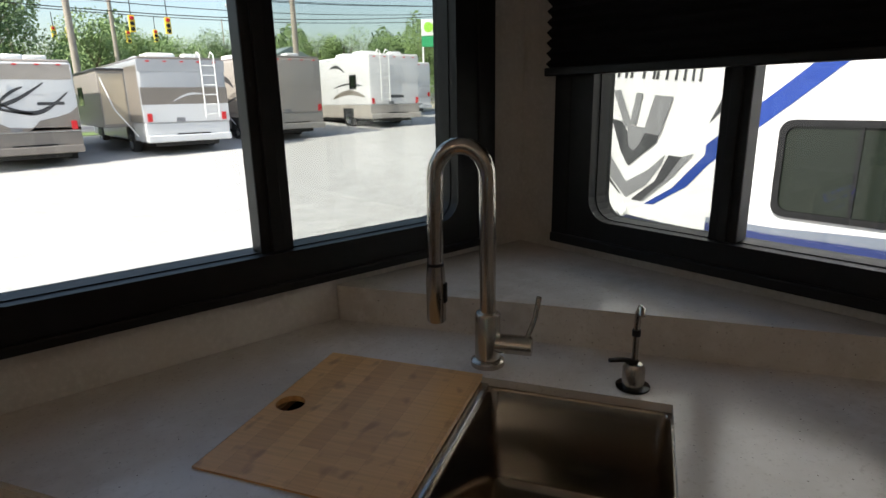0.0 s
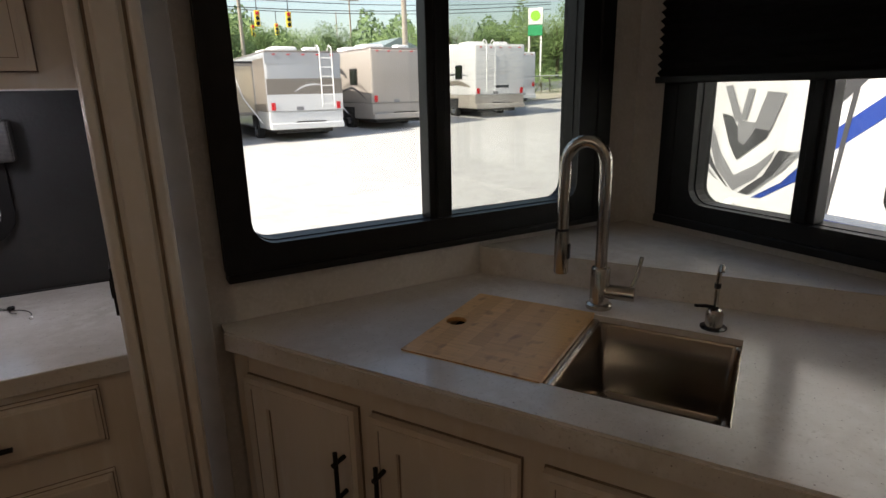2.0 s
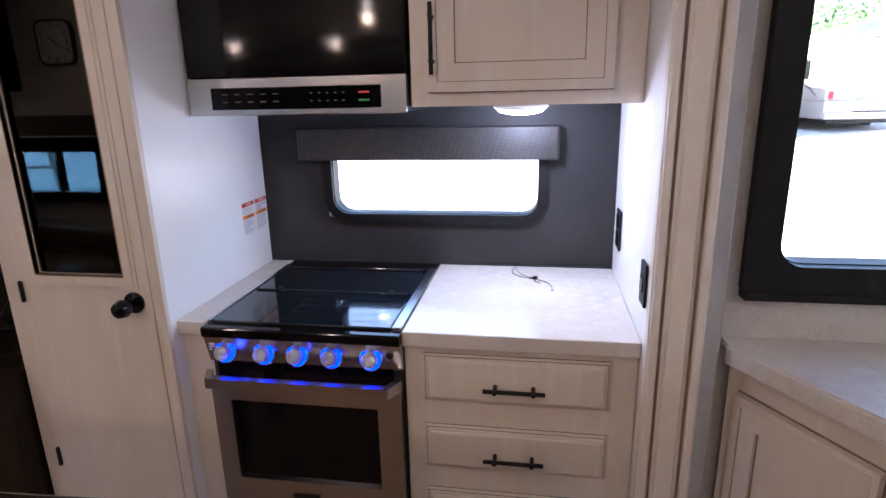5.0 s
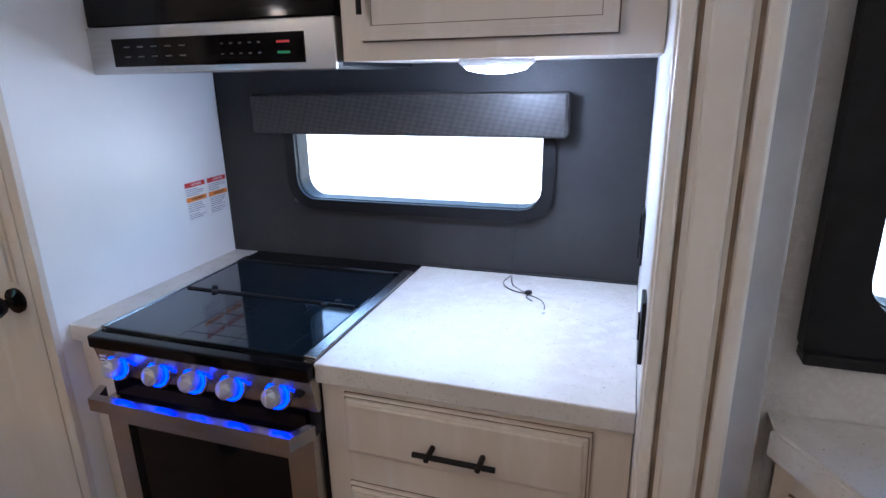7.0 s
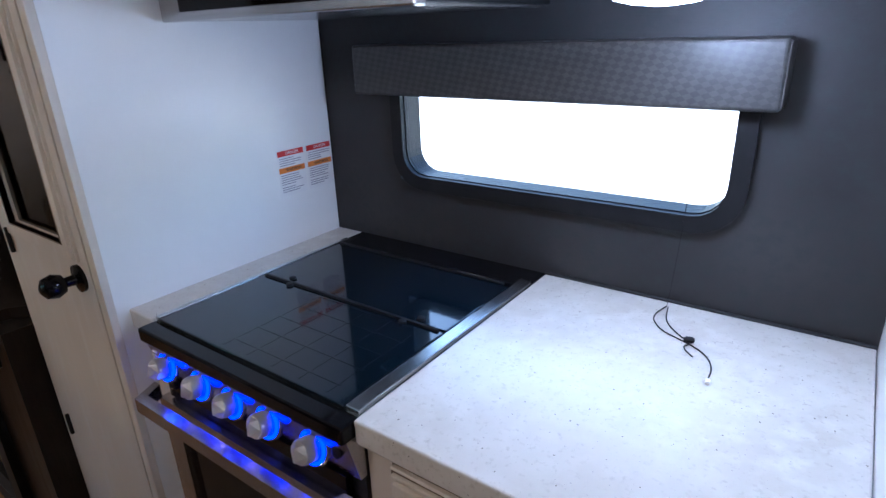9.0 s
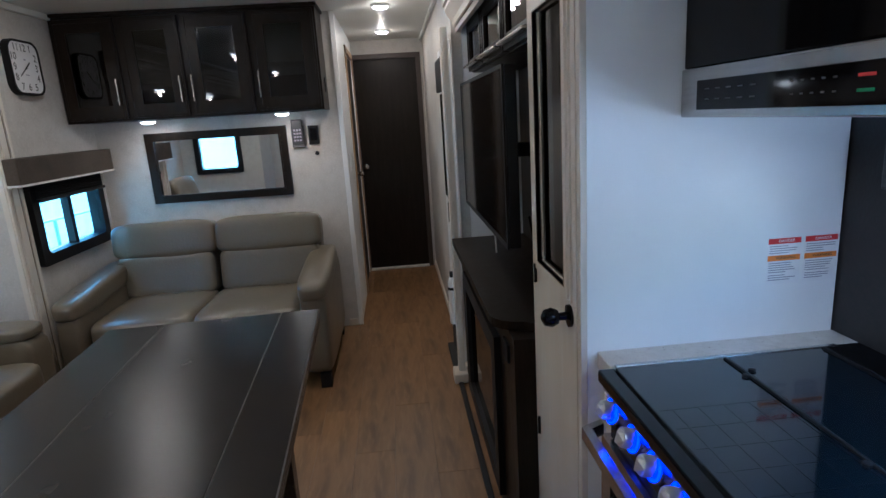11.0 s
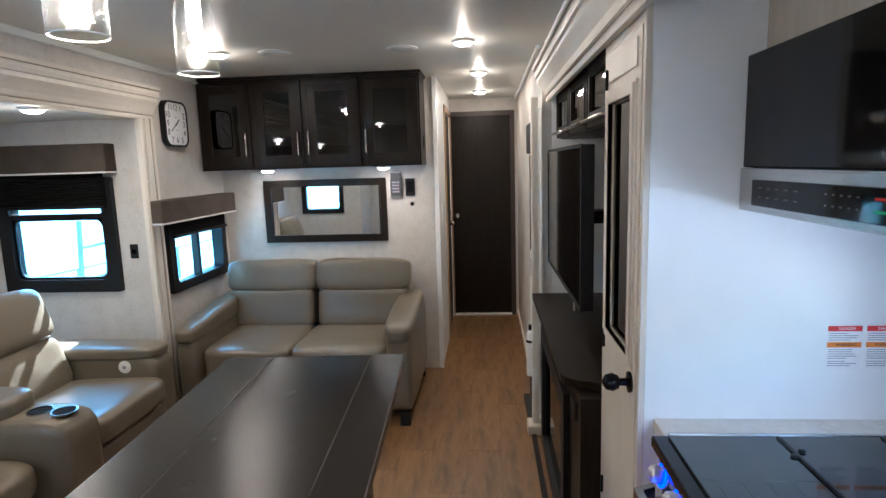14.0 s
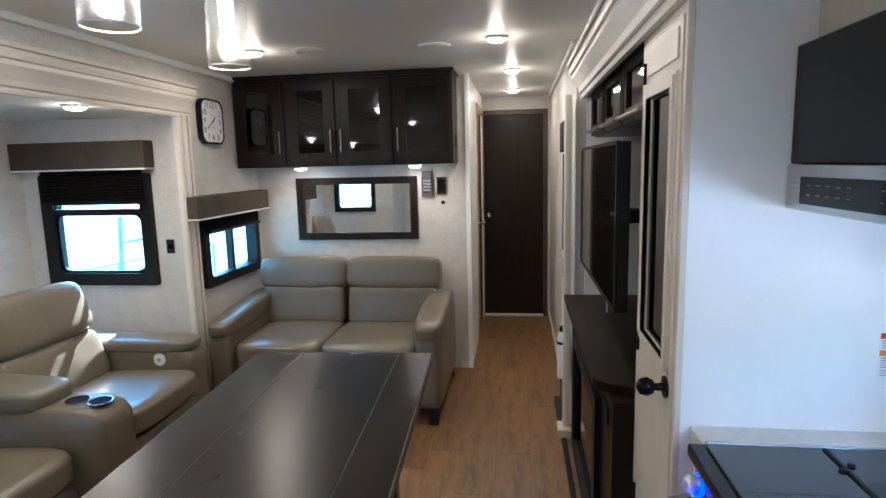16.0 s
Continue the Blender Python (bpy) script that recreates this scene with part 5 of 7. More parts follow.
part("cable", tube(bmesh.new(), [(-3.58, 2.14, 1.05), (-3.585, 2.14, 0.98), (-3.57, 2.14, 0.96), (-3.56, 2.14, 1.0), (-3.57, 2.15, 0.81)], 0.004, 8), WHITE, cables, smooth=50)

for k, (x0, x1) in enumerate(((-3.96, -3.53), (-3.52, -3.08), (-3.07, -2.632))):
    mc = thing("media_wall_cabinet", ((x0 + x1) / 2, 2.28, 1.62), "espresso wall cabinet with a glazed flap door and nickel pull", "cabinet", "cabinets over the television")
    part("body", boxes((x0, x1, 2.135, 2.355, 1.62, 1.632), (x0, x1, 2.135, 2.355, 1.845, 1.857), (x0, x0 + 0.012, 2.135, 2.355, 1.632, 1.845), (x1 - 0.012, x1, 2.135, 2.355, 1.632, 1.845), (x0 + 0.012, x1 - 0.012, 2.34, 2.355, 1.632, 1.845)), DARKWOOD, mc)
    d = panel_door(mc, facing(0, 2.135, 0, "-y"), x0 + 0.006, x1 - 0.006, 1.625, 1.85, DARKWOOD, 0.05, None, DARKGLASS, False)
    part("pull", bx(bmesh.new(), x0 + 0.03, x1 - 0.03, 1.640, 1.650, 0.020, 0.05, 0.003), NICKEL, d, "long nickel edge pull", m=facing(0, 2.135, 0, "-y"))

# ---- entry side of the hall ----
ed = structure("door_3", box(-4.72, -4.10, 2.03, 2.046, 0.05, 1.80, 0.003), PANEL, "white entry door beside the media cabinet", "door")
part("window_shade", box(-4.66, -4.16, 2.005, 2.03, 1.56, 1.74, 0.008), BLACK, ed, "dark shade")
part("pane", box(-4.62, -4.20, 2.022, 2.031, 0.95, 1.55), TINTED, ed)
part("yellow_sticker", box(-4.165, -4.105, 2.026, 2.0305, 1.03, 1.16), YELLOW, ed, "yellow notice")
part("print", box(-4.160, -4.110, 2.025, 2.0263, 1.06, 1.10), RED, ed)
part("print", box(-4.160, -4.110, 2.025, 2.0263, 0.93, 1.02), BLACKPRINT, ed)
part("door_handle", box(-4.15, -4.12, 1.99, 2.03, 0.86, 0.97, 0.006), BLACK, ed)
bin_ = thing("door_step_mat", (-4.28, 2.0, 0), "black plastic step tread leaning by the entry door", "step")
part("tread", box(-4.46, -4.10, 1.965, 2.025, 0.0, 0.03, 0.006), RUBBER, bin_)
bm = bmesh.new()
slab(bm, [(-4.46, 0.03), (-4.44, 0.30), (-4.40, 0.30), (-4.36, 0.18), (-4.12, 0.05), (-4.12, 0.03)], 0.02, Matrix(((1, 0, 0, 0), (0, 0, 1, 2.003), (0, 1, 0, 0), (0, 0, 0, 1))))
part("riser", bm, RUBBER, bin_)
ext = thing("fire_extinguisher", (-4.06, 2.005, 0.30), "small white fire extinguisher strapped beside the entry door", "extinguisher")
part("bottle", lathe(bmesh.new(), [(0.012, 0.30), (0.026, 0.305), (0.028, 0.33), (0.028, 0.54), (0.018, 0.565), (0.010, 0.575)], Matrix.Translation((-4.065, 1.985, 0)), 18), WHITE, ext, smooth=40)
part("strap", lathe(bmesh.new(), [(0.0290, 0.50), (0.0290, 0.515)], Matrix.Translation((-4.065, 1.985, 0)), 18), BLACK, ext)
part("valve", box(-4.08, -4.05, 1.97, 2.0, 0.57, 0.60, 0.004), BLACK, ext)

# ---- table ----
# it stands slightly askew; its own frame: x along, y across, from its far kitchen-side corner
TL, TW, TZ = 1.39, 0.562, 0.922
table = thing("dining_table", pose(-2.634, 1.481, 0, 0, 0, 2.9), "counter-height black wooden plank table with worn edges", "table")
TM = table.matrix_basis.copy()
cuts = [-TW, -TW + 0.147, -0.104, 0.0]
for a, b in zip(cuts, cuts[1:]):
    part("plank", box(0, TL, a + 0.0007, b - 0.0007, TZ - 0.034, TZ, 0.0016, 1), TABLE, table, m=TM)
for y in cuts[1:-1]:
    part("joint", box(0.002, TL - 0.002, y - 0.0009, y + 0.0009, TZ - 0.01, TZ + 0.0002), GREYEDGE, table, m=TM)
part("worn_edge", boxes((0, TL, -0.0016, 0.0006, TZ - 0.0028, TZ - 0.0004), (-0.0006, 0.0016, -TW, 0, TZ - 0.0028, TZ - 0.0004)), GREYEDGE, table, m=TM)
part("apron", ring(bmesh.new(), rect(0.05, TL - 0.05, -TW + 0.08, -0.10), rect(0.07, TL - 0.07, -TW + 0.10, -0.12), 0.08, TM @ Matrix.Translation((0, 0, TZ - 0.114))), TABLE, table)
for x in (0.09, TL - 0.09):
    for y in (-TW + 0.12, -0.14):
        part("leg", box(x - 0.03, x + 0.03, y - 0.03, y + 0.03, 0.0, TZ - 0.034, 0.004), TABLE, table, m=TM)

# ---- sofa ----
sofa = thing("sofa", (-4.5, 0.6, 0), "taupe leather two-seat sofa against the partition wall", "sofa")
part("base", box(-4.93, -4.10, -0.07, 1.27, 0.075, 0.30, 0.02, 3), LEATHER, sofa, smooth=50)
for y0, y1, b0, b1, k in ((0.035, 0.577, -0.045, 0.586, 1), (0.573, 1.150, 0.574, 1.225, 2)):
    part("seat_cushion", cushion(-4.66, -4.035, y0, y1, 0.285, 0.470, 8.0, wrinkle=0.004, seed=k, cuts=13), LEATHER, sofa, smooth=80)
    part("seat_front", cushion(-4.16, -4.06, y0, y1, 0.08, 0.33, 7.0, wrinkle=0.003, seed=k + 5), LEATHER, sofa, smooth=80)
    m = Matrix.Translation((-4.62, (b0 + b1) / 2, 0.44)) @ pose(0, 0, 0, 0, -10, 0)
    part("back_cushion", cushion(-0.10, 0.055, -(b1 - b0) / 2 + 0.02, (b1 - b0) / 2 - 0.02, 0.0, 0.265, 8, m, wrinkle=0.004, seed=k + 9, cuts=13), LEATHER, sofa, smooth=80)
    part("headrest", cushion(-0.13, 0.065, -(b1 - b0) / 2, (b1 - b0) / 2, 0.235, 0.465, 5.2, m, wrinkle=0.004, seed=k + 12, cuts=13), LEATHER, sofa, smooth=80)
part("back_frame", box(-4.96, -4.74, -0.02, 1.20, 0.07, 0.80, 0.03, 3), LEATHER, sofa, smooth=50)
for y0, y1, k in ((-0.10, 0.035, 1), (1.150, 1.30, 2)):
    arm = part("arm", cushion(-4.90, -4.02, y0, y1, 0.075, 0.58, 9.0, wrinkle=0.003, seed=k + 20), LEATHER, sofa, smooth=80)
    part("arm_pad", cushion(-4.78, -4.0, y0 - 0.012, y1 + 0.012, 0.525, 0.645, 4.5, Matrix.Translation((-4.4, 0, 0.6)) @ pose(0, 0, 0, 0, 5, 0) @ Matrix.Translation((4.4, 0, -0.6)), wrinkle=0.004, seed=k + 30, cuts=13), LEATHER, arm, smooth=80)
for x in (-4.07, -4.86):
    for y in (-0.04, 1.25):
        part("foot", box(x - 0.03, x + 0.03, y - 0.03, y + 0.03, 0.0, 0.085, 0.004), BLACK, sofa)

# ---- reclining seats in the slide-out ----
rec = thing("recliner_sofa", (-3.0, -0.4, 0), "taupe leather theatre recliner pair with a cup-holder console", "recliner")
part("base", box(-3.78, -2.02, -0.78, -0.03, 0.04, 0.28, 0.02, 3), LEATHER, rec, smooth=50)
for x0, x1, k in ((-3.655, -3.04, 1), (-2.80, -2.20, 2)):
    part("seat_cushion", cushion(x0, x1, -0.52, 0.10, 0.325, 0.465, 5.5, Matrix.Translation((0, -0.2, 0.4)) @ pose(0, 0, 0, 3, 0, 0) @ Matrix.Translation((0, 0.2, -0.4)), 13, 0.005, k), LEATHER, rec, smooth=80)
    part("foot_rest", cushion(x0 + 0.004, x1 - 0.004, -0.06, 0.062, 0.06, 0.330, 6.0, None, 11, 0.006, k + 3), LEATHER, rec, smooth=80)
    m = Matrix.Translation(((x0 + x1) / 2, -0.46, 0.43)) @ pose(0, 0, 0, 17, 0, 0)
    w = (x1 - x0) / 2 - 0.002
    part("back_cushion", cushion(-w, w, -0.14, 0.045, -0.02, 0.275, 6.0, m, 13, 0.008, k + 6), LEATHER, rec, smooth=80)
    part("headrest", cushion(-w - 0.004, w + 0.004, -0.17, 0.065, 0.245, 0.545, 5.0, m, 13, 0.007, k + 8), LEATHER, rec, smooth=80)
for x0, x1, k in ((-3.845, -3.66, 1), (-2.19, -2.01, 2)):
    arm = part("arm", cushion(x0, x1, -0.74, 0.0, 0.04, 0.56, 10.0, None, 11, 0.003, k), LEATHER, rec, smooth=80)
    part("arm_pad", cushion(x0 - 0.006, x1 + 0.008, -0.72, -0.005, 0.535, 0.605, 5.0, None, 13, 0.004, k + 2), LEATHER, arm, smooth=80)
part("usb_button", lathe(bmesh.new(), [(0.034, 0), (0.034, 0.005), (0.026, 0.007), (0.012, 0.0075)], pose(-3.664, -0.17, 0.502, 0, 90, 0), 22), WHITE, rec, "round white charging port", smooth=40)
part("usb_mark", lathe(bmesh.new(), [(0.010, 0.0), (0.010, 0.001)], pose(-3.656, -0.17, 0.502, 0, 90, 0), 12), GREYPRINT, rec)
console = part("console", cushion(-3.03, -2.81, -0.70, 0.155, 0.04, 0.595, 9.0, wrinkle=0.002, seed=4), LEATHER, rec, "upholstered console", smooth=80)
part("console_pad", cushion(-3.035, -2.805, -0.60, -0.10, 0.565, 0.665, 4.5, wrinkle=0.004, seed=5), LEATHER, console, smooth=80)
for y in (-0.02, 0.082):
    cup = part("cup_holder", ring(bmesh.new(), [(0.047 * math.cos(a * math.pi / 14), 0.047 * math.sin(a * math.pi / 14)) for a in range(28)], [(0.038 * math.cos(a * math.pi / 14), 0.038 * math.sin(a * math.pi / 14)) for a in range(28)], 0.006, Matrix.Translation((-2.915, y, 0.594))), STEEL, console, "dark cup holder with a metal rim")
    # flat black disc that stands in for the shade of an open cup well
    part("well", lathe(bmesh.new(), [(0.0415, 0.594), (0.0415, 0.6015), (0.037, 0.6012), (0.036, 0.5985), (0.001, 0.598)], Matrix.Translation((-2.915, y, 0)), 24), BLIND, cup)

# ---- wall cabinets over the sofa ----
edges = [-0.178, 0.19, 0.545, 0.93, 1.322]
for k, (y0, y1) in enumerate(zip(edges, edges[1:])):
    oc = thing("overhead_cabinet", (-4.85, (y0 + y1) / 2, 1.51), "espresso overhead cabinet with a dark glass door and nickel bar handle", "cabinet", "cabinets over the sofa")
    for nm, dims in (("bottom_board", (-5.008, -4.712, y0, y1, 1.51, 1.525)), ("top_board", (-5.008, -4.712, y0, y1, 2.09, 2.105)), ("side_board", (-5.008, -4.712, y0, y0 + 0.015, 1.525, 2.09)), ("side_board", (-5.008, -4.712, y1 - 0.015, y1, 1.525, 2.09)), ("back_board", (-5.008, -4.99, y0 + 0.015, y1 - 0.015, 1.525, 2.09)), ("shelf", (-4.98, -4.74, y0 + 0.015, y1 - 0.015, 1.80, 1.812))):
        part(nm, box(*dims), DARKWOOD, oc)
    m = facing(-4.712, 0, 0, "+x")
    d = panel_door(oc, m, y0 + 0.012, y1 - 0.012, 1.525, 2.085, DARKWOOD, 0.075, None, DARKGLASS, False)
    hy = y1 - 0.035 if k in (0, 1) else y0 + 0.035
    bar_handle(d, m @ Matrix.Translation((hy, 1.675, 0.020)), 0.15, True, NICKEL)
trim("trim_cabinet_top", [(-5.008, -4.69, -0.182, 1.335, 2.1, 2.119)], DARKWOOD, "dark moulding over the wall cabinets")
ou = outlet("wall_socket", facing(-4.86, 1.323, 1.66, "+y"), 0.05, 0.09, "black socket on the cabinet side")
for y in (0.24, 1.05):
    p = thing("under_cabinet_light", (-4.80, y, 1.51), "lit round light under the overhead cabinet", "light", "lights under the overhead cabinet")
    m = Matrix.Translation((-4.80, y, 1.51)) @ pose(0, 0, 0, 180)
    part("rim", lathe(bmesh.new(), [(0.050, 0), (0.052, 0.006), (0.044, 0.012)], m, 24), WHITE, p, smooth=40)
    part("lens", lathe(bmesh.new(), [(0.043, 0.009), (0.038, 0.018), (0.02, 0.024), (0.006, 0.025)], m, 24), LED, p, smooth=60)
    light("under_cabinet_lamp", "AREA", (-4.80, y, 1.482), CEILING_W * 0.24, (1.0, 0.67, 0.38), 0.08)

mirror = thing("wall_mirror", (-5.0, 0.575, 0.97), "wall mirror in a dark espresso frame over the sofa", "mirror")
MM = facing(-5.008, 0.575, 0, "+x")
part("frame", ring(bmesh.new(), rect(-0.452, 0.452, 0.972, 1.428), rect(-0.405, 0.405, 1.017, 1.383), 0.024, MM), DARKWOOD, mirror)
part("inner_frame", ring(bmesh.new(), rect(-0.408, 0.408, 1.014, 1.386), rect(-0.398, 0.398, 1.024, 1.376), 0.030, MM), DARKWOOD, mirror)
part("glass", bx(bmesh.new(), -0.403, 0.403, 1.019, 1.381, 0.004, 0.012), MIRROR, mirror, m=MM)

remote = thing("wall_remote", (-5.0, 1.10, 1.37), "dark remote control in a wall holder", "remote")
RM = facing(-5.008, 1.10, 1.37, "+x")
part("holder", bx(bmesh.new(), -0.042, 0.042, -0.09, 0.05, 0.0, 0.026, 0.005), GREYGRAPH, remote, m=RM)
part("handset", bx(bmesh.new(), -0.036, 0.036, -0.07, 0.09, 0.02, 0.036, 0.005), CHARCOAL, remote, m=RM)
for r in range(4):
    for c in range(3):
        part("key", bx(bmesh.new(), -0.024 + 0.018 * c, -0.012 + 0.018 * c, -0.05 + 0.022 * r, -0.038 + 0.022 * r, 0.036, 0.038), GREYPRINT, remote, m=RM)
th = thing("control_panel", (-5.0, 1.20, 1.355), "black wall control panel with a dark screen", "control panel")
part("case", bx(bmesh.new(), -0.034, 0.034, -0.062, 0.062, 0, 0.014, 0.003), BLACK, th, m=facing(-5.008, 1.20, 1.355, "+x"))
part("screen", bx(bmesh.new(), -0.024, 0.024, -0.035, 0.045, 0.012, 0.0155), BLACKGLOSS, th, m=facing(-5.008, 1.20, 1.355, "+x"))
hook = thing("wall_button", (-5.0, 1.21, 1.235), "small dark round wall button", "button")
part("cap", lathe(bmesh.new(), [(0.014, 0), (0.014, 0.008), (0.009, 0.012)], pose(-5.008, 1.21, 1.235, 0, 90, 0), 16), BLACK, hook, smooth=40)
sw = thing("hall_switch", (-5.3, 1.405, 1.15), "white light switch on the hall wall", "switch")
part("plate", box(-5.36, -5.28, 1.401, 1.408, 1.08, 1.20, 0.003), WHITE, sw)
part("rocker", box(-5.335, -5.305, 1.407, 1.411, 1.11, 1.17, 0.002), WHITE, sw)
outlet("wall_socket", facing(-4.12, -0.345, 1.052, "+x"), 0.05, 0.085, "black socket beside the slide-out window")

# ---- clock ----
clock = thing("wall_clock", (-4.39, -0.18, 1.69), "white rounded wall clock in a black case with black numerals", "clock")
CM = facing(-4.378, -0.184, 1.803, "+y")
part("case", ring(bmesh.new(), rounded(0.262, 0.275, 0.06, 6), rounded(0.240, 0.253, 0.05, 6), 0.034, CM), BLACK, clock)
part("face", slab(bmesh.new(), rounded(0.242, 0.255, 0.05, 6), 0.030, CM), PAPER, clock)
for k in range(1, 13):
    a = radians(90 - 30 * k)
    s = 1 / max(abs(math.cos(a)) / 0.090, abs(math.sin(a)) / 0.098, 1e-6)
    lettering("numeral", str(k), 0.052, CM @ Matrix.Translation((s * math.cos(a), s * math.sin(a), 0.0305)), BLACKPRINT, clock)
for name, deg, ln, w in (("hour_hand", 90 - 30 * 1.65, 0.045, 0.0035), ("minute_hand", 90 - 6 * 39, 0.075, 0.0028)):
    part(name, bx(bmesh.new(), -0.012, ln, -w, w, 0.031, 0.0325), BLACKPRINT, clock, m=CM @ pose(0, 0, 0, 0, 0, deg))
part("pivot", lathe(bmesh.new(), [(0.006, 0.03), (0.006, 0.034)], CM, 12), BLACKPRINT, clock)
part("print", bx(bmesh.new(), -0.014, 0.014, -0.038, -0.034, 0.03, 0.0306), GREYPRINT, clock, m=CM)
part("print", bx(bmesh.new(), -0.010, 0.010, 0.038, 0.043, 0.03, 0.0306), GREYPRINT, clock, m=CM)


# ---- outside: ground, road ----
SLOPE = 0.045


def ground_z(x, y):
    return -0.95 + SLOPE * (0.62 * x + 0.78 * y)


def sheet(pts, lift=0.0):
    bm = bmesh.new()
    bm.faces.new([bm.verts.new((x, y, ground_z(x, y) + lift)) for x, y in pts])
    return bm


structure("ground", sheet([(-500, -500), (500, -500), (500, 700), (-500, 700)]), GRAVEL, "bright crushed limestone lot", "ground")
structure("ground_verge", sheet([(-60, 28.5), (12, 28.5), (16, 33), (300, 70), (300, 300), (-60, 300)], 0.03), GRASS, "strip of grass along the road", "ground")
structure("road", sheet([(-80, 30), (12, 30), (60, 44), (120, 60), (120, 72), (60, 56), (12, 40), (-80, 40)], 0.05), ASPHALT, "grey asphalt road behind the parked motorhomes", "road")
structure("pavement_patch", sheet([(14, 26), (40, 34), (38, 40), (16, 32)], 0.06), material("dry_gravel_drive", (0.42, 0.37, 0.29), 0.9, grain=[(0.6, (0.30, 0.29, 0.18), 0.5)], bump=0.3), "dry tan drive by the fence", "pavement")


# ---- motorhomes ----
def wheel(parent, m, r=0.38):
    w = part("wheel", lathe(bmesh.new(), [(r * 0.55, -0.10), (r * 0.95, -0.11), (r, -0.06), (r, 0.06), (r * 0.95, 0.11), (r * 0.6, 0.10)], m, 24), RUBBER, parent, smooth=40)
    part("rim", lathe(bmesh.new(), [(r * 0.58, -0.09), (r * 0.6, -0.115), (r * 0.3, -0.10), (r * 0.12, -0.13)], m, 20), CHROME, w, smooth=40)
    return w


def flat(parent, name, pts, m, mat, d=0.006):
    return part(name, slab(bmesh.new(), pts, d, m), mat, parent)


def swoosh(x0, z0, x1, z1, bow, thick, n=10, tip=0.15):
    """A curved tapering streak."""
    up, lo = [], []
    for k in range(n + 1):
        t = k / n
        x, z = x0 + (x1 - x0) * t, z0 + (z1 - z0) * t + bow * math.sin(math.pi * t)
        w = thick * (math.sin(math.pi * min(1.0, t * 0.9 + 0.02)) ** 0.7 + tip * (1 - t))
        up.append((x, z + w / 2))
        lo.append((x, z - w / 2))
    return up + lo[::-1]


def motorhome(at, yaw, label, length=8.5, w=2.45, h=2.80, main=GELCOAT, lower=TAUPE, band=None, roofband=None, slide=None, side_streaks=(), rear_streaks=(), ladder=1.85, side_window=True, name_bar=None):
    """A parked motorhome; at: its rear left corner on the ground. Its local x runs along the rear, y forward."""
    x, y = at
    root = thing("motorhome", Matrix.Translation((x, y, ground_z(x, y))) @ pose(0, 0, 0, 0, 0, yaw), label, "motorhome", "parked motorhomes")
    L = root.matrix_basis.copy()
    part("body", bx(bmesh.new(), 0, w, 0, length, 0.95, h, 0.09, 4), main, root, smooth=50, m=L)
    part("skirt", bx(bmesh.new(), 0.015, w - 0.015, 0.02, length - 0.05, 0.42, 0.98, 0.03), lower, root, m=L)
    part("chassis", bx(bmesh.new(), 0.3, w - 0.3, 0.3, length - 0.3, 0.28, 0.45), RUBBER, root, m=L)
    part("roof_cap", bx(bmesh.new(), 0.03, w - 0.03, 0.03, length - 0.03, h - 0.03, h + 0.05, 0.04, 3), roofband or WHITE, root, smooth=50, m=L)
    part("bumper", bx(bmesh.new(), 0.02, w - 0.02, -0.10, 0.06, 0.42, 0.62, 0.03), lower if main is not SILVER else GELCOAT, root, m=L)
    rear = L @ pose(0, 0, 0, 90)            # x along the rear, y up, z backwards
    side = L @ pose(0, 0, 0, 90, 0, -90)    # x towards the rear from the front, y up, z out of the left side
    if band:
        part("rear_band", bx(bmesh.new(), 0.0, w, band[0], band[1], 0.0, 0.008, 0.002), band[2], root, m=rear)
    for k in range(5):
        part("marker_light", bx(bmesh.new(), w * (0.12 + 0.19 * k) - 0.05, w * (0.12 + 0.19 * k) + 0.05, h - 0.10, h - 0.06, 0.0, 0.03, 0.006), REDLENS, root, m=rear)
    for u in (0.16, w - 0.16):
        part("tail_light", bx(bmesh.new(), u - 0.07, u + 0.07, 1.02, 1.25, 0.0, 0.03, 0.01), REDLENS, root, m=rear)
    part("plate", bx(bmesh.new(), w * 0.36, w * 0.46, 1.0, 1.12, 0.0, 0.012), GREYGRAPH, root, m=rear)
    part("slot", bx(bmesh.new(), w * 0.35, w * 0.75, 0.62, 0.66, 0.0, 0.012), BLACK, root, m=rear)
    part("rear_seam", boxes((0.10, w - 0.10, 0.985, 0.995, 0.0, 0.010), (w * 0.26, w * 0.74, 1.92, 1.926, 0.0, 0.010)), GREYGRAPH, root, m=rear)
    if name_bar:
        part("lettering", bx(bmesh.new(), *name_bar[:4], 0.0, 0.008), name_bar[4], root, m=rear)
    for pts, mat in rear_streaks:
        flat(root, "streak", pts, rear @ Matrix.Translation((0, 0, 0.004)), mat)
    for pts, mat in side_streaks:
        flat(root, "streak", [(-yy, zz) for yy, zz in pts], L @ pose(0, 0, 0, 90, 0, -90) @ Matrix.Translation((0, 0, 0.002)), mat)
    if ladder:
        ld = part("ladder", tube(tube(bmesh.new(), [(ladder - 0.2, -0.12, 1.1), (ladder - 0.2, -0.12, h + 0.12), (ladder - 0.2, 0.10, h + 0.22), (ladder - 0.2, 0.3, h + 0.06)], 0.018, 8), [(ladder + 0.2, -0.12, 1.1), (ladder + 0.2, -0.12, h + 0.12), (ladder + 0.2, 0.10, h + 0.22), (ladder + 0.2, 0.3, h + 0.06)], 0.018, 8), WHITE, root, "white tube ladder", m=L)
        for k in range(6):
            part("rung", tube(bmesh.new(), [(ladder - 0.2, -0.12, 1.2 + 0.28 * k), (ladder + 0.2, -0.12, 1.2 + 0.28 * k)], 0.014, 8), WHITE, ld, m=L)
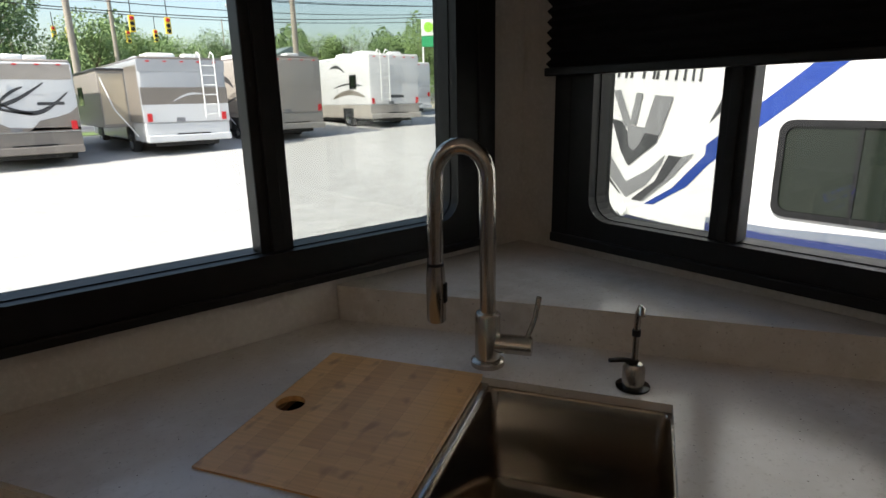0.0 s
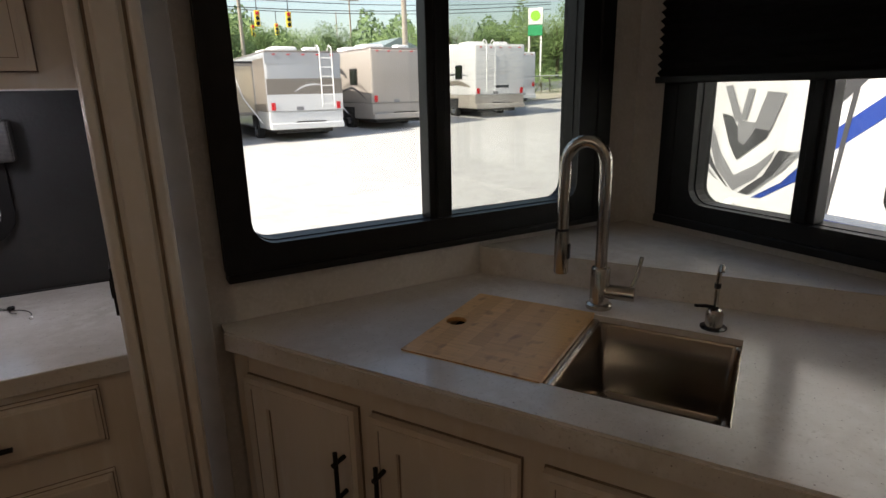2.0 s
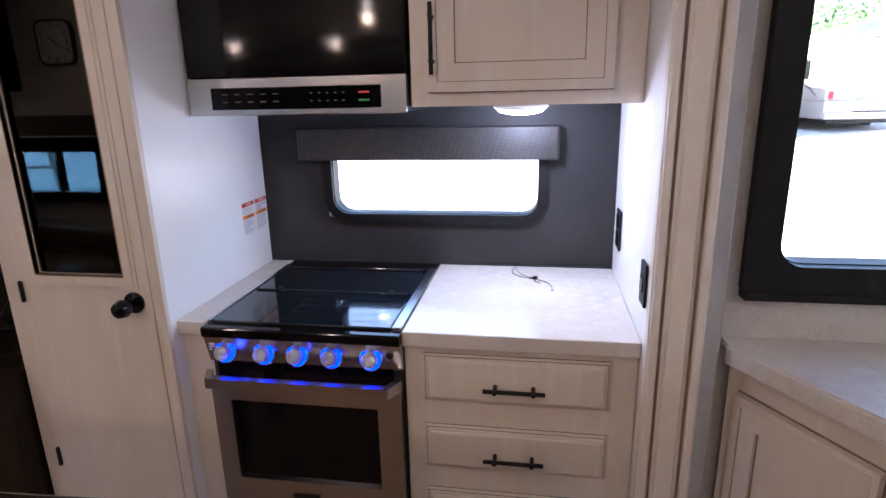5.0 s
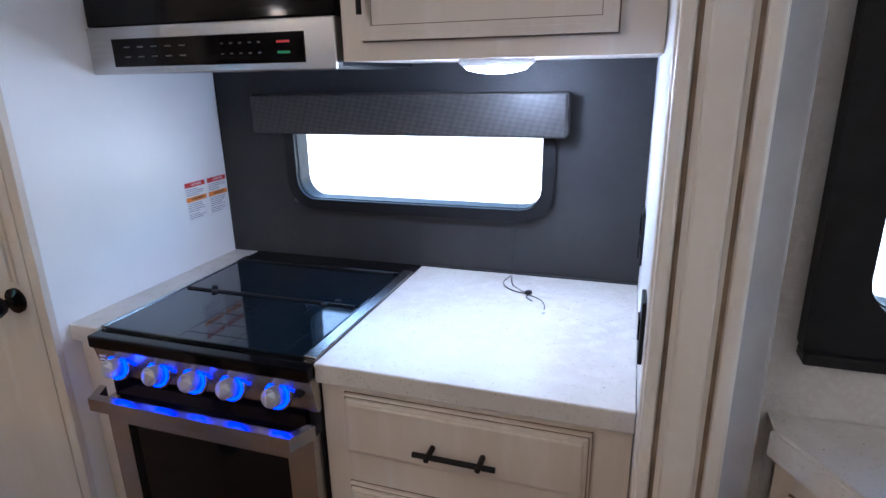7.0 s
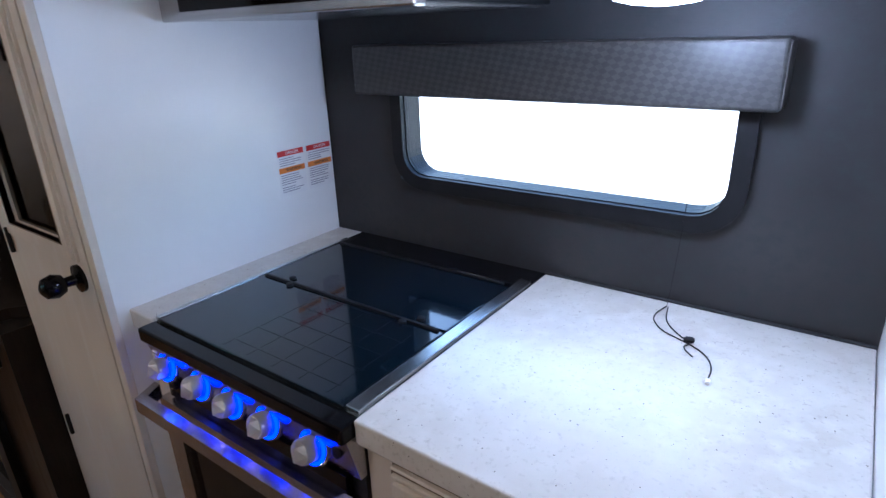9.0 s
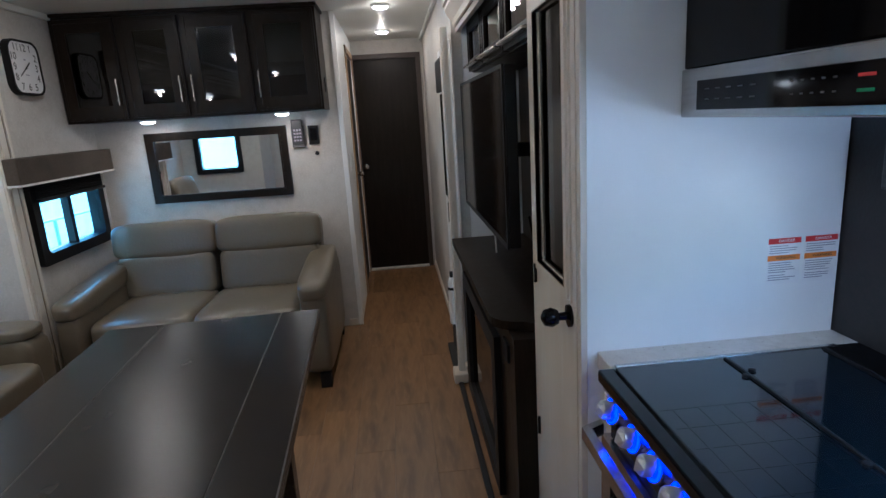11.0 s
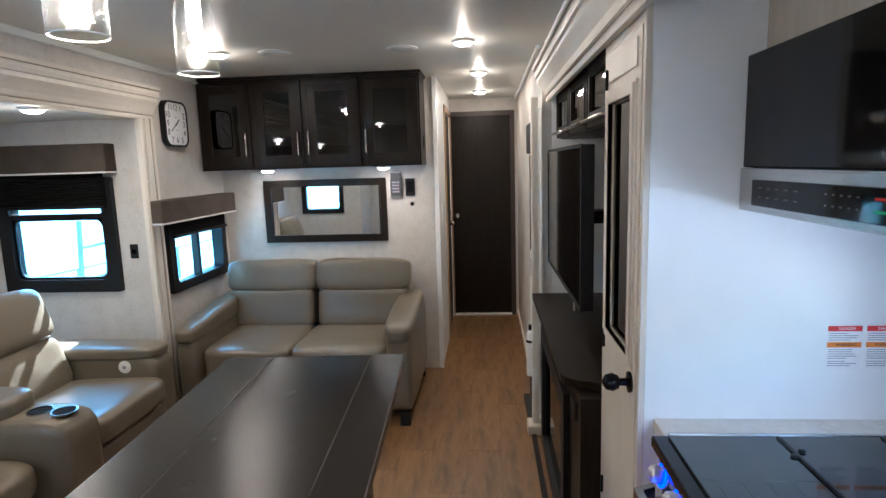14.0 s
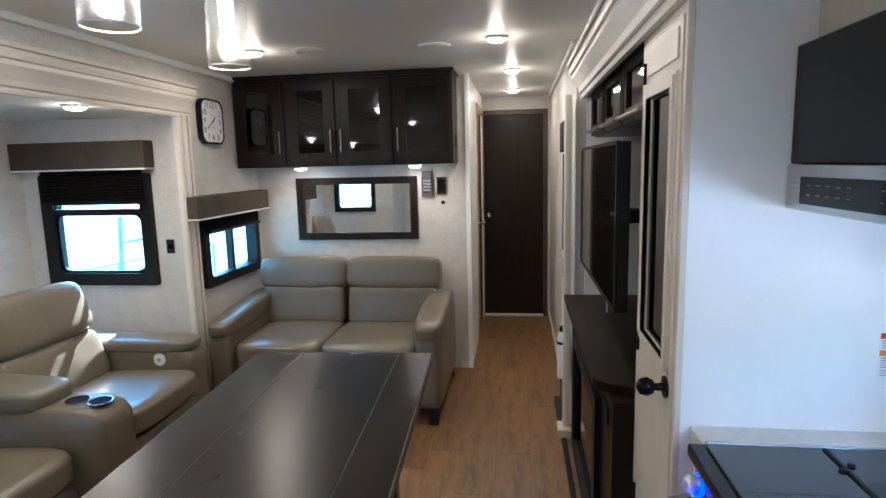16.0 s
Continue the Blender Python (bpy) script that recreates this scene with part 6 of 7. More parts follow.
    for yy in (1.9, length * 0.42):
        part("air_conditioner", bx(bmesh.new(), w * 0.3, w * 0.66, yy, yy + 0.95, h + 0.04, h + 0.30, 0.08, 3), WHITE, root, m=L, smooth=50)
    part("roof_vent", bx(bmesh.new(), w * 0.62, w * 0.82, 0.7, 1.15, h + 0.04, h + 0.20, 0.04, 3), WHITE, root, m=L, smooth=50)
    for yy in (2.0, length - 1.5):
        for u in (0.10, w - 0.10):
            wheel(root, L @ Matrix.Translation((u, yy, 0.37)) @ pose(0, 0, 0, 0, 90, 0))
        part("wheel_arch", bx(bmesh.new(), -0.012, 0.02, yy - 0.48, yy + 0.48, 0.40, 0.84, 0.02), RUBBER, root, m=L)
    if side_window:
        sw_ = part("side_window", bx(bmesh.new(), -0.02, 0.02, 1.1, 1.75, 1.62, 2.22, 0.03), BLACK, root, m=L)
        part("pane", bx(bmesh.new(), -0.026, -0.018, 1.16, 1.69, 1.68, 2.16), TINTED, sw_, m=L)
    part("side_window", bx(bmesh.new(), -0.012, 0.02, length * 0.62, length * 0.62 + 1.2, 1.6, 2.2, 0.03), TINTED, root, m=L)
    if slide:
        a, b, mat = slide
        sl = part("slide_out", bx(bmesh.new(), -0.75, 0.05, a, b, 0.85, h - 0.25, 0.03), mat, root, "opened slide-out room", m=L)
        part("slide_roof", bx(bmesh.new(), -0.80, 0.0, a - 0.05, b + 0.05, h - 0.26, h - 0.20, 0.02), CHARCOAL, sl, "dark slide-out awning", m=L)
        part("slide_window", bx(bmesh.new(), -0.765, -0.745, b - 1.5, b - 0.6, 1.5, 2.1, 0.005), TINTED, sl, m=L)
        part("slide_trim", bx(bmesh.new(), -0.70, -0.05, a - 0.012, a + 0.01, 0.95, h - 0.35, 0.005), CREAMGEL, sl, "cream end panel", m=L)
        part("awning_arm", tube(bmesh.new(), [(-0.06, a - 1.0, 0.6), (-0.5, a - 0.5, 1.4), (-0.7, a - 0.2, 2.3)], 0.02, 8), WHITE, sl, m=L)
    return root


motorhome((-0.70, 19.55), 0, "white motorhome with taupe swirls and a beige roof band", h=2.75, main=GELCOAT, lower=TAUPE, roofband=BEIGE, ladder=0.45, side_window=False,
          rear_streaks=[(swoosh(0.0, 1.62, 1.75, 2.22, -0.22, 0.10), CHARCOAL), (swoosh(0.75, 1.72, 2.25, 1.98, -0.38, 0.11), CHARCOAL), (swoosh(0.10, 1.95, 1.45, 1.45, -0.12, 0.07), CHARCOAL), (swoosh(0.55, 1.50, 1.30, 2.12, 0.10, 0.09), CHARCOAL), ([(1.30, 1.02), (2.43, 1.02), (2.43, 1.62), (2.25, 1.46), (1.95, 1.36), (1.55, 1.28)], TAUPE), ([(0.0, 1.0), (2.43, 1.0), (2.43, 1.08), (0.9, 1.10), (0.5, 1.35), (0.0, 1.4)], TAUPE), ([(0.05, 2.3), (2.4, 2.3), (2.4, 2.68), (0.05, 2.68)], BEIGE)], name_bar=(1.55, 2.15, 1.66, 1.74, CHARCOAL))
motorhome((3.32, 19.6), 0, "silver and white motorhome with an opened slide-out", h=2.78, main=SILVER, lower=GELCOAT, band=(1.50, 1.98, TAUPE), roofband=TAUPE, slide=(1.7, 6.0, BEIGE), ladder=1.92, side_window=False,
          rear_streaks=[([(0.0, 0.98), (2.45, 0.98), (2.45, 1.50), (0.0, 1.50)], GELCOAT), (swoosh(0.85, 1.58, 1.75, 1.78, 0.10, 0.06), GELCOAT), ([(0.0, 2.42), (2.45, 2.42), (2.45, 2.75), (0.0, 2.75)], SILVER)],
          side_streaks=[([(0.1, 1.0), (1.6, 1.0), (1.6, 2.6), (0.1, 2.6)], TAUPE)], name_bar=(0.28, 0.95, 2.46, 2.58, CHARCOAL))
motorhome((7.20, 20.5), 4, "beige motorhome with a dark side window and bronze swirls", h=2.85, main=BEIGE, lower=BEIGE, roofband=TAUPE, ladder=None, slide=(3.0, 6.4, BEIGE),
          side_streaks=[(swoosh(0.3, 1.35, 2.4, 1.55, 0.25, 0.16), TAUPE), (swoosh(0.5, 1.1, 2.6, 1.35, 0.30, 0.08), CHARCOAL), (swoosh(2.0, 1.9, 3.2, 2.1, 0.2, 0.2), CHARCOAL)],
          rear_streaks=[([(0.55, 1.35), (0.56, 1.35), (0.56, 2.0), (0.55, 2.0)], TAUPE)])
motorhome((12.3, 21.65), -4, "white motorhome with tan lower panels and grey swirls", h=2.95, main=GELCOAT, lower=BEIGE, roofband=WHITE, ladder=0.7,
          side_streaks=[(swoosh(0.4, 1.3, 3.4, 1.25, 0.22, 0.20), TAUPE), (swoosh(0.6, 1.75, 3.3, 1.70, 0.12, 0.07), CHARCOAL), (swoosh(2.2, 2.35, 3.6, 2.55, 0.15, 0.12), CHARCOAL)], name_bar=(1.0, 1.65, 1.25, 1.36, CHARCOAL))
far = motorhome((16.5, 26.0), 0, "white trailer partly hidden behind the motorhomes", h=2.7, main=GELCOAT, lower=GELCOAT, ladder=None, side_window=False)

# ---- neighbouring trailer ----
NB = [(2.25, -5.0), (2.25, 2.5)]
NB += [(2.25 + 1.6 * (1 - math.cos(k * math.pi / 40)), 2.5 + 1.88 * math.sin(k * math.pi / 40)) for k in range(1, 21)]
NB += [(4.7, 4.38), (4.7, -5.0)]
NS = [-5.0]
for p, q in zip(NB, NB[1:]):
    NS.append(NS[-1] + math.hypot(q[0] - p[0], q[1] - p[1]))


def on_side(s, z, out):
    """The point at s metres along the trailer's plan outline (s is y on the flat side), z up, standing out by out."""
    i = max(k for k in range(len(NS) - 1) if NS[k] <= s or k == 0)
    p, q = Vector(NB[i]), Vector(NB[i + 1])
    d = (q - p).normalized()
    c = p + d * (s - NS[i])
    return (c.x - d.y * out, c.y + d.x * out, z)


nb = thing("travel_trailer", (3.4, 1.0, -0.9), "white travel trailer with blue stripe and grey angular graphics", "trailer")
bm = bmesh.new()
slab(bm, NB, 2.45, Matrix.Translation((0, 0, 0.62)))
part("body", bm, GELCOAT, nb, smooth=30)
part("underbody", slab(bmesh.new(), [(2.35, -5), (2.35, 2.5), (2.9, 3.6), (4.6, 3.9), (4.6, -5)], 0.6, Matrix.Translation((0, 0, 0.0))), NAVY, nb)
for yy in (-2.0, -2.9):
    wheel(nb, Matrix.Translation((2.45, yy, -0.52)) @ pose(0, 0, 0, 0, 90, 0), 0.36)


def graphic(outline, mat, out=0.004, label=""):
    """A flat decal on the trailer's side, bent round its nose. outline: (s, z) corners of a strip, upper row then lower row, of as many points."""
    n = len(outline) // 2
    upper, lower = outline[:n], outline[n:]
    bm = bmesh.new()
    rows = []
    for (a, b), (c, d) in zip(zip(upper, upper[1:]), zip(lower, lower[1:])):
        for k in range(7):
            if rows and k == 0:
                continue
            t = k / 6
            rows.append([bm.verts.new(on_side(a[0] + (b[0] - a[0]) * t, a[1] + (b[1] - a[1]) * t, out)), bm.verts.new(on_side(c[0] + (d[0] - c[0]) * t, c[1] + (d[1] - c[1]) * t, out))])
    for p, q in zip(rows, rows[1:]):
        bm.faces.new((p[0], q[0], q[1], p[1]))
    return part("graphic", bm, mat, nb, label)


graphic([(1.70, 1.905), (2.26, 1.42), (2.66, 1.085), (1.70, 1.785), (2.26, 1.30), (2.66, 0.965)], BLUEGRAPH, 0.004)
graphic([(2.50, 2.0), (2.52, 1.37), (2.585, 0.66), (2.475, 2.0), (2.495, 1.37), (2.56, 0.66)], CHARCOAL, 0.006)
graphic([(2.36, 1.52), (2.52, 1.34), (2.65, 1.20), (2.52, 1.52), (2.58, 1.36), (2.655, 1.195)], CHARCOAL, 0.005)
# emblem and lettering as plain shapes
graphic([(3.483, 1.106), (3.368, 0.957), (3.211, 0.826), (3.576, 1.107), (3.410, 0.855), (3.206, 0.726)], GREYGRAPH, 0.004)
graphic([(3.211, 0.826), (3.034, 0.913), (2.909, 1.014), (3.206, 0.726), (3.040, 0.822), (2.931, 0.950)], GREYGRAPH, 0.004)
graphic([(3.585, 1.038), (3.443, 0.876), (3.257, 0.740), (3.603, 0.986), (3.495, 0.863), (3.277, 0.743)], CHARCOAL, 0.004)
graphic([(3.598, 0.948), (3.505, 0.843), (3.371, 0.770), (3.602, 0.922), (3.528, 0.821), (3.392, 0.772)], GREYGRAPH, 0.004)
graphic([(3.158, 0.721), (2.970, 0.858), (2.886, 1.013), (3.076, 0.721), (2.904, 0.866), (2.798, 1.009)], CHARCOAL, 0.004)
graphic([(3.076, 0.721), (2.892, 0.876), (2.798, 1.009), (3.047, 0.729), (2.842, 0.896), (2.724, 1.033)], GREYGRAPH, 0.005)
graphic([(3.045, 0.710), (2.848, 0.829), (2.622, 1.071), (2.971, 0.718), (2.753, 0.851), (2.616, 1.007)], BLUEGRAPH, 0.004)
graphic([(3.395, 1.205), (3.283, 1.011), (3.203, 0.925), (3.282, 1.191), (3.213, 1.120), (3.132, 0.977)], CHARCOAL, 0.005)
graphic([(2.936, 1.206), (2.978, 1.077), (3.195, 0.926), (3.032, 1.193), (3.095, 1.092), (3.196, 1.029)], CHARCOAL, 0.006)
graphic([(3.226, 1.164), (3.134, 1.165), (3.057, 1.159), (3.205, 1.040), (3.153, 1.021), (3.108, 1.069)], GREYGRAPH, 0.007)
graphic([(3.385, 1.377), (3.250, 1.160), (3.310, 1.382), (3.175, 1.165)], GREYGRAPH, 0.008)
graphic([(3.160, 1.362), (3.205, 1.178), (3.105, 1.356), (3.150, 1.172)], GREYGRAPH, 0.008)
graphic([(3.010, 1.345), (3.085, 1.130), (2.880, 1.335), (2.955, 1.120)], GREYGRAPH, 0.008)
graphic([(3.343, 1.507), (3.362, 1.456), (3.320, 1.506), (3.334, 1.455)], CHARCOAL, 0.005)
graphic([(3.268, 1.503), (3.285, 1.449), (3.247, 1.502), (3.259, 1.448)], CHARCOAL, 0.005)
graphic([(3.217, 1.501), (3.232, 1.447), (3.197, 1.500), (3.209, 1.446)], CHARCOAL, 0.005)
graphic([(3.113, 1.495), (3.126, 1.440), (3.095, 1.494), (3.104, 1.439)], CHARCOAL, 0.005)
graphic([(3.034, 1.491), (3.045, 1.435), (3.017, 1.490), (3.025, 1.434)], CHARCOAL, 0.005)
graphic([(3.006, 1.490), (3.017, 1.432), (2.989, 1.489), (2.997, 1.431)], CHARCOAL, 0.005)
graphic([(2.939, 1.487), (2.949, 1.428), (2.924, 1.486), (2.931, 1.427)], CHARCOAL, 0.005)
graphic([(2.877, 1.483), (2.886, 1.423), (2.863, 1.483), (2.869, 1.423)], CHARCOAL, 0.005)
graphic([(2.823, 1.481), (2.831, 1.418), (2.809, 1.480), (2.814, 1.417)], CHARCOAL, 0.005)
graphic([(2.772, 1.478), (2.779, 1.414), (2.759, 1.477), (2.764, 1.413)], CHARCOAL, 0.005)
graphic([(2.729, 1.476), (2.735, 1.410), (2.716, 1.475), (2.720, 1.410)], CHARCOAL, 0.005)
CHECK = material("diamond_plate", (0.15, 0.17, 0.21), 0.4, metal=0.2, spots=[(55, (0.30, 0.31, 0.33), 0.35)], bump=0.5, bump_scale=90)
graphic([(1.2, 0.735), (1.9, 0.715), (2.28, 0.695), (2.62, 0.70), (1.2, 0.65), (1.9, 0.65), (2.28, 0.645), (2.62, 0.66)], CHECK, 0.010)
graphic([(1.2, 0.665), (1.9, 0.665), (2.28, 0.66), (2.62, 0.67), (1.2, 0.56), (1.9, 0.56), (2.28, 0.56), (2.62, 0.57)], NAVY, 0.014)
nwm = facing(2.25, 1.965, 0.99, "-x")
nw = part("side_window", ring(bmesh.new(), rounded(0.67, 0.465, 0.06, 5), rounded(0.61, 0.405, 0.05, 5), 0.02, nwm), BLACK, nb, "black-framed tinted side window")
part("pane", slab(bmesh.new(), rounded(0.63, 0.425, 0.05, 5), 0.006, nwm), TINTED, nw)
part("divider", bx(bmesh.new(), -0.008, 0.008, -0.205, 0.205, 0.0, 0.016), BLACK, nw, m=nwm)
part("clearance_lamp", lathe(bmesh.new(), [(0.035, 0), (0.035, 0.02), (0.02, 0.03)], Matrix.Translation(on_side(3.22, 0.64, 0.0)) @ pose(0, 0, 0, 0, -90, -30), 16), WHITE, nb)
jk = part("tongue_jack", tube(bmesh.new(), [(3.6, 4.6, ground_z(3.6, 4.6)), (3.6, 4.6, 0.7)], 0.05, 10), BLACK, nb)
for yy in (-4.0, 1.5):
    part("stabiliser", tube(bmesh.new(), [(2.7, yy, ground_z(2.7, yy)), (2.7, yy, 0.1)], 0.03, 8), BLACK, nb)


# ---- trees, poles, signs ----
def tree(x, y, h, spread, seed, mat=LEAF, trunk=0.25, base=0.25, n=900, name="tree", label="leafy green roadside tree"):
    rn = random.Random(seed)
    gz = ground_z(x, y)
    root = thing(name, (x, y, gz), label, "tree", "roadside trees")
    bm = bmesh.new()
    tube(bm, [(x, y, gz - 0.2), (x + 0.1, y, gz + h * 0.3), (x - 0.1, y + 0.1, gz + h * 0.75)], trunk, 8, trunk * 0.3)
    blobs = []
    for k in range(14):
        a, r, zz = rn.uniform(0, 6.28), spread * rn.uniform(0.2, 0.75), gz + h * rn.uniform(base + 0.12, 0.9)
        c = Vector((x + r * math.cos(a), y + r * math.sin(a), zz))
        blobs.append((c, spread * rn.uniform(0.30, 0.5)))
        tube(bm, [(x, y, gz + h * rn.uniform(0.2, 0.5)), ((x + c.x) / 2, (y + c.y) / 2, c.z - 0.15 * h), c], trunk * 0.3, 5, trunk * 0.08)
    part("trunk", bm, BARK, root)
    verts, faces = [], []
    for _ in range(n):
        c, r = blobs[rn.randrange(len(blobs))]
        d = Vector((rn.gauss(0, 1), rn.gauss(0, 1), rn.gauss(0, 0.8))).normalized() * r * rn.uniform(0.55, 1.05)
        p, s = c + d, spread * rn.uniform(0.016, 0.038)
        u = Vector((rn.gauss(0, 1), rn.gauss(0, 1), rn.gauss(0, 1))).normalized()
        v = u.orthogonal().normalized()
        i = len(verts)
        verts += [p + u * s, p + v * s * 0.7, p - u * s, p - v * s * 0.6]
        faces.append((i, i + 1, i + 2, i + 3))
    me = bpy.data.meshes.new("crown")
    me.from_pydata([v - Vector((x, y, gz)) for v in verts], [], faces)
    me.materials.append(mat)
    ob = new("crown", me)
    ob.parent = root
    return root


def along(dx, dy, d):
    """A place d metres from the sink corner in the direction (dx, dy)."""
    k = math.hypot(dx, dy)
    return (-0.9 + dx / k * d, 1.0 + dy / k * d)


rn = random.Random(11)
k = 0
for deg, d, h, mat in ((94, 48, 10.5, LEAFDARK), (91, 60, 9, LEAF), (88, 44, 9.5, LEAFDARK), (85, 52, 6.5, LEAF), (80, 50, 8.0, LEAF), (77, 62, 7.5, LEAF), (73, 60, 6.8, LEAF), (70, 66, 8.0, LEAFDARK), (67, 70, 7.0, LEAF), (64.5, 64, 6.6, LEAF), (62, 75, 8.0, LEAF), (59.5, 72, 8.5, LEAF), (57, 78, 8.0, LEAFDARK), (54.5, 80, 9.0, LEAF), (52, 72, 9.0, LEAF), (49.5, 74, 10.0, LEAF), (47, 76, 11.0, LEAFDARK), (44.5, 60, 9.0, LEAF), (42, 64, 9.0, LEAF), (39, 60, 9.0, LEAF), (35, 60, 9.0, LEAFDARK), (99, 50, 11, LEAF), (104, 50, 10, LEAFDARK)):
    k += 1
    x, y = along(math.cos(radians(deg)), math.sin(radians(deg)), d)
    tree(x, y, h * 0.80, h * 0.42, k, mat, 0.28, 0.1, 6500)
for deg, d, h in ((51.9, 42, 1.7), (51.0, 42, 1.8), (50.2, 43, 1.6), (43.5, 46, 2.2), (41, 44, 2.0), (46.5, 40, 1.8), (38, 42, 2.2), (83, 31, 1.2), (89, 31, 1.3)):
    k += 1
    x, y = along(math.cos(radians(deg)), math.sin(radians(deg)), d)
    tree(x, y, h, h * 0.9, k, LEAF, 0.05, 0.0, 900, "shrub", "low green shrub by the lot")
rn = random.Random(3)
verts, faces = [], []
for _ in range(60000):
    deg, d = rn.uniform(25, 110), rn.uniform(95, 130)
    x, y = along(math.cos(radians(deg)), math.sin(radians(deg)), d)
    top = 7.5 + 2.5 * math.sin(deg * 0.5) + 1.5 * math.sin(deg * 1.7)
    p = Vector((x, y, ground_z(x, y) + rn.uniform(0, top)))
    u = Vector((rn.gauss(0, 1), rn.gauss(0, 1), rn.gauss(0, 1))).normalized()
    v, s = u.orthogonal().normalized(), rn.uniform(0.22, 0.5)
    i = len(verts)
    verts += [p + u * s, p + v * s * 0.7, p - u * s, p - v * s * 0.7]
    faces.append((i, i + 1, i + 2, i + 3))
me = bpy.data.meshes.new("far_woods")
me.from_pydata(verts, [], faces)
me.materials.append(LEAFDARK)
tagged(new("far_woods", me), "line of distant green woods", "woods", "", "stuff")


def pole(dx, dy, d, h, r=0.14, arm=0.0, label="weathered wooden utility pole"):
    x, y = along(dx, dy, d)
    gz = ground_z(x, y)
    root = thing("utility_pole", (x, y, gz), label, "pole", "utility poles")
    part("shaft", tube(bmesh.new(), [(x, y, gz - 0.3), (x, y, gz + h)], r, 10, r * 0.7), POLEWOOD, root, smooth=50)
    if arm:
        part("crossarm", box(x - arm, x + arm, y - 0.05, y + 0.05, gz + h - 0.9, gz + h - 0.75), POLEWOOD, root)
        for s in (-1, -0.5, 0.5, 1):
            part("insulator", tube(bmesh.new(), [(x + s * arm * 0.9, y, gz + h - 0.75), (x + s * arm * 0.9, y, gz + h - 0.55)], 0.05, 8), WHITE, root)
    return Vector((x, y, gz + h - 0.55))


tops = [pole(0.145, 0.984, 34, 9.5, 0.19), pole(0.196, 0.975, 46, 10, 0.16, 1.0), pole(0.437, 0.893, 34, 10, 0.17), pole(0.36, 0.93, 75, 10.5, 0.13, 1.2), pole(0.02, 1.0, 44, 7.5, 0.16), pole(0.075, 1.0, 52, 9, 0.14), pole(0.34, 0.94, 70, 8, 0.08)]
wires = thing("power_lines", tops[0], "sagging black overhead power lines", "wires")
for k, (dz, d0, h0, d1, h1) in enumerate(((0, 40, 8.6, 62, 8.4), (0, 42, 7.9, 66, 8.0), (0, 44, 7.3, 70, 7.6), (0, 38, 6.8, 60, 7.3), (0, 47, 9.5, 72, 9.4))):
    a = Vector((*along(-0.3, 1.0, d0), 0))
    b = Vector((*along(0.75, 0.9, d1), 0))
    a.z, b.z = ground_z(a.x, a.y) + h0, ground_z(b.x, b.y) + h1
    pts = [a.lerp(b, t / 16) - Vector((0, 0, 1.1 * math.sin(math.pi * t / 16))) for t in range(17)]
    part("cable", tube(bmesh.new(), pts, 0.028, 5), BLACK, wires)
for dx, dy, d, hh in ((0.222, 0.975, 45, 5.6), (0.268, 0.963, 45, 5.5), (0.125, 0.99, 60, 5.9), (0.142, 0.99, 60, 5.8), (0.215, 0.977, 60, 5.6), (0.25, 0.968, 60, 5.7)):
    x, y = along(dx, dy, d)
    z = ground_z(x, y) + hh
    tl = thing("traffic_light", (x, y, z), "yellow traffic light hanging from a wire", "traffic light", "traffic lights")
    part("case", box(x - 0.18, x + 0.18, y - 0.12, y + 0.12, z - 0.55, z + 0.5, 0.03), SIGNYELLOW, tl)
    for j, mat in enumerate((GREENSIGN, SIGNYELLOW, REDLENS)):
        part("lens", lathe(bmesh.new(), [(0.13, 0), (0.13, 0.05), (0.08, 0.07)], Matrix.Translation((x, y - 0.12, z - 0.36 + 0.34 * j)) @ pose(0, 0, 0, 90), 14), mat if j == 2 else BLACK, tl)
    part("hanger", tube(bmesh.new(), [(x, y, z + 0.5), (x, y, z + 1.6)], 0.03, 6), BLACK, tl)
x, y = along(0.621, 0.784, 52)
z = ground_z(x, y)
gs = thing("fuel_sign", Matrix.Translation((x, y, z)) @ pose(0, 0, 0, 0, 0, -38), "white and green fuel station sign on two posts", "sign")
GSM = gs.matrix_basis.copy()
for s in (-0.5, 0.5):
    part("post", bx(bmesh.new(), s - 0.07, s + 0.07, -0.07, 0.07, -0.2, 6.3), WHITE, gs, m=GSM)
part("upper_board", bx(bmesh.new(), -0.6, 0.6, -0.15, 0.15, 5.1, 6.4, 0.03), WHITE, gs, m=GSM)
part("emblem", lathe(bmesh.new(), [(0.42, 0), (0.42, 0.03)], GSM @ Matrix.Translation((0, -0.15, 5.78)) @ pose(0, 0, 0, 90), 10), material("lime_emblem", (0.28, 0.60, 0.06), 0.4), gs)
part("lower_board", bx(bmesh.new(), -0.6, 0.6, -0.15, 0.15, 4.2, 5.05, 0.03), GREENSIGN, gs, m=GSM)
x, y = along(0.43, 0.90, 52)
z = ground_z(x, y)
hs = thing("low_building", (x, y, z), "low building with a green-grey metal roof", "building")
part("wall", box(x - 3, x + 3, y, y + 6, z, z + 2.9), WALL, hs)
bm = bmesh.new()
slab(bm, [(-3.3, 0), (3.3, 0), (0, 1.5)], 6.6, Matrix.Translation((x, y + 6.3, z + 2.9)) @ pose(0, 0, 0, 90))
part("roof", bm, material("metal_roof", (0.20, 0.25, 0.25), 0.5), hs)


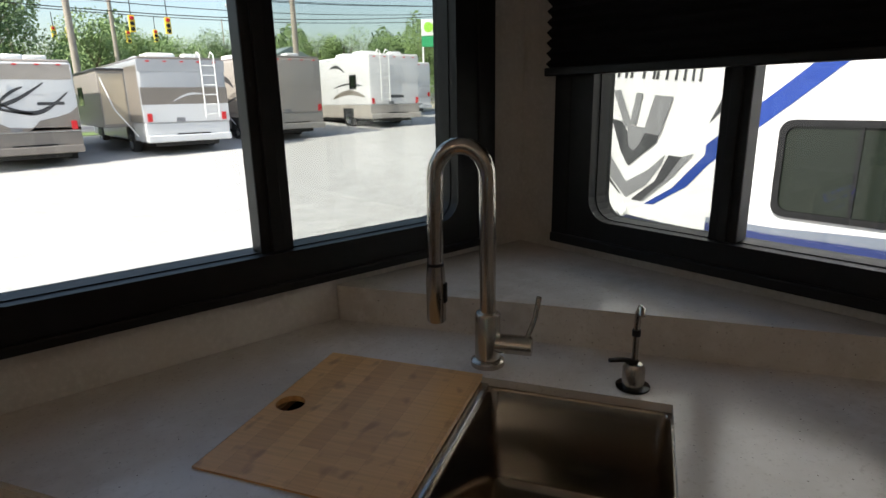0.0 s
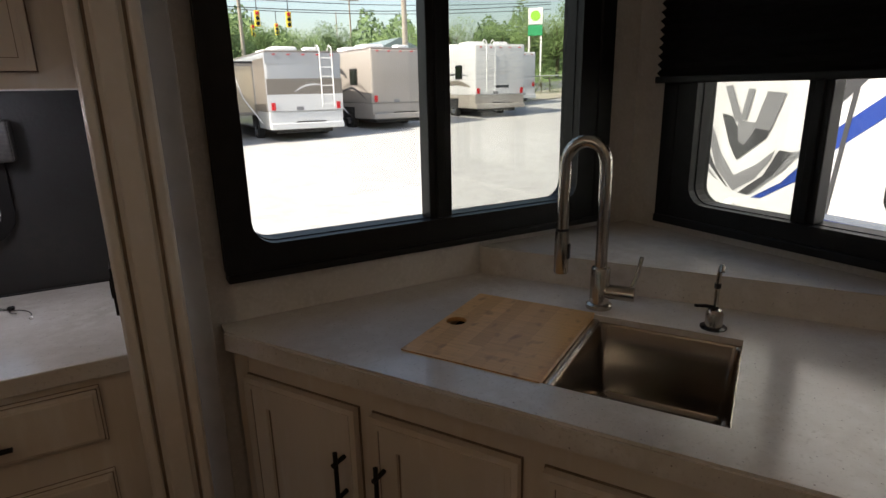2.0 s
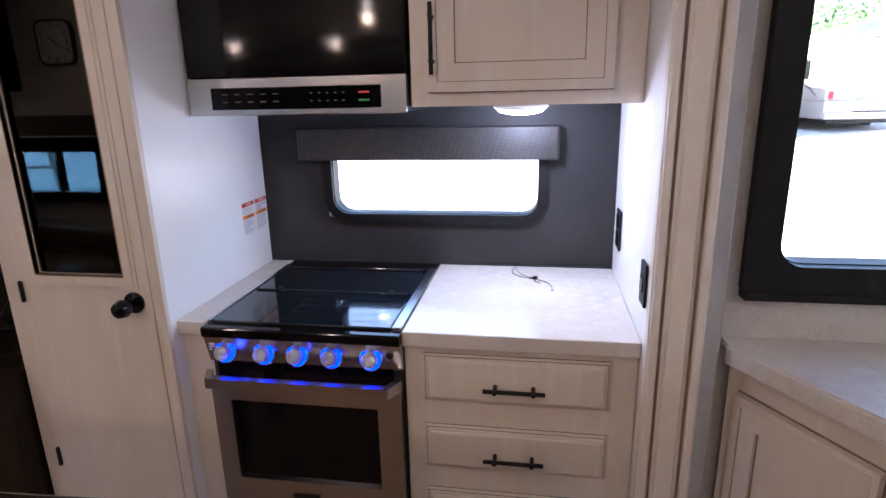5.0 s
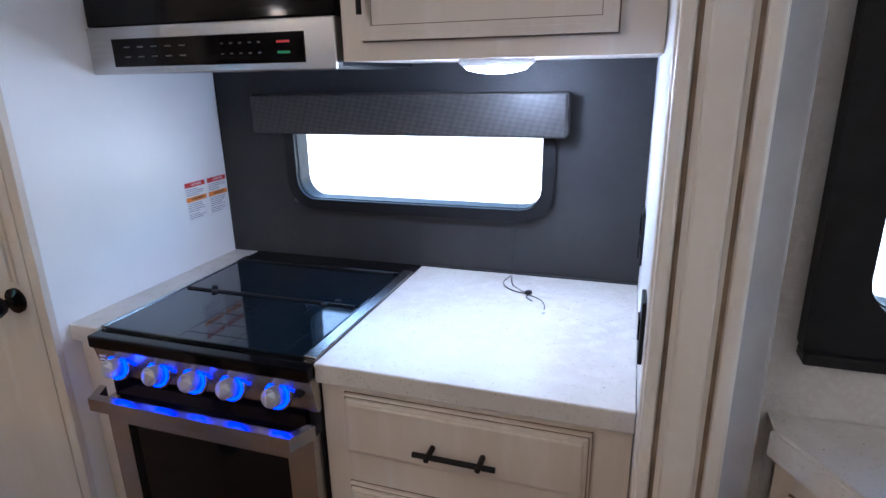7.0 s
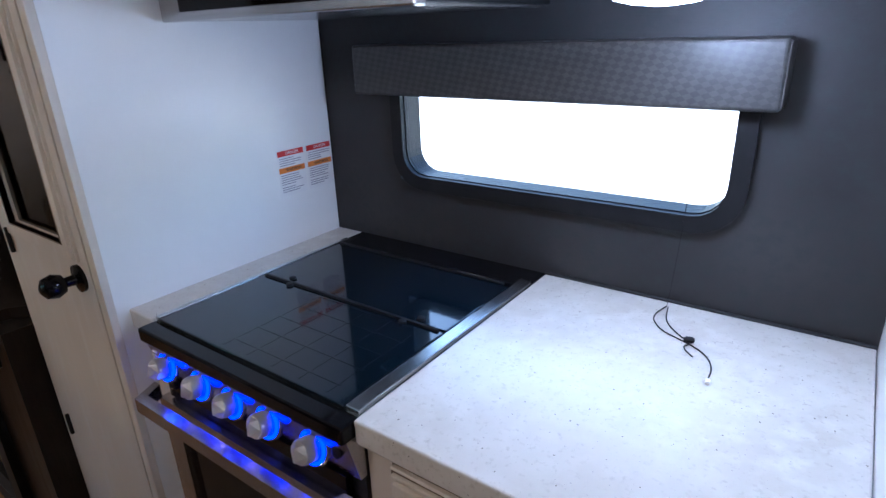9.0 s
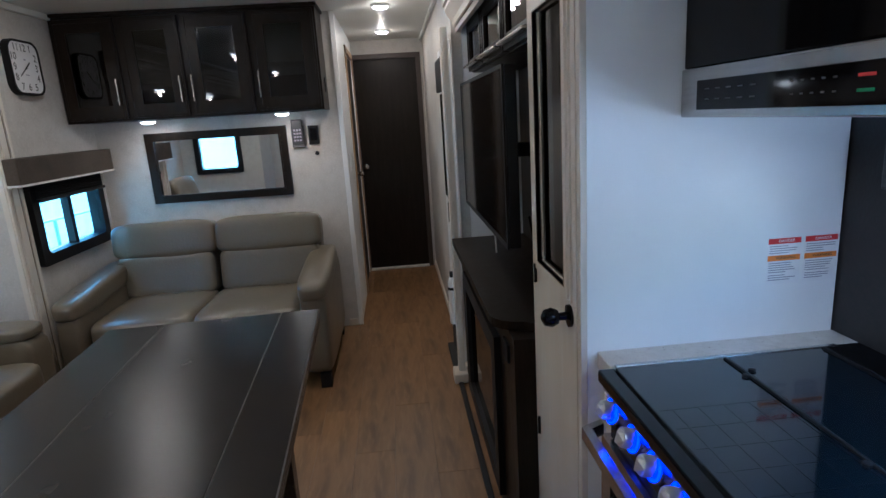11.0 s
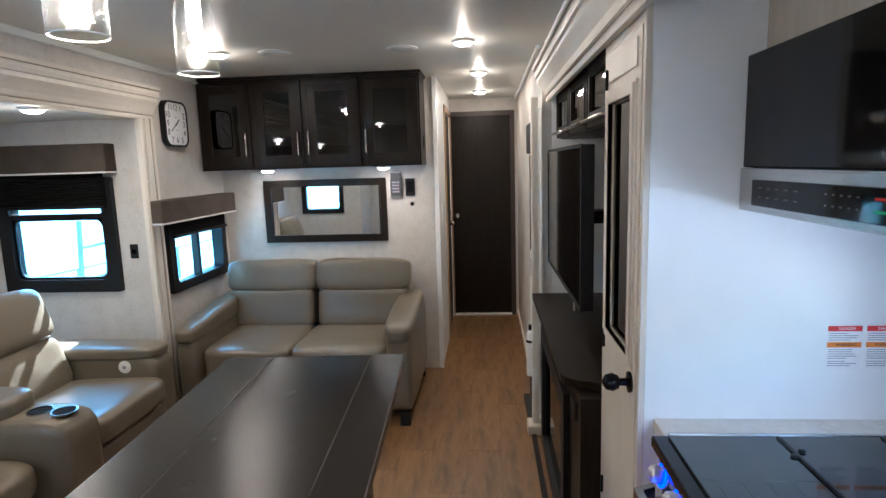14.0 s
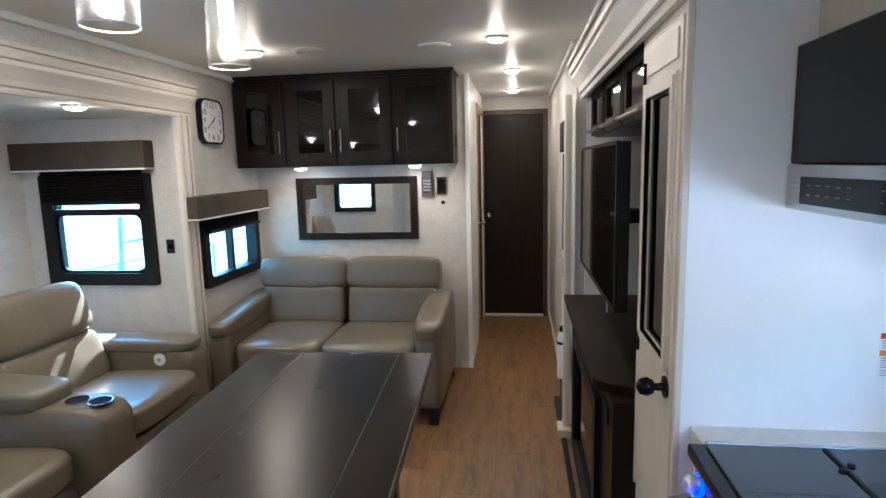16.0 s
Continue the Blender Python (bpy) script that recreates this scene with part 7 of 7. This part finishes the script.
def chain_fence(a, b, h, label):
    """A chain-link fence from a to b."""
    a, b = Vector((*a, 0)), Vector((*b, 0))
    root = thing("chain_link_fence", (a.x, a.y, ground_z(a.x, a.y)), label, "fence")
    n = max(2, int((b - a).length / 2.6))
    pts = [a.lerp(b, k / n) for k in range(n + 1)]
    for p in pts:
        z = ground_z(p.x, p.y)
        part("post", tube(bmesh.new(), [(p.x, p.y, z), (p.x, p.y, z + h)], 0.03, 8), WIRE, root)
    part("rail", tube(bmesh.new(), [(p.x, p.y, ground_z(p.x, p.y) + h) for p in pts], 0.02, 6), WIRE, root)
    bm = bmesh.new()
    ln = (b - a).length
    d = (b - a).normalized()
    step = 0.12 if ln < 22 else 0.25
    side = Vector((-d.y, d.x, 0)) * 0.004
    for k in range(int(-h / step), int(ln / step)):
        for s in (1, -1):
            u0, u1 = (k * step, k * step + h) if s == 1 else (k * step + h, k * step)
            c0, c1 = max(0, min(ln, u0)), max(0, min(ln, u1))
            if abs(c0 - c1) < 0.02:
                continue
            q0, q1 = a + d * c0, a + d * c1
            f0, f1 = abs(c0 - u0) / h, 1 - abs(c1 - u1) / h
            z0, z1 = ground_z(q0.x, q0.y) + h * f0, ground_z(q1.x, q1.y) + h * f1
            w = Vector((0, 0, 0.0016 if ln < 22 else 0.006))
            bm.faces.new([bm.verts.new(v) for v in (Vector((q0.x, q0.y, z0)) - w + side, Vector((q1.x, q1.y, z1)) - w + side, Vector((q1.x, q1.y, z1)) + w + side, Vector((q0.x, q0.y, z0)) + w + side)])
    tagged(part("mesh", bm, WIRE, root), kind="stuff")
    return root


chain_fence((14.95, 22.4), (25, 20.5), 1.6, "grey chain-link fence at the edge of the lot")
chain_fence((-14, -4.2), (2, -4.2), 1.5, "grey chain-link fence beside the trailer")
# folding steps leaning beyond the fence
st = thing("folding_ladder", (-7.2, -3.2, ground_z(-7.2, -3.2)), "brown metal folding ladder outside the slide-out window", "ladder")
z = ground_z(-7.2, -3.2)
for s in (0, 0.5):
    part("stile", tube(bmesh.new(), [(-7.0 - s, -3.0, z), (-7.6 - s, -3.3, z + 2.2)], 0.03, 8), POLEWOOD, st)
for k in range(5):
    t = (k + 0.7) / 5.5
    part("step", tube(bmesh.new(), [(-7.0 - 0.6 * t, -3.0 - 0.3 * t, z + 2.2 * t), (-7.5 - 0.6 * t, -3.0 - 0.3 * t, z + 2.2 * t)], 0.022, 8), POLEWOOD, st)


# ---- floor planks ----
rnd = random.Random(5)
plank_meshes = {}


def plank(parent, x0, x1, y0, y1):
    w, d = round(x1 - x0, 3), round(y1 - y0, 3)
    if (w, d) not in plank_meshes:
        bm = box(-w / 2, w / 2, -d / 2, d / 2, -0.004, 0.0, 0.0007, 1)
        me = bpy.data.meshes.new("plank")
        bm.to_mesh(me)
        bm.free()
        me.materials.append(OAK)
        plank_meshes[(w, d)] = me
    ob = new("plank", plank_meshes[(w, d)])
    ob.location = ((x0 + x1) / 2, (y0 + y1) / 2, 0)
    ob.parent = parent


for row in range(15):
    y = -0.30 + row * 0.175
    x = -6.56 - rnd.choice((0.2, 0.4, 0.6, 0.8))
    while x < 0.3:
        a, b = max(x, -6.56), min(x + 1.2, 0.34)
        if b - a > 0.02:
            plank(floor, a + 0.0005, b - 0.0005, y + 0.0005, y + 0.1745)
        x += 1.2
